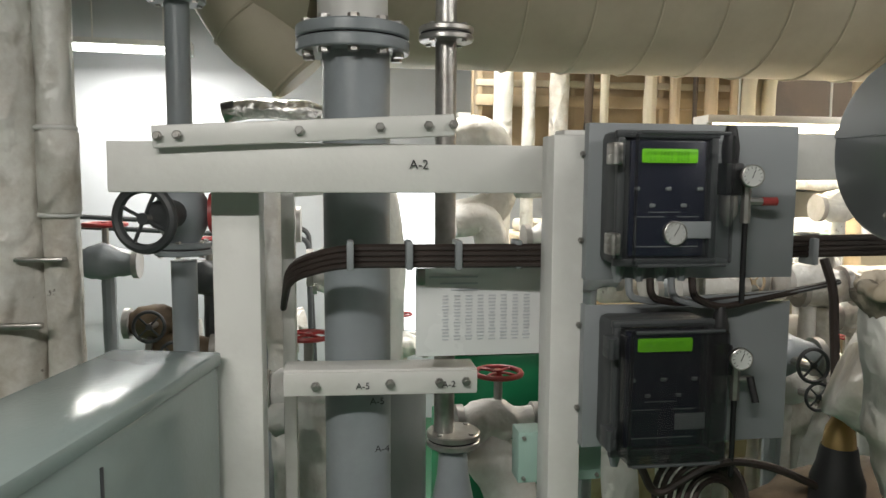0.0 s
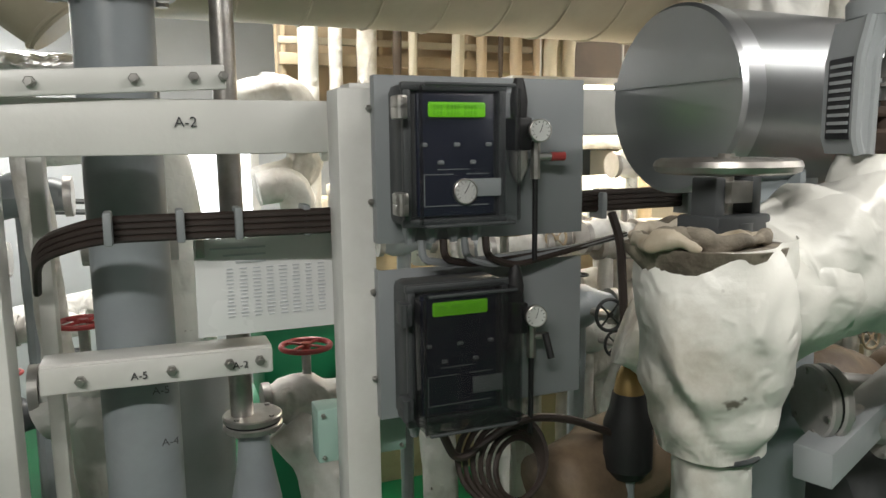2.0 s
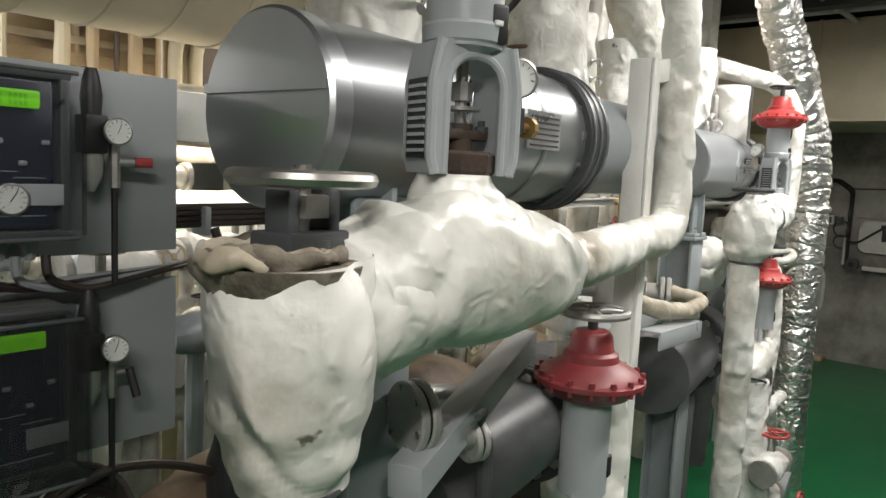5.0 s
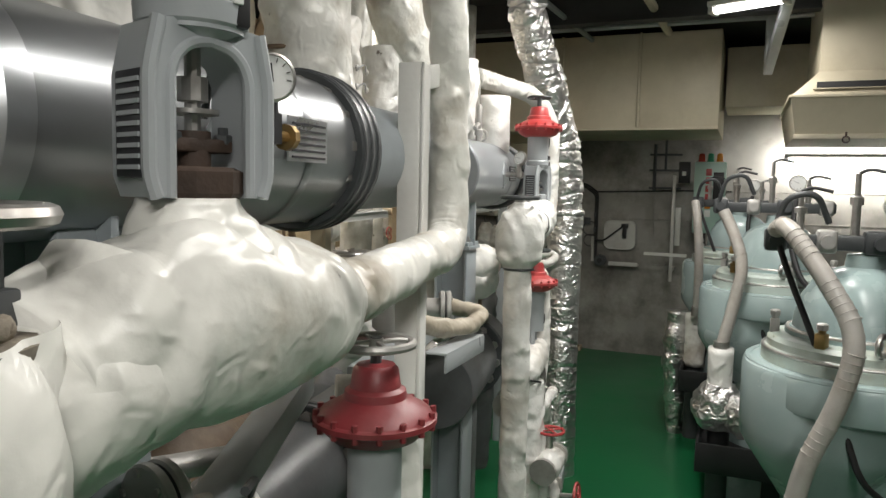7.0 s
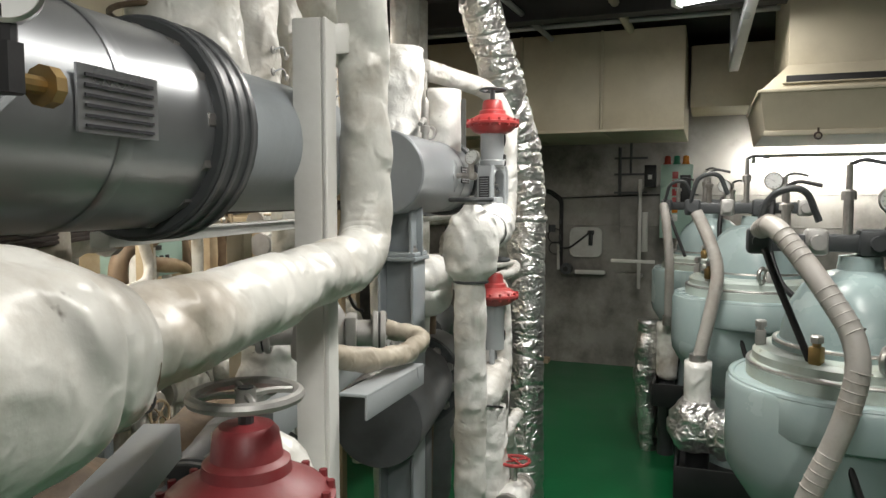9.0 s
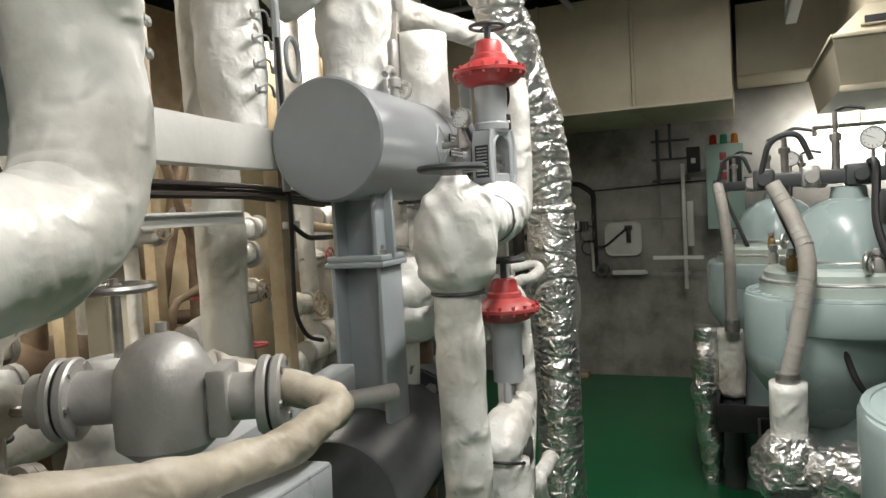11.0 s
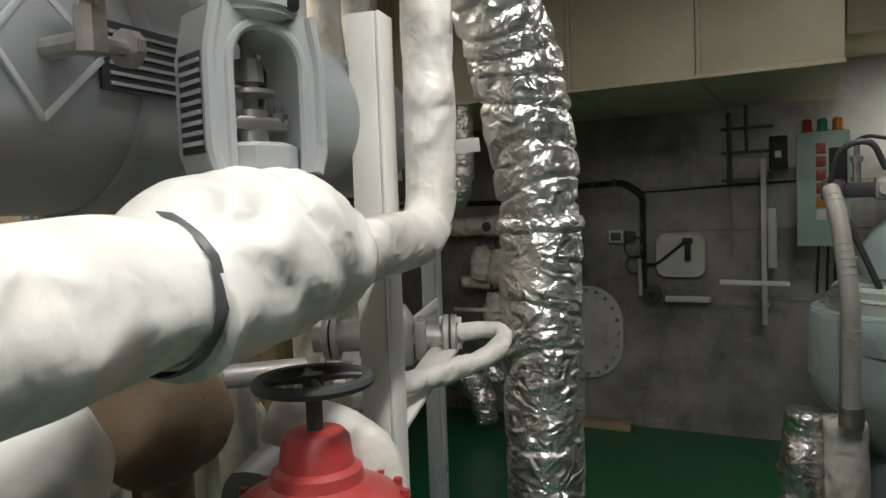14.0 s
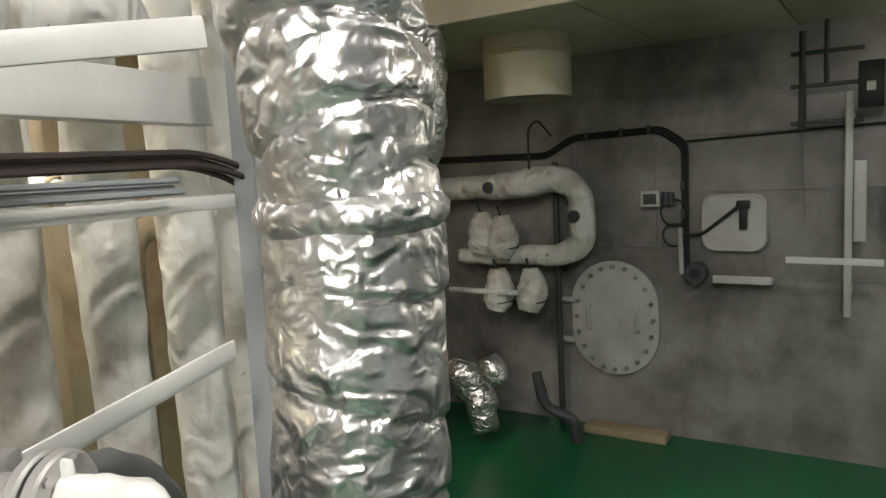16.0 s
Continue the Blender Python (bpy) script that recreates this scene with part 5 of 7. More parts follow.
def steam_trap(s, q, z, run, label):
    """A ball trap: domed body, neck towards the aisle, flange pair, lagged outlet bend."""
    t = thing("steam_trap", S(s, q, z - 0.07), label, "trap", "steam traps")
    AX = (D * 0.28 - NQ).normalized()
    C = S(s, q, z)
    part("dome", M().lathe([(0.045, -0.075), (0.062, -0.06), (0.064, 0.0), (0.058, 0.035), (0.042, 0.062), (0.02, 0.075), (0.008, 0.078), (0.008, 0.09)], C, (0, 0, 1), 32), CAST, t)
    part("neck", M().cyl(C - Vector((0, 0, 0.01)), C + AX * 0.15 - Vector((0, 0, 0.01)), 0.03, 20), CAST, t)
    part("joint", M().bar(C + AX * 0.06 - Vector((0, 0, 0.01)), C + AX * 0.085 - Vector((0, 0, 0.01)), 0.075, 0.085, 0.006), CAST, t)
    flange(t, C + AX * 0.135 - Vector((0, 0, 0.01)), AX, 0.05, 0.013, CAST, 6)
    part("inlet", M().cyl(C - AX * 0.16, C, 0.034, 18), CAST, t)
    flange(t, C - AX * 0.12, AX, 0.052, 0.013, CAST, 6)
    part("outlet_bend", M().tube([C + AX * 0.15, *[S(*p) for p in run]], 0.021, 28, 0.004, 0.007, 16, bend=0.05, fold=0.003, bands=0.09, lap=0.05), LAGT if s < 2 else LAGW, t)
    return t


steam_trap(1.35, -0.03, 1.425, [(1.341, -0.275, 1.416), (1.182, -0.270, 1.414), (1.027, -0.240, 1.433), (0.897, -0.200, 1.474)], "domed silver steam trap with bolted flange")
steam_trap(3.34, -0.05, 1.395, [(3.385, -0.305, 1.405), (3.30, -0.30, 1.37), (3.15, -0.24, 1.36), (2.88, -0.16, 1.38)], "domed silver steam trap beside the foil wrapped pipe")

# small lagged valves low on the skid, by the deck edge
lo = thing("lagged_valve", S(2.467, -0.270, 0.115), "white lagged valve with red handwheel low on the skid", "valve")
part("upper_bag", M().tube([S(2.66, -0.30, 1.05), S(2.438, -0.270, 1.003), S(2.467, -0.270, 0.937)], [0.04, 0.062, 0.066, 0.05], 40, 0.008, 0.008, 12, fold=0.007, seed=5.0), LAGW, lo)
part("jacket", M().tube([S(2.467, -0.270, 0.947), S(2.467, -0.27, 0.827), S(2.467, -0.27, 0.12)], [0.07, 0.085, 0.075, 0.06], 44, 0.008, 0.009, 11, fold=0.007, seed=9.0), LAGW, lo)
part("tie", M().ring(S(2.438, -0.270, 0.953), (0.3, 0, 1), 0.062, 0.004), BLACK, lo)
handwheel(lo, S(2.715, -0.300, 0.771), (0.3, -1, 0.1), 0.055, RED, 0.008)
part("spindle", M().cyl(S(2.467, -0.270, 0.877), S(2.715, -0.300, 0.771), 0.009, 8), STEEL, lo)
part("side_bend", M().tube([S(3.154, -0.330, 0.712), S(2.888, -0.310, 0.728), S(3.42, -0.33, 0.12)], 0.028, 20, 0.004, 0.01, 12, bend=0.06), LAGW, lo)
for (s_, q_, z_), r_, mt in (((2.613, -0.060, 1.419), 0.07, LAGB), ((2.374, -0.080, 1.436), 0.08, LAGW), ((2.379, -0.080, 1.373), 0.075, LAGW)):
    lump = thing("lagged_flange", S(s_, q_, z_ - r_), "stuffed lagging bag round a flange under the heater", "pipe lagging", "flange bags")
    part("jacket", M().tube([S(s_ - 0.08, q_ + 0.05, z_), S(s_, q_, z_), S(s_ + 0.08, q_ + 0.04, z_)], [r_ * 0.6, r_, r_ * 1.05, r_ * 0.6], 40, 0.009, 0.008, 12, fold=0.008, seed=s_ * 7), mt, lump)
    part("pipe", M().tube([S(s_ + 0.06, q_ + 0.05, z_), S(s_ + 0.07, q_ + 0.08, 0.1)], 0.03, 14, 0.004, 0.03), mt, lump)
dv = thing("drain_cock", S(0.161, -0.130, 1.347), "oily bare steel drain valve with bolted flanges", "valve")
flange(dv, S(0.161, -0.130, 1.397), D * 0.9 - NQ * 0.4, 0.05, 0.014, CAST, 6)
flange(dv, S(0.337, -0.130, 1.310), D * 0.9 - NQ * 0.4, 0.036, 0.011, CAST, 4)
part("body", M().tube([S(0.161, -0.130, 1.397), S(0.337, -0.130, 1.310)], [0.022, 0.016, 0.026, 0.018], 18, 0.001, 0.01), CAST, dv)
part("lever", M().tube([S(0.337, -0.130, 1.310), S(0.327, -0.16, 1.370), S(0.257, -0.18, 1.380)], 0.006, 8), DGREY, dv)
part("drain_pipe", M().tube([S(0.337, -0.130, 1.310), S(0.407, -0.12, 1.290), S(0.407, -0.12, 0.1)], 0.014, 10, bend=0.03), DGREY, dv)

# foil wrapped pipe
fp = thing("foil_wrapped_pipe", S(3.66, -0.33, 0), "large pipe wrapped in crumpled silver foil", "pipe")
part("wrap", M().tube([S(3.60, -0.335, 0.0), S(3.61, -0.335, 0.62)], [0.10, 0.10, 0.095], 48, 0.005, 0.010, 11, bands=0.2, fold=0.003), FOIL, fp)
part("wrap", M().tube([S(3.61, -0.335, 0.60), S(3.66, -0.33, 1.60)], [0.094, 0.10, 0.094, 0.098, 0.10, 0.10], 80, 0.004, 0.006, 11, bands=0.135, fold=0.003, lap=0.05), FOIL, fp)
part("wrap_collar", M().tube([S(3.66, -0.33, 1.595), S(3.66, -0.33, 1.635)], [0.098, 0.112, 0.100], 40, 0.006, 0.01, 20), FOIL, fp)
part("wrap", M().tube([S(3.66, -0.33, 1.625), S(3.655, -0.32, 1.80), S(3.62, -0.29, 2.0), S(3.50, -0.22, 2.3), S(3.34, -0.12, 2.62), S(3.3, -0.1, 3.0)], [0.098, 0.107, 0.108, 0.105, 0.10, 0.10, 0.10], 80, 0.006, 0.006, 12, bands=0.085, fold=0.005, lap=0.08), FOIL, fp)
# tops: lagged valves and pipes above the heaters
up = thing("lagged_riser", S(0.33, 0.02, 1.9), "fat lagged riser above the heater with creased jacket", "pipe lagging")
part("jacket", M().tube([S(0.35, 0.10, 1.88), S(0.33, 0.12, 2.05), S(0.33, 0.12, 2.6)], [0.085, 0.10, 0.10, 0.10], 30, 0.012, 0.02, 8), LAG, up)
part("tie", M().ring(up.location + Vector((0, 0.06, 0.12)), (0, 0, 1), 0.095, 0.005), LAGB, up)
up = thing("lagged_riser", S(0.95, 0.02, 1.9), "fat lagged riser with stained creased jacket", "pipe lagging")
part("jacket", M().tube([S(0.98, 0.05, 1.88), S(0.96, 0.06, 2.05), S(0.95, 0.06, 2.7)], [0.09, 0.10, 0.095, 0.09], 30, 0.014, 0.02, 8), LAG, up)
part("tie", M().ring(up.location + Vector((0, 0.06, 0.12)), (0, 0, 1), 0.095, 0.005), LAGB, up)
up = thing("lagged_riser", S(2.3, 0.03, 1.9), "lagged valve riser above the grey heater", "pipe lagging")
part("jacket", M().tube([S(2.36, 0.05, 1.9), S(2.36, 0.05, 2.0), S(2.37, 0.05, 2.25)], [0.10, 0.085, 0.10, 0.095], 32, 0.014, 0.015, 9), LAGW, up)
part("valve_frame", M().box(S(2.50, -0.02, 2.08), (0.03, 0.03, 0.22), ROT).box(S(2.53, -0.02, 2.02), (0.06, 0.012, 0.012), ROT).box(S(2.53, -0.02, 2.12), (0.06, 0.012, 0.012), ROT), STEEL, up)
part("upper_jacket", M().tube([S(2.25, 0.12, 2.18), S(2.1, 0.2, 2.32), S(2.05, 0.25, 2.7)], [0.09, 0.10, 0.09], 26, 0.01, 0.02, 8), LAG, up)
for s in (2.52, 2.62):
    sv2 = thing("small_valve", S(s, -0.03, 1.93), "small bare needle valve on the heater top", "valve", "needle valves")
    part("body", M().cyl(S(s, -0.03, 1.92), S(s, -0.03, 2.0), 0.009, 8).cyl(S(s, -0.03, 1.95), S(s, -0.03, 1.97), 0.017, 6), STEEL, sv2)
    part("stem", M().cyl(S(s, -0.03, 1.99), S(s, -0.03, 2.07), 0.014 if s > 2.6 else 0.005, 8), CAST, sv2)
    handwheel(sv2, S(s, -0.03, 2.03), (0, 0, 1), 0.017, DGREY, 0.003)
for s_ in (1.62, 2.09):
    blk = thing("lagged_box", S(s_, 0.25, 1.84), "lagged valve box jacket laced with cord", "pipe lagging", "laced jackets")
    part("jacket", M().tube([S(s_, 0.25, 1.845), S(s_, 0.25, 1.87), S(s_, 0.26, 2.25)], [0.07, 0.08, 0.078, 0.075], 30, 0.008, 0.012, 10, fold=0.006), LAGW, blk)
    for k in range(4):
        z = 1.93 + 0.055 * k
        part("lacing", M().tube([S(s_ - 0.045, 0.165, z), S(s_, 0.158, z + 0.018), S(s_ + 0.045, 0.172, z - 0.005)], 0.0025, 6), PANEL, blk)
        for sg in (-1, 1):
            part("lacing_knob", M().lathe([(0.010, 0), (0.010, 0.004), (0.005, 0.008)], S(s_ + sg * 0.042, 0.172, z), -NQ, 10), CAST, blk)
for k, (s_, z_) in enumerate(((3.12, 1.90), (3.34, 1.92), (3.56, 1.91), (3.80, 1.92))):
    bag = thing("lagged_joint", S(s_, 0.22, 1.845), "white lagged pipe joint bag above the rail", "pipe lagging", "joint bags")
    part("jacket", M().tube([S(s_ - 0.10, 0.22, z_), S(s_, 0.21, z_ + 0.01), S(s_ + 0.10, 0.22, z_)], [0.05, 0.07, 0.072, 0.066, 0.05], 32, 0.010, 0.010, 11, fold=0.006, seed=k * 2.3), LAGW, bag)
    part("tie", M().ring(S(s_ - 0.08, 0.22, z_), D, 0.056, 0.004), LAGB, bag)
blk = thing("wire_loop", S(2.12, 0.16, 1.7), "grey conduit with a hanging cable loop", "conduit")
part("loop", M().ring(S(2.2, 0.15, 2.02), (UX * 0.3, -1, 0), 0.05, 0.006), PANEL, blk)
part("conduit", M().tube([S(2.12, 0.15, 1.70), S(2.12, 0.15, 2.4)], 0.010, 8), LGREY, blk)
wv = thing("lagged_valve", S(1.55, 0.15, 1.3), "lagged valve with worn grey handwheel behind the trap", "valve")
part("jacket", M().tube([S(1.5, 0.16, 1.25), S(1.5, 0.15, 1.33), S(1.5, 0.15, 1.44)], [0.08, 0.075, 0.04], 26, 0.01, 0.015, 12, fold=0.006), LAGW, wv)
part("spindle", M().cyl(S(1.5, 0.15, 1.42), S(1.5, 0.15, 1.56), 0.008, 8), STEEL, wv)
handwheel(wv, S(1.5, 0.15, 1.545), (0, 0, 1), 0.055, STEEL, 0.007)
part("pipe", M().tube([S(1.5, 0.16, 1.27), S(1.5, 0.16, 0.03)], 0.06, 18, 0.008, 0.04), LAGW, wv)

# lower vessels under the heaters
for s, q, z, r in ((0.75, 0.05, 1.12, 0.115), (2.27, 0.0, 1.03, 0.145)):
    vv = thing("lower_vessel", S(s, q, z - r), "lower silver grey vessel under the heater", "vessel", "lower vessels")
    part("shell", M().lathe([(r * 0.3, -0.35), (r * 0.97, -0.345), (r, -0.335), (r, 0.5)], S(s, q, z), D, 36), VESSEL, vv)
    flange(vv, S(s + 0.2, q, z), D, r + 0.03, 0.018, DGREY, 12)
    part("saddle", M().box(S(s + 0.05, q, z / 2 - 0.05), (0.1, 0.16, z - 0.2), ROT), VESSEL, vv)
for s, q, z in ((0.20, 0.05, 1.39), (1.75, 0.0, 1.30), (2.70, 0.05, 1.45)):
    lv = thing("lagged_elbow", S(s, q, z - 0.1), "lagged bulge with bolted cast flange", "pipe lagging", "lagged elbows")
    part("jacket", M().tube([S(s - 0.12, q + 0.1, z + 0.06), S(s, q, z), S(s + 0.06, q - 0.03, z - 0.02)], [0.06, 0.075, 0.05], 24, 0.01, 0.015, 12), LAG, lv)
    flange(lv, S(s + 0.08, q - 0.04, z - 0.02), D * 0.8 - NQ * 0.6, 0.055, 0.014, CAST, 6)
    part("spigot", M().cyl(S(s + 0.06, q - 0.03, z - 0.02), S(s + 0.2, q - 0.14, z - 0.03), 0.018, 12), CAST, lv)

# ---- far bulkhead ----
WX = 7.555
mh = thing("manhole_cover", (WX, 1.86, 0.44), "oval bolted manhole cover with two grab handles", "hatch")
part("plate", M().plate(stadium(0.50, 0.65, 0.245, 8), (WX - 0.004, 1.86, 0.765), (0, -1, 0), (0, 0, 1), 0.022), COVER, mh)
for i in range(20):
    a = 2 * math.pi * i / 20
    x, y = 0.222 * math.cos(a), 0.297 * math.sin(a)
    bolt((WX - 0.028, 1.86 - x, 0.765 + y), (-1, 0, 0), mh, 0.013)
for dy in (-0.14, 0.14):
    part("grab_handle", M().tube([(WX - 0.025, 1.86 + dy, 0.83), (WX - 0.06, 1.86 + dy, 0.83), (WX - 0.06, 1.86 + dy, 0.70), (WX - 0.025, 1.86 + dy, 0.70)], 0.008, 8, bend=0.02), COVER, mh)
for z in (0.86, 0.62):
    part("hinge", M().box((WX - 0.02, 2.14, z), (0.03, 0.09, 0.03)), COVER, mh)
cv = thing("cover_box", (WX, 1.22, 1.16), "square rounded cover with cable and lever on the bulkhead", "cover")
part("lid", M().plate(stadium(0.31, 0.29, 0.06), (WX - 0.004, 1.22, 1.305), (0, -1, 0), (0, 0, 1), 0.03), COVER, cv)
part("lid_rim", M().tube([(WX - 0.035, 1.22 + x, 1.305 + y) for x, y in stadium(0.30, 0.28, 0.06, 3)], 0.006, 6, bend=0.005), COVER, cv)
part("lever", M().box((WX - 0.05, 1.17, 1.34), (0.04, 0.035, 0.13)).box((WX - 0.05, 1.17, 1.40), (0.05, 0.06, 0.04)), BLACK, cv)
part("cable", M().tube([(WX - 0.03, 1.47, 1.25), (WX - 0.04, 1.38, 1.24), (WX - 0.05, 1.28, 1.32), (WX - 0.05, 1.18, 1.40)], 0.009, 8), BLACK, cv)
sh = thing("wall_bracket", (WX, 1.2, 1.0), "pale steel bracket tray with black roller on the bulkhead", "bracket")
part("tray", M().box((WX - 0.05, 1.17, 1.012), (0.10, 0.28, 0.02)).box((WX - 0.098, 1.17, 1.022), (0.006, 0.28, 0.04)), COVER, sh)
part("roller", M().cyl((WX - 0.09, 1.40, 1.045), (WX - 0.01, 1.40, 1.045), 0.055, 20), DGREY, sh)
part("roller_hub", M().cyl((WX - 0.10, 1.40, 1.045), (WX - 0.085, 1.40, 1.045), 0.025, 14), BLACK, sh)
sw = thing("wall_switch", (WX, 1.64, 1.40), "small grey switch box on the bulkhead", "switch")
part("box", M().box((WX - 0.025, 1.64, 1.435), (0.05, 0.10, 0.085)), COVER, sw)
part("face", M().box((WX - 0.052, 1.64, 1.435), (0.006, 0.07, 0.055)), DGREY, sw)
for y in (1.56, 1.535):
    part("gland", M().cyl((WX - 0.03, y, 1.40), (WX - 0.03, y, 1.47), 0.02, 10), DGREY, sw)
wc = thing("wall_cables", (WX, 1.7, 1.0), "dark cables clipped across the bulkhead", "cables")
for k in range(3):
    o_ = 0.012 * k
    part("cable", M().tube([(WX - 0.012, 4.0, 1.70 + o_), (WX - 0.012, 2.25, 1.685 + o_), (WX - 0.012, 2.08, 1.775 + o_), (WX - 0.012, 1.60 - o_, 1.79 + o_), (WX - 0.012, 1.475 - o_, 1.70 + o_), (WX - 0.012, 1.475 - o_, 1.05)], 0.008, 7, bend=0.04), BLACK, wc)
part("cable", M().tube([(WX - 0.012, 1.475, 1.73), (WX - 0.012, 0.6, 1.76), (WX - 0.012, 0.2, 1.76)], 0.006, 6), BLACK, wc)
part("loop", M().ring((WX - 0.02, 1.52, 1.24), (1, 0, 0), 0.06, 0.005).ring((WX - 0.02, 1.52, 1.36), (1, 0, 0), 0.07, 0.005), BLACK, wc)
part("cable_end", M().tube([(WX - 0.02, 1.49, 1.28), (WX - 0.02, 1.485, 1.03)], [0.014, 0.02, 0.014], 8), COVER, wc)
for y, z in ((2.0, 1.79), (1.8, 1.80), (1.65, 1.805), (1.475, 1.5), (1.475, 1.35)):
    part("clip", M().box((WX - 0.014, y, z), (0.024, 0.02, 0.05)), DGREY, wc)
cd = thing("wall_conduit", (7.3, 0.7, 0.9), "upright white conduit with cross bars on the bulkhead", "conduit")
part("upright", M().bar((7.30, 0.70, 0.90), (7.30, 0.70, 1.90), 0.03, 0.03), COVER, cd)
part("crossbar", M().bar((7.29, 0.95, 1.155), (7.29, 0.56, 1.15), 0.02, 0.03), WHITE, cd)
part("box", M().box((7.33, 0.655, 1.42), (0.04, 0.05, 0.36)), COVER, cd)
part("arm", M().bar((7.30, 0.70, 1.0), (7.55, 0.70, 1.0), 0.03, 0.03), COVER, cd)
part("arm", M().bar((7.30, 0.70, 1.8), (7.55, 0.70, 1.8), 0.03, 0.03), COVER, cd)
part("side_pipe", M().tube([(7.45, 0.90, 1.75), (7.45, 0.90, 2.2)], 0.016, 8).tube([(7.45, 0.80, 1.95), (7.45, 0.80, 2.25)], 0.012, 8), DGREY, cd)
for z in (1.78, 1.95, 2.1):
    part("rung", M().bar((7.45, 0.95, z), (7.45, 0.65, z), 0.02, 0.02), DGREY, cd)
part("socket_box", M().box((7.4, 0.62, 1.93), (0.1, 0.10, 0.2)), BLACK, cd)
part("label", M().box((7.347, 0.62, 1.92), (0.004, 0.035, 0.04)), DIAL, cd)
al = thing("alarm_panel", (7.2, 0.39, 1.37), "mint alarm panel with red tags and signal lamps", "panel")
part("box", M().box((7.28, 0.385, 1.70), (0.16, 0.27, 0.65), None, 0.008), MINT, al)
part("wall_arm", M().box((7.46, 0.385, 1.85), (0.2, 0.2, 0.03)).box((7.46, 0.385, 1.5), (0.2, 0.2, 0.03)), DGREY, al)
part("window", M().box((7.197, 0.31, 1.80), (0.006, 0.09, 0.26)), BLACK, al)
for k in range(6):
    part("tag", M().box((7.196, 0.395, 1.93 - 0.075 * k), (0.006, 0.05, 0.062)), RED if k < 4 else (LAMPA if k == 4 else DIAL), al)
for k, mt in enumerate((LAMPR, LAMPG, LAMPA)):
    y = 0.464 - 0.077 * k
    part("signal_lamp", M().lathe([(0.032, 0), (0.032, 0.012), (0.027, 0.014), (0.027, 0.06), (0.02, 0.075), (0.005, 0.08)], (7.26, y, 2.025), (0, 0, 1), 18), mt, al)
for y in (0.32, 0.36, 0.41):
    part("lead", M().tube([(7.28, y, 1.38), (7.28, y + 0.01, 1.1)], 0.008, 7), BLACK, al)
wp = thing("floor_batten", (7.5, 1.78, 0.115), "pale batten plate lying at the bulkhead foot", "batten")
part("batten", M().box((7.46, 1.78, 0.137), (0.12, 0.46, 0.044)), WOOD, wp)

wl = thing("lagged_pipework", (7.3, 2.4, 0.4), "cream lagged steam pipes and valves on the bulkhead", "pipe")
part("header", M().tube([(7.40, 2.9, 1.53), (7.40, 2.45, 1.53), (7.38, 2.12, 1.58), (7.40, 1.99, 1.50), (7.40, 1.98, 1.2), (7.38, 2.1, 1.14), (7.35, 2.75, 1.12)], [0.07, 0.07, 0.085, 0.07, 0.075, 0.06, 0.05, 0.045], 20, 0.008, 0.03, 9, bend=0.08), LAG, wl)
part("riser", M().cyl((7.48, 2.17, 0.05), (7.48, 2.17, 1.66), 0.018, 10), DGREY, wl)
part("gauge_stem", M().tube([(7.35, 2.27, 1.6), (7.35, 2.27, 1.85), (7.37, 2.22, 1.9), (7.4, 2.15, 1.8)], 0.006, 6), BLACK, wl)
for y, z in ((2.46, 0.93), (2.25, 0.94), (2.42, 1.24), (2.55, 1.26)):
    part("valve_jacket", M().tube([(7.3, y + 0.01, z + 0.13), (7.3, y, z), (7.28, y + 0.02, z - 0.11)], [0.045, 0.07, 0.09, 0.085, 0.06], 32, 0.009, 0.008, 14, fold=0.005), LAG, wl)
    part("bare_spindle", M().cyl((7.3, y + 0.01, z + 0.1), (7.26, y + 0.015, z + 0.19), 0.008, 8), DGREY, wl)
    part("tie_wire", M().ring((7.3, y, z - 0.06), (0, 0.1, 1), 0.083, 0.004), BLACK, wl)
part("link_pipe", M().tube([(7.22, 2.75, 0.94), (7.22, 2.3, 0.94)], 0.016, 10), LAGW, wl)
for y, z in ((2.52, 1.53), (2.0, 1.36)):
    part("inspection_hole", M().lathe([(0.034, 0), (0.034, 0.02), (0.02, 0.022)], (7.33, y, z), (-1, 0, 0), 14), DGREY, wl)
ff = thing("foil_lagged_valve", (7.0, 2.5, 0.2), "foil wrapped valve and bends near the deck", "pipe lagging")
part("wrap", M().tube([(7.1, 2.75, 0.5), (7.0, 2.55, 0.52), (7.0, 2.45, 0.38), (7.0, 2.42, 0.2)], [0.1, 0.11, 0.09, 0.07], 22, 0.02, 0.02, 12), FOIL, ff)
part("wrap", M().tube([(7.0, 2.4, 0.62), (7.0, 2.32, 0.48)], [0.05, 0.075, 0.06], 20, 0.012, 0.02, 14), FOIL, ff)
part("drain", M().tube([(7.2, 2.2, 0.5), (7.2, 2.15, 0.3), (7.25, 2.0, 0.25), (7.25, 1.98, 0.05)], 0.03, 10, 0.01, 0.03), DGREY, ff)
fv = thing("foil_riser", (5.6, 2.0, 1.6), "slim foil wrapped riser beside the vent spout", "pipe")
part("wrap", M().tube([(6.2, 2.35, 1.62), (6.2, 2.2, 1.7), (6.2, 2.15, 1.9), (6.2, 2.15, 2.23)], [0.06, 0.07, 0.06, 0.055], 22, 0.012, 0.02, 14, bands=0.14), FOIL, fv)


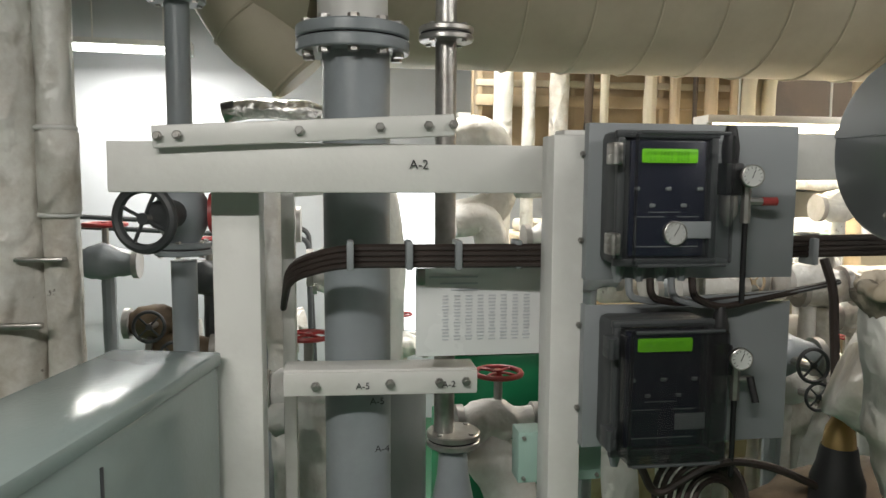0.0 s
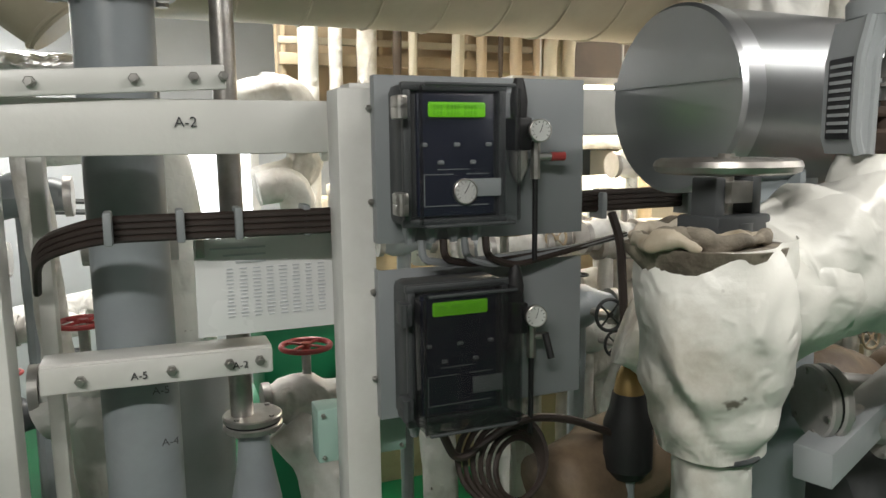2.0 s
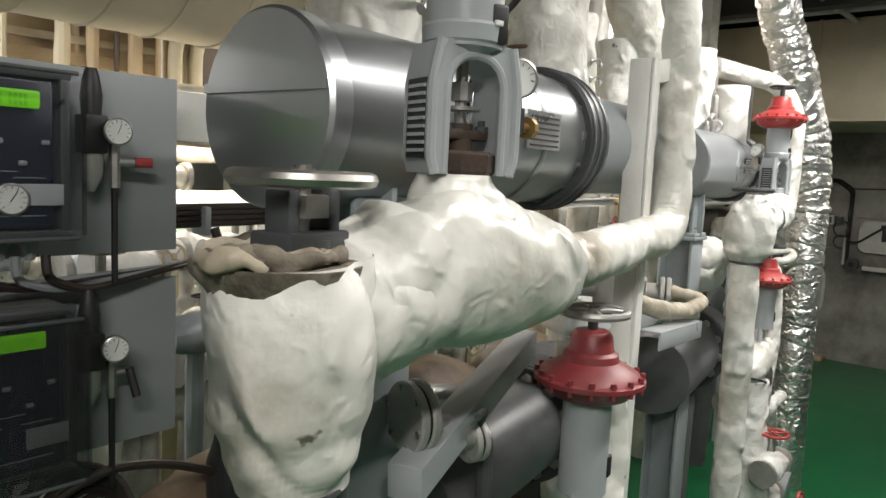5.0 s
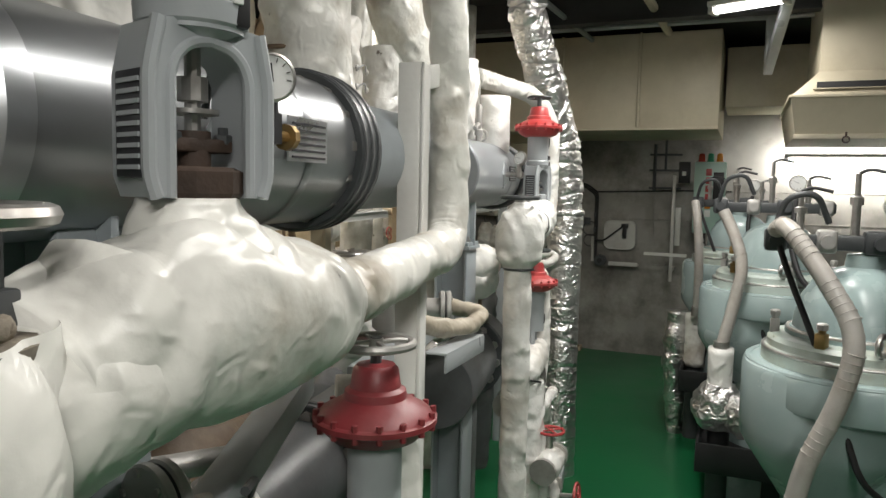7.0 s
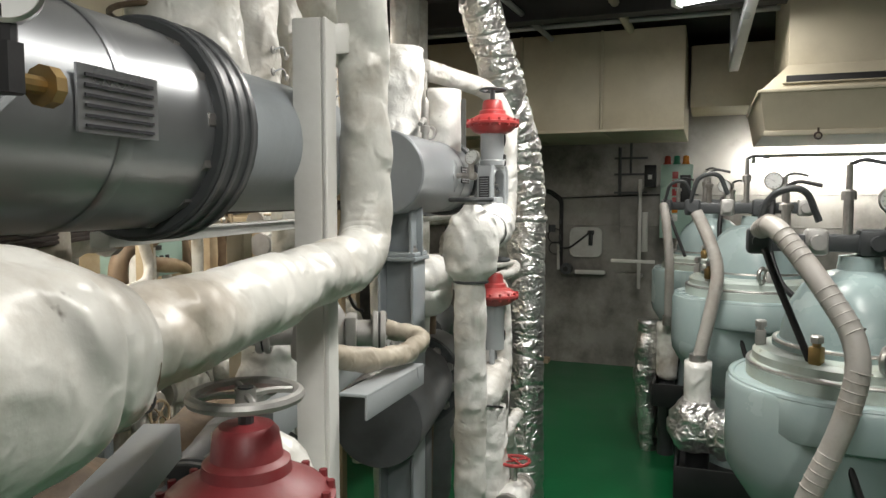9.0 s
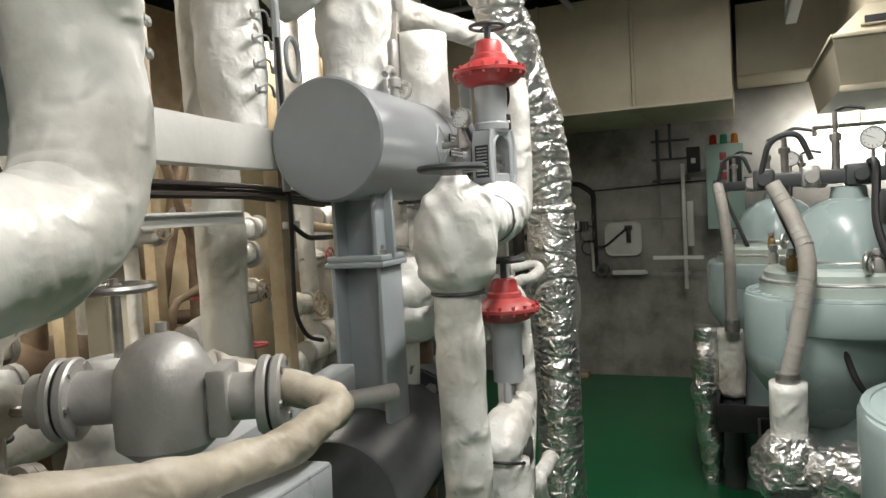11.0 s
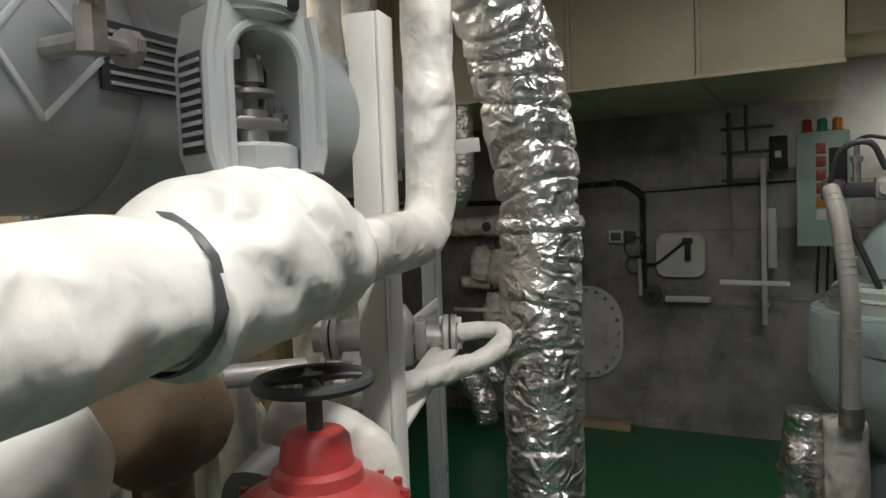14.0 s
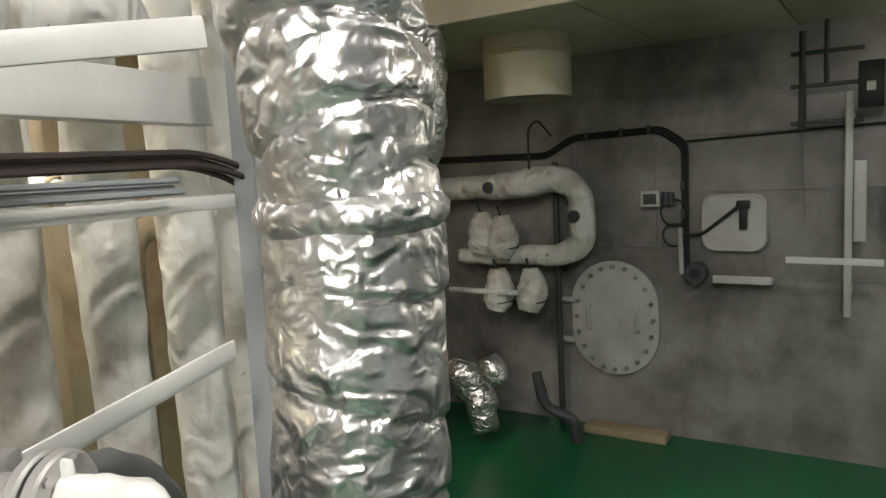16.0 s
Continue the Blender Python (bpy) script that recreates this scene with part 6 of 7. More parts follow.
# ---- purifiers ----
def purifier(x, y, dz, turn, label):
    """A bowl separator: stand, round band with a deep lobe, lid with clamps, tall dome, top pipework and hoses."""
    t = thing("purifier", (x, y, 0.115), label, "purifier", "oil purifiers")
    P = Vector((x, y, dz))
    part("stand", M().lathe([(0.27, 0.115 - dz), (0.25, 0.30), (0.17, 0.66), (0.16, 1.0), (0.24, 1.15)], P, (0, 0, 1), 36), TEAL, t)
    part("tub", M().lathe([(0.20, 1.13), (0.31, 1.15), (0.345, 1.165), (0.35, 1.18), (0.35, 1.265), (0.342, 1.278), (0.30, 1.282)], P, (0, 0, 1), 56), TEAL, t)
    lobe = P + Vector((-0.05, 0.10, 0))
    part("tub_lobe", M().lathe([(0.10, 0.82), (0.12, 0.835), (0.225, 0.99), (0.248, 1.03), (0.252, 1.07), (0.252, 1.262), (0.243, 1.277), (0.22, 1.281)], lobe, (0, 0, 1), 44), TEAL, t, "deep rounded turquoise outlet lobe")
    part("drain_spout", M().cyl(lobe + Vector((0, 0, 0.62)), lobe + Vector((0, 0, 0.87)), 0.05, 16), DGREY, t)
    part("rim", M().ring(P + Vector((0, 0, 1.275)), (0, 0, 1), 0.335, 0.011, 48), TEAL, t)
    lid = part("lid", M().lathe([(0.295, 1.275), (0.295, 1.315), (0.285, 1.325), (0.278, 1.33), (0.278, 1.352), (0.265, 1.365), (0.21, 1.375)], P, (0, 0, 1), 48), TEALW, t, "pale stained flat lid")
    part("lid_band", M().ring(P + Vector((0, 0, 1.322)), (0, 0, 1), 0.29, 0.006, 48), STEEL, lid)
    dome = part("dome", M().lathe([(0.225, 1.37), (0.225, 1.385), (0.205, 1.395), (0.198, 1.44), (0.18, 1.50), (0.15, 1.55), (0.11, 1.585), (0.06, 1.60), (0.055, 1.64), (0.02, 1.645)], P, (0, 0, 1), 44), TEAL, t)
    part("dome_flange_ring", M().ring(P + Vector((0, 0, 1.388)), (0, 0, 1), 0.218, 0.007, 44), STEEL, dome)
    for k in range(6):
        a = turn + k * math.pi / 3
        c = P + Vector((0.255 * math.cos(a), 0.255 * math.sin(a), 1.385))
        clamp = part("clamp", M().box(c, (0.03, 0.035, 0.05), Matrix.Rotation(a, 4, "Z"), 0.006).cyl(c, c + Vector((0, 0, 0.05)), 0.011, 8), BRASS if k % 3 == 2 else CAST, t)
        part("clamp_nut", M().lathe([(0.018, 0), (0.018, 0.016), (0.013, 0.02)], c + Vector((0, 0, 0.035)), (0, 0, 1), 6), CAST, clamp)
    top = part("top_block", M().bar(P + Vector((-0.03, 0.30, 1.675)), P + Vector((-0.03, -0.24, 1.68)), 0.045, 0.05, 0.008), DGREY, t, "dark inlet and outlet pipe block")
    for dy, w in ((0.27, 0.07), (0.12, 0.06), (-0.03, 0.09), (-0.2, 0.06)):
        part("union", M().box(P + Vector((-0.03, dy, 1.68)), (0.075, w, 0.075), None, 0.012).cyl(P + Vector((-0.07, dy, 1.68)), P + Vector((-0.095, dy, 1.68)), 0.022, 10), DGREY if w > 0.065 else CAST, top)
    for dy, h in ((0.2, 0.14), (0.04, 0.20), (-0.12, 0.12)):
        valve = part("stub_valve", M().lathe([(0.013, 0), (0.013, h * 0.5), (0.02, h * 0.5), (0.02, h * 0.62), (0.009, h * 0.65), (0.009, h)], P + Vector((-0.03, dy, 1.70)), (0, 0, 1), 10), STEEL, t)
        part("valve_lever", M().tube([P + Vector((-0.03, dy, 1.70 + h)), P + Vector((-0.04, dy - 0.03, 1.715 + h)), P + Vector((-0.05, dy - 0.09, 1.70 + h))], 0.006, 8), BLACK, valve)
    gauge(t, P + Vector((-0.05, -0.07, 1.80)), (-1, 0.1, 0), 0.04, P + Vector((-0.03, -0.07, 1.70)))
    part("lifting_eye", M().ring(P + Vector((-0.27, -0.02, 1.395)), (0.6, 1, 0), 0.03, 0.009), STEEL, t)
    part("black_hose", M().tube([P + Vector((-0.05, -0.06, 1.72)), P + Vector((-0.18, -0.06, 1.72)), P + Vector((-0.26, -0.04, 1.5)), P + Vector((-0.34, -0.09, 1.36)), P + Vector((-0.37, -0.16, 1.30))], 0.013, 10, bend=0.09), BLACK, t)
    part("thin_hose", M().tube([P + Vector((-0.05, 0.27, 1.70)), P + Vector((-0.14, 0.24, 1.6)), P + Vector((-0.24, 0.10, 1.25)), P + Vector((-0.33, 0.02, 1.0)), P + Vector((-0.28, -0.06, 0.93))], 0.010, 10, bend=0.09), BLACK, t)
    part("drip_pipe", M().tube([P + Vector((-0.06, 0.28, 1.70)), P + Vector((-0.10, 0.25, 1.82)), P + Vector((-0.10, 0.16, 1.84)), P + Vector((-0.08, 0.12, 1.74))], 0.010, 10, bend=0.05), DGREY, t)
    return t


purifier(4.12, -0.08, 0.0, 0.2, "pale turquoise oil purifier with domed lid and hoses")
purifier(2.88, -0.29, -0.085, 0.5, "pale turquoise oil purifier with clamped domed lid")
purifier(5.4, 0.10, 0.0, 0.9, "pale turquoise oil purifier further along the aisle")
for pts, r in (([(3.86, 0.17, 1.66), (3.83, 0.12, 1.56), (3.78, 0.07, 1.42), (3.75, 0.11, 1.2), (3.75, 0.147, 1.03)], 0.027), ([(2.80, -0.02, 1.63), (2.64, -0.04, 1.655), (2.53, -0.13, 1.53), (2.44, -0.23, 1.36), (2.44, -0.19, 1.17), (2.44, -0.10, 0.95), (2.44, -0.08, 0.7)], 0.028), ([(5.2, 0.38, 1.68), (5.12, 0.36, 1.6), (5.05, 0.33, 1.35), (5.1, 0.33, 0.98)], 0.027)):
    hz = thing("flexible_hose", pts[-1], "grey ribbed flexible hose from the purifier top", "hose", "purifier hoses")
    part("hose", M().tube(pts, r, 14, bend=0.16), HOSE, hz)
    for a, b in zip(pts, pts[1:]):
        a, b = Vector(a), Vector(b)
        n = int((b - a).length / 0.022)
        for k in range(1, n):
            if 0.2 < k / n < 0.8:
                part("rib", M().ring(a.lerp(b, k / n), b - a, r, 0.0016, 14, 5), HOSE, hz)
    part("coupling", M().cyl(Vector(pts[-1]) + Vector((0, 0, 0.03)), Vector(pts[-1]) - Vector((0, 0, 0.03)), r * 1.35, 14), STEEL, hz)
lp = thing("lagged_standpipe", (3.82, 0.145, 0), "white lagged standpipe in a foil wrapped foot", "pipe")
part("lagging", M().tube([(3.75, 0.147, 1.03), (3.76, 0.147, 0.82)], 0.056, 24, 0.004, 0.03), LAGW, lp)
part("foil_foot", M().tube([(3.76, 0.15, 0.86), (3.76, 0.15, 0.78), (3.77, 0.14, 0.66)], [0.07, 0.105, 0.12, 0.09], 48, 0.016, 0.008, 15, fold=0.012), FOIL, lp)
part("foil_bend", M().tube([(3.76, 0.12, 0.72), (3.71, 0.02, 0.74), (3.68, -0.10, 0.75), (3.68, -0.25, 0.72)], [0.09, 0.11, 0.12, 0.10], 48, 0.018, 0.008, 12, fold=0.012, bands=0.11, lap=0.1), FOIL, lp)
part("foot_pipe", M().cyl((3.77, 0.14, 0.11), (3.77, 0.14, 0.68), 0.05, 14), DGREY, lp)
lp = thing("lagged_standpipe", (5.2, 0.34, 0), "dirty lagged standpipe with foil sleeves", "pipe")
part("lagging", M().tube([(5.2, 0.34, 0.95), (5.2, 0.34, 0.6)], 0.065, 22, 0.006, 0.03), LAG, lp)
part("foil_sleeve", M().tube([(5.25, 0.46, 0.95), (5.25, 0.47, 0.55), (5.25, 0.44, 0.05)], [0.07, 0.08, 0.06, 0.05], 22, 0.02, 0.02, 12), FOIL, lp)
part("foot_pipe", M().cyl((5.2, 0.34, 0.0), (5.2, 0.34, 0.62), 0.05, 14), DGREY, lp)
for x, y in ((4.15, -0.30), (5.5, -0.12)):
    dt = thing("drip_tray", (x, y, 0.115), "black steel drip tray raised on legs under the purifier", "tray", "drip trays")
    part("tray", M().box((x, y, 0.50), (1.16, 1.06, 0.02)), BLACK, dt)
    for dx, dy, lx, ly in ((-0.575, 0, 0.012, 1.06), (0.575, 0, 0.012, 1.06), (0, -0.525, 1.14, 0.012), (0, 0.525, 1.14, 0.012)):
        part("tray_rim", M().box((x + dx, y + dy, 0.56), (lx, ly, 0.13)), BLACK, dt)
    for dx in (-0.3, 0.3):
        for dy in (-0.3, 0.2):
            part("leg", M().box((x + dx, y + dy, 0.30), (0.08, 0.08, 0.38)), BLACK, dt)

# ---- pipe space behind the skid ----
random.seed(21)
gm = thing("green_pump", (0.55, 2.35, 0), "green painted pump casing on a base", "pump")
part("casing", M().box((0.42, 2.38, 1.03), (0.34, 0.3, 0.28), None, 0.02), GREEN, gm)
part("hood", M().box((0.42, 2.38, 1.185), (0.36, 0.32, 0.03), None, 0.01), GREEN, gm)
part("base", M().box((0.42, 2.38, 0.45), (0.4, 0.34, 0.9), None, 0.01), GREEN, gm)
part("shaft_guard", M().cyl((0.59, 2.35, 1.05), (0.74, 2.35, 1.05), 0.05, 16), LGREY, gm)
wb = thing("grey_vessel", (0.02, 2.0, 0), "grey painted cylindrical vessel behind the pipe", "vessel")
part("shell", M().cyl((0.02, 2.05, 0), (0.02, 2.05, 1.16), 0.12, 28, 0.01), LGREY, wb)
gb = thing("gauge_board", (2.9, 2.8, 1.3), "mint breaker panel with black switches", "panel", "breaker panels")
part("box", M().box((3.5, 2.87, 1.41), (0.5, 0.14, 0.19), Matrix.Rotation(0.15, 4, "Z")), MINT, gb)
for k in range(5):
    for j in range(2):
        part("switch", M().box((3.40 + 0.052 * k, 2.785 + 0.008 * k, 1.355 + 0.05 * j), (0.026, 0.02, 0.036), Matrix.Rotation(0.15, 4, "Z")), BLACK, gb)
part("meter", M().box((3.52, 2.80, 1.465), (0.06, 0.02, 0.025), Matrix.Rotation(0.15, 4, "Z")), BLACK, gb)
part("stand", M().box((3.5, 2.9, 0.66), (0.06, 0.06, 1.32)), MINT, gb)
gb2 = copy_thing(gb, Matrix.Translation((1.2, 2.8, 1.32)))
cbt = thing("switch_cabinet", (2.3, 3.6, 0), "cream switch cabinet with stained doors in the pipe space", "cabinet")
part("body", M().box((2.9, 3.6, 0.85), (0.9, 0.3, 1.7), None, 0.01), CREAM, cbt)
for x in (2.68, 3.12):
    part("door", M().box((x, 3.445, 0.9), (0.4, 0.012, 1.5)), CREAM, cbt)
    part("handle", M().box((x + 0.15, 3.43, 0.95), (0.02, 0.02, 0.1)), BLACK, cbt)
swb = thing("pump_block", (1.5, 3.3, 0), "stained tan machinery block deep in the pipe space", "machine")
part("block", M().box((1.5, 3.35, 0.75), (1.6, 0.4, 1.5), None, 0.02), STAINTAN, swb)
part("block", M().box((4.6, 3.3, 0.8), (2.2, 0.4, 1.6), None, 0.02), STAINTAN, swb)
part("cap", M().box((1.5, 3.35, 1.53), (1.5, 0.3, 0.06), None, 0.02), CREAM, swb)


def bg_pipe(pts, r, mat, label="white lagged pipe in the pipe space"):
    t = thing("lagged_pipe", pts[0], label, "pipe", "pipes behind the skid")
    part("pipe", M().tube(pts, r, 14, 0.006, 0.05, 8, bend=0.1, bands=0.33), mat, t)
    return t


def bg_valve(x, y, z, mat, wheel, R, up):
    t = thing("lagged_valve", (x, y, z - 0.1), "small lagged valve with handwheel in the pipe space", "valve", "valves behind the skid")
    part("jacket", M().tube([(x - 0.1, y, z), (x, y, z + 0.01), (x + 0.1, y, z)], [0.04, 0.058, 0.062, 0.045, 0.04], 18, 0.012, 0.015, 16), mat, t)
    part("flange", M().cyl((x - 0.115, y, z), (x - 0.095, y, z), 0.055, 14), CAST, t)
    part("flange", M().cyl((x + 0.095, y, z), (x + 0.115, y, z), 0.055, 14), CAST, t)
    part("pipe", M().tube([(x, y + 0.02, z - 0.04), (x, y + 0.03, 0.03)], 0.026, 10, 0.004, 0.06), mat, t)
    ax = (0, 0, 1) if up else (0, -1, 0.1)
    c = Vector((x, y, z)) + Vector(ax) * 0.14
    part("spindle", M().cyl((x, y, z), c, 0.012, 8), STEEL, t)
    handwheel(t, c, ax, R, wheel, R * 0.12)
    return t


for s, q, r in ((2.28, 0.42, 0.065), (1.15, 0.5, 0.06), (3.77, 0.38, 0.047), (3.95, 0.36, 0.055), (4.16, 0.36, 0.06), (4.34, 0.4, 0.05), (3.45, 0.42, 0.05)):
    x, y, _ = S(s, q, 0)
    bg_pipe([(x + 0.03, y, 0.02), (x, y, 1.2), (x - 0.03, y, 2.9)], r, LAG, "upright lagged pipe with stained cloth")
rows = [
    ([(-0.35, 2.3, 1.75), (0.0, 2.3, 1.78), (0.05, 2.4, 1.5), (0.0, 2.5, 0.0)], 0.06, LAGW),
    ([(0.25, 2.6, 1.9), (0.45, 2.6, 1.95), (0.5, 2.6, 1.65), (0.3, 2.6, 1.6)], 0.07, LAGW),
    ([(0.3, 2.5, 1.6), (0.42, 2.5, 1.62), (0.46, 2.5, 1.35), (0.47, 2.5, 0.0)], 0.06, LAGW),
    ([(0.5, 2.4, 1.74), (0.95, 2.4, 1.76)], 0.05, LAGW),
    ([(0.62, 2.2, 1.2), (0.66, 2.1, 0.98), (0.75, 2.0, 0.9), (0.8, 2.0, 0.0)], 0.06, LAGW),
    ([(0.25, 1.75, 1.05), (0.33, 1.72, 0.95), (0.38, 1.7, 0.6), (0.4, 1.7, 0.0)], 0.075, LAGW),
    ([(-0.3, 1.7, 1.15), (-0.2, 1.7, 1.2), (-0.18, 1.75, 0.8), (-0.2, 1.8, 0.1)], 0.05, LAGW),
    ([(-0.33, 2.0, 1.9), (-0.3, 2.0, 1.4), (-0.25, 2.0, 0.1)], 0.04, LAGW),
    ([(-0.75, 3.4, 0.0), (-0.7, 3.4, 1.0), (-0.3, 3.5, 1.05)], 0.07, LAGW),
    ([(0.8, 2.8, 1.55), (2.6, 3.0, 1.52)], 0.06, LAGW),
    ([(0.9, 2.6, 1.35), (2.4, 2.8, 1.30), (2.5, 2.8, 0.0)], 0.08, LAG),
    ([(0.9, 2.0, 1.0), (1.8, 2.1, 1.02), (1.9, 2.1, 0.0)], 0.09, LAG),
    ([(1.2, 2.3, 1.2), (1.2, 2.3, 0.1)], 0.09, LAG),
    ([(1.6, 2.3, 1.5), (1.65, 2.3, 0.1)], 0.07, LAGW),
    ([(2.0, 2.4, 1.2), (3.2, 2.6, 1.15)], 0.11, LAGB),
    ([(2.2, 2.0, 1.1), (2.9, 2.1, 1.12), (3.0, 2.1, 0.0)], 0.09, LAGW),
    ([(2.5, 2.9, 2.1), (4.5, 3.2, 2.1)], 0.08, LAG),
    ([(1.1, 3.2, 1.75), (3.0, 3.3, 1.75)], 0.04, LAGW),
    ([(3.0, 2.0, 1.0), (4.6, 2.3, 0.95), (4.65, 2.3, 0.0)], 0.07, LAG),
    ([(3.2, 2.6, 2.9), (3.2, 2.6, 0.0)], 0.06, LAG),
    ([(4.6, 2.4, 2.9), (4.6, 2.4, 0.0)], 0.07, LAG),
    ([(5.0, 2.2, 2.9), (5.0, 2.2, 0.0)], 0.05, DGREY),
    ([(-0.47, 2.2, 1.955), (-0.38, 2.2, 1.975), (-0.18, 2.2, 1.96), (-0.1, 2.25, 1.9)], 0.032, FOIL),
]
for pts, r, mt in rows:
    bg_pipe(pts, r, mt)
for x, y, z, mt, wm, R, up in ((0.62, 2.3, 1.55, LAGW, BROWN, 0.045, False), (-0.2, 1.72, 1.22, LAGW, RED, 0.055, True), (0.30, 1.75, 1.10, LAGW, RED, 0.062, True), (-0.95, 2.6, 1.45, GREY, RED, 0.07, True), (-0.75, 2.5, 1.25, LAGB, DGREY, 0.05, False), (1.25, 2.5, 1.62, LAGW, BROWN, 0.045, True), (1.45, 2.6, 1.66, LAGW, RED, 0.045, True), (1.35, 2.2, 1.42, LAGW, RED, 0.05, True), (1.1, 2.2, 1.32, LAGW, DGREY, 0.05, False), (1.55, 2.3, 1.2, LAG, RED, 0.06, True), (2.4, 2.0, 1.25, LAGW, RED, 0.05, True), (2.75, 2.0, 1.0, LAG, RED, 0.05, True), (2.0, 1.9, 1.2, LAG, DGREY, 0.05, False), (3.35, 1.9, 1.05, LAGW, RED, 0.05, True), (3.9, 2.1, 1.25, LAG, BROWN, 0.05, False), (3.32, 1.02, 0.78, LAGW, RED, 0.055, True), (3.1, 0.78, 0.6, LAGW, RED, 0.055, True), (3.2, 0.82, 0.42, LAGW, RED, 0.055, False), (-0.35, 2.1, 1.62, GREY, DGREY, 0.05, True), (-0.1, 2.0, 1.5, LAGW, DGREY, 0.05, False)):
    bg_valve(x, y, z, mt, wm, R, up)
for pts in ([(-1.5, 3.9, 1.5), (-0.3, 4.0, 1.42), (-0.28, 4.0, 0.0)], [(-1.5, 3.95, 1.55), (-0.3, 4.05, 1.47), (-0.25, 4.05, 0.0)], [(-0.9, 2.3, 1.15), (-0.5, 2.2, 1.2), (-0.45, 2.2, 0.0)]):
    t = thing("bare_pipe", pts[0], "thin dark bare pipe in the pump space", "pipe", "thin pipes")
    part("pipe", M().tube(pts, 0.014, 8), DGREY, t)
lg = thing("lagging_base", S(1.6, 0.4, 0), "low stained lagged tanks and pipes, darkened for shade under the rack", "pipe lagging")
for s, q, z, r in ((1.3, 0.15, 1.15, 0.1), (1.6, 0.35, 1.1, 0.12), (3.3, 0.1, 1.15, 0.11), (0.9, 0.3, 1.15, 0.12), (3.6, 0.2, 1.2, 0.09), (0.3, 0.3, 1.15, 0.1)):
    # brown and near-black jackets carry the under-heater shade in their colour
    part("jacket", M().tube([S(s - 0.25, q, z - 0.05), S(s, q, z), S(s + 0.25, q + 0.05, z - 0.1), S(s + 0.28, q + 0.05, 0.05)], [r * 0.8, r, r, r * 0.8], 20, 0.02, 0.04, 8), LAGB if s in (0.9, 1.6, 0.3) else VESSEL, lg)

random.seed(31)
for k in range(34):
    x = 0.75 + 1.6 * random.random()
    y = 1.55 + 0.055 * k / 2 + 0.1 * random.random()
    z = random.choice((1.0, 1.12, 1.25, 1.38, 1.5, 1.62)) + 0.05 * random.random()
    bg_valve(x, y, z, random.choice((LAGW, LAGW, LAG, GREY)), random.choice((RED, BROWN, DGREY, DGREY)), 0.03 + 0.02 * random.random(), random.random() < 0.6)
for k in range(14):
    x = 0.85 + 0.11 * k
    y = 1.7 + 0.6 * random.random()
    bg_pipe([(x, y, 0.0), (x, y, 0.9 + 0.3 * random.random()), (x + random.choice((-0.2, 0.2)), y + 0.05, 1.2 + 0.1 * random.random())], 0.02 + 0.025 * random.random(), random.choice((LAGW, LAG, DGREY)))
for k in range(16):
    x = -0.85 + 0.09 * k
    y = 2.4 + 0.9 * random.random()
    z = 0.9 + 0.55 * random.random()
    if x < 0.15:
        bg_valve(x, y, z, random.choice((LAGW, LAG, DGREY, LAGB)), random.choice((RED, DGREY)), 0.045, random.random() < 0.5)
for k in range(10):
    x = 3.0 + 0.16 * k
    bg_valve(x, 1.9 + 0.5 * random.random(), 0.9 + 0.75 * random.random(), random.choice((LAGW, LAG)), random.choice((RED, BROWN, DGREY)), 0.04, random.random() < 0.5)

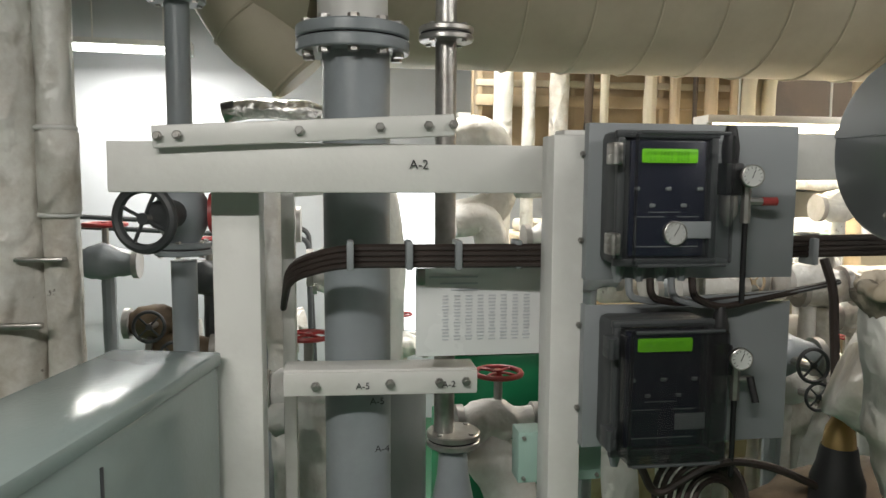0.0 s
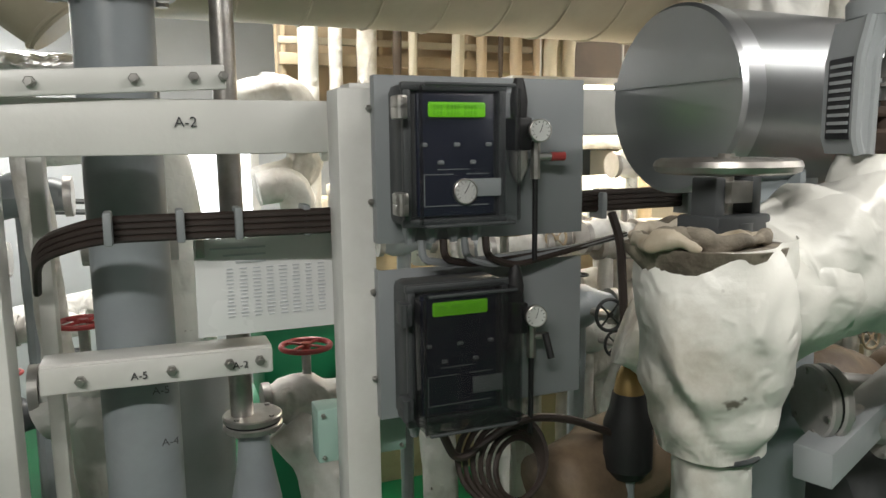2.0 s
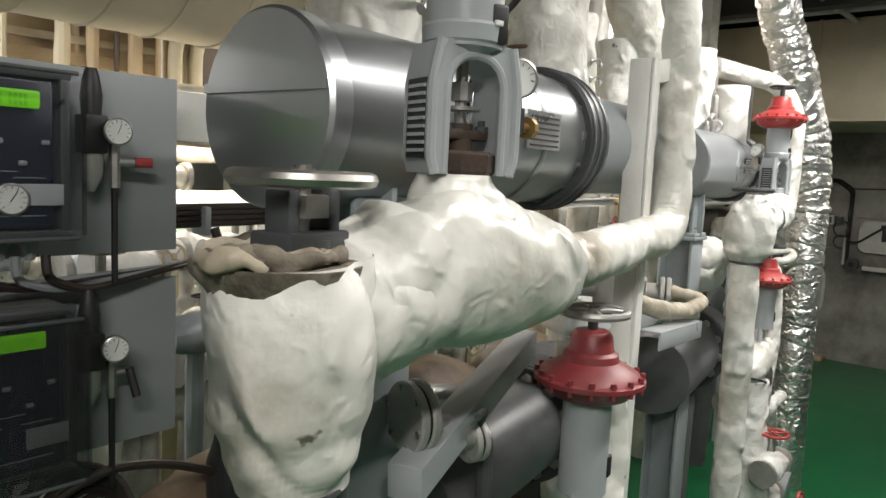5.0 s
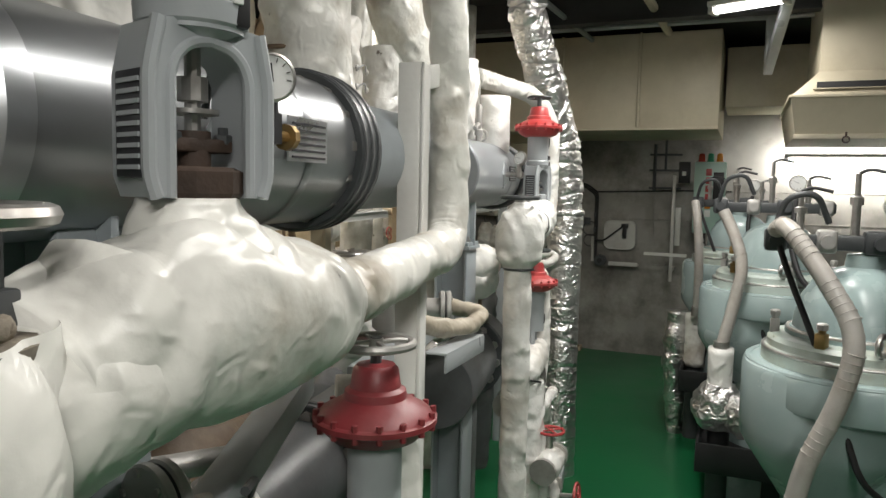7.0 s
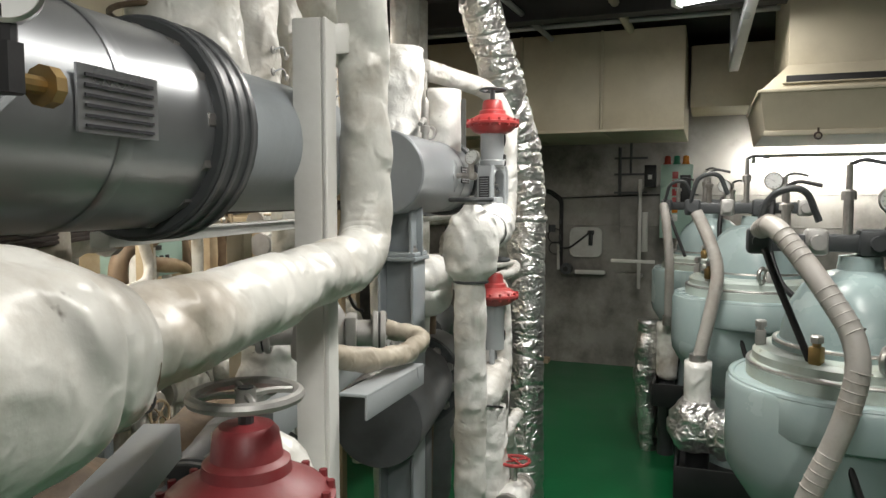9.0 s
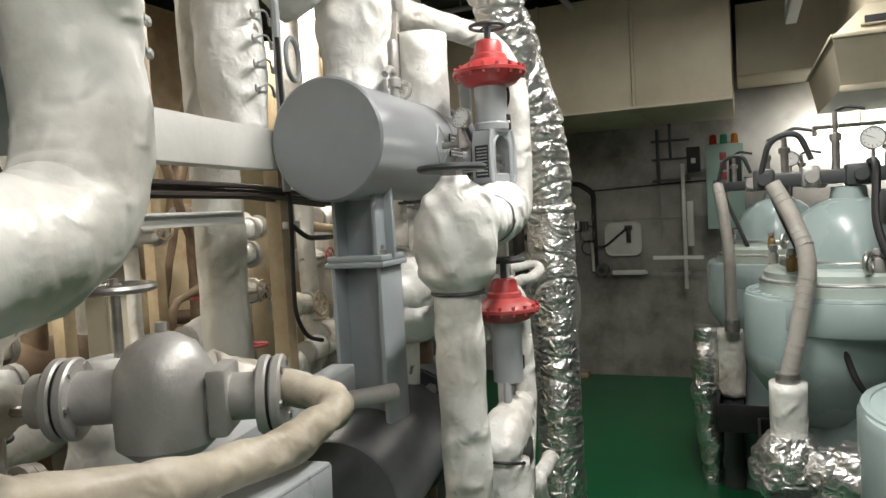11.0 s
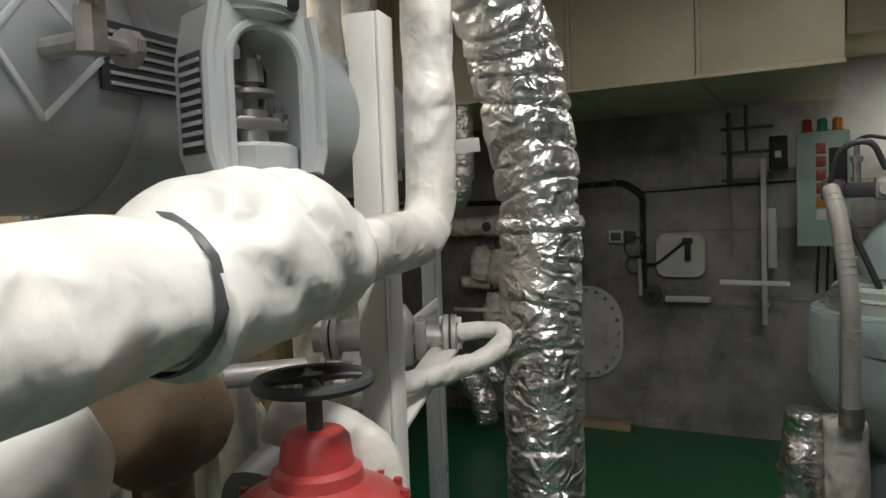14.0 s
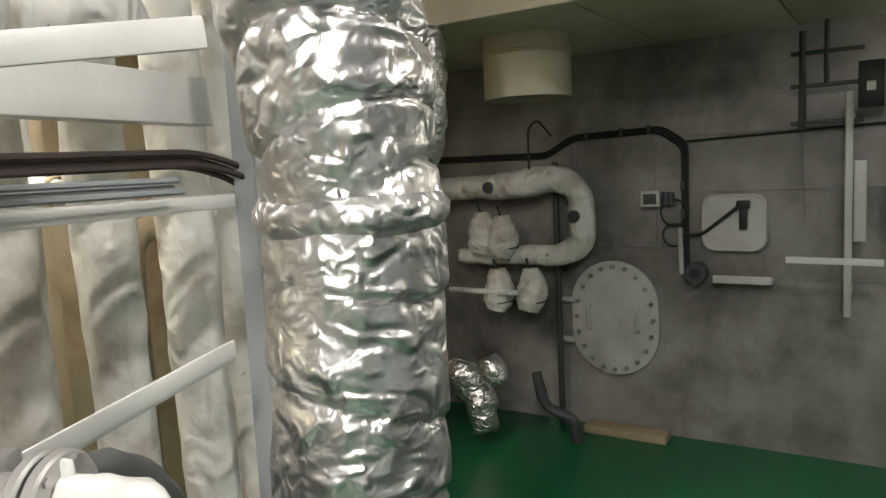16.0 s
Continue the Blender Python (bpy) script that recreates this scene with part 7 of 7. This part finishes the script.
# stained partition that closes the pipe space, with its stiffeners
single("wall_partition", M().box((4.95, 3.62, 1.5), (4.9, 0.06, 3.0), None, 0), STAINTAN, "stained tan painted partition behind the pipe stack", "wall", kind="structure")
for k in range(6):
    st = thing("rusty_stanchion", (2.55 + 0.42 * k, 2.35, 0), "rust stained tan steel angle stanchion among pipes", "stanchion", "stanchions in the pipe space")
    part("upright", M().box((2.55 + 0.42 * k, 2.35, 1.25), (0.05, 0.008, 2.5)).box((2.529 + 0.42 * k, 2.375, 1.25), (0.008, 0.05, 2.5)), STAINTAN, st)
    part("foot_plate", M().box((2.55 + 0.42 * k, 2.36, 0.005), (0.12, 0.12, 0.01)), STAINTAN, st)
random.seed(77)
for k in range(26):
    x = 2.4 + 2.6 * random.random()
    y = 2.0 + 1.1 * random.random()
    z = 0.9 + 0.8 * random.random()
    if k % 2:
        bg_valve(x, y, z, random.choice((LAGW, LAG, LAGB)), random.choice((RED, BROWN, DGREY)), 0.04, random.random() < 0.5)
    else:
        bg_pipe([(x, y, 0.0), (x, y, z), (x + random.choice((-0.3, 0.3)), y + 0.05, z + 0.04), (x + random.choice((-0.3, 0.3)), y + 0.08, 3.05)], 0.018 + 0.025 * random.random(), random.choice((LAGB, LAG, STAINTAN, BROWN)), "slim stained pipe in the pipe space")

# stained angle post of the rack with a drooping cable clipped to it
ap = thing("angle_post", S(2.2, 0.20, 0), "rust stained cream steel angle post of the rack", "post")
part("upright", M().box(S(2.2, 0.20, 0.89), (0.034, 0.006, 1.78)).box((S(2.2, 0.20, 0).x - 0.011, S(2.2, 0.20, 0).y + 0.022, 0.89), (0.006, 0.045, 1.78)), STAINTAN, ap)
part("foot_plate", M().box(S(2.2, 0.21, 0.12), (0.1, 0.1, 0.01)), STAINTAN, ap)
part("clip", M().box(S(2.205, 0.185, 1.62), (0.05, 0.02, 0.02)), STEEL, ap)
dc = thing("hanging_cable", S(2.16, 0.17, 1.32), "thin black cable drooping beside the rack post", "cable")
part("cable", M().tube([S(2.10, 0.14, 2.05), S(2.13, 0.15, 1.75), S(2.155, 0.16, 1.63), S(2.165, 0.17, 1.5), S(2.165, 0.17, 1.40), S(2.20, 0.16, 1.34), S(2.27, 0.15, 1.32)], 0.0055, 8, bend=0.05), BLACK, dc)
part("cable", M().tube([S(2.165, 0.165, 1.62), S(2.22, 0.15, 1.585), S(2.40, 0.16, 1.58)], 0.0065, 8, bend=0.05), BLACK, dc)
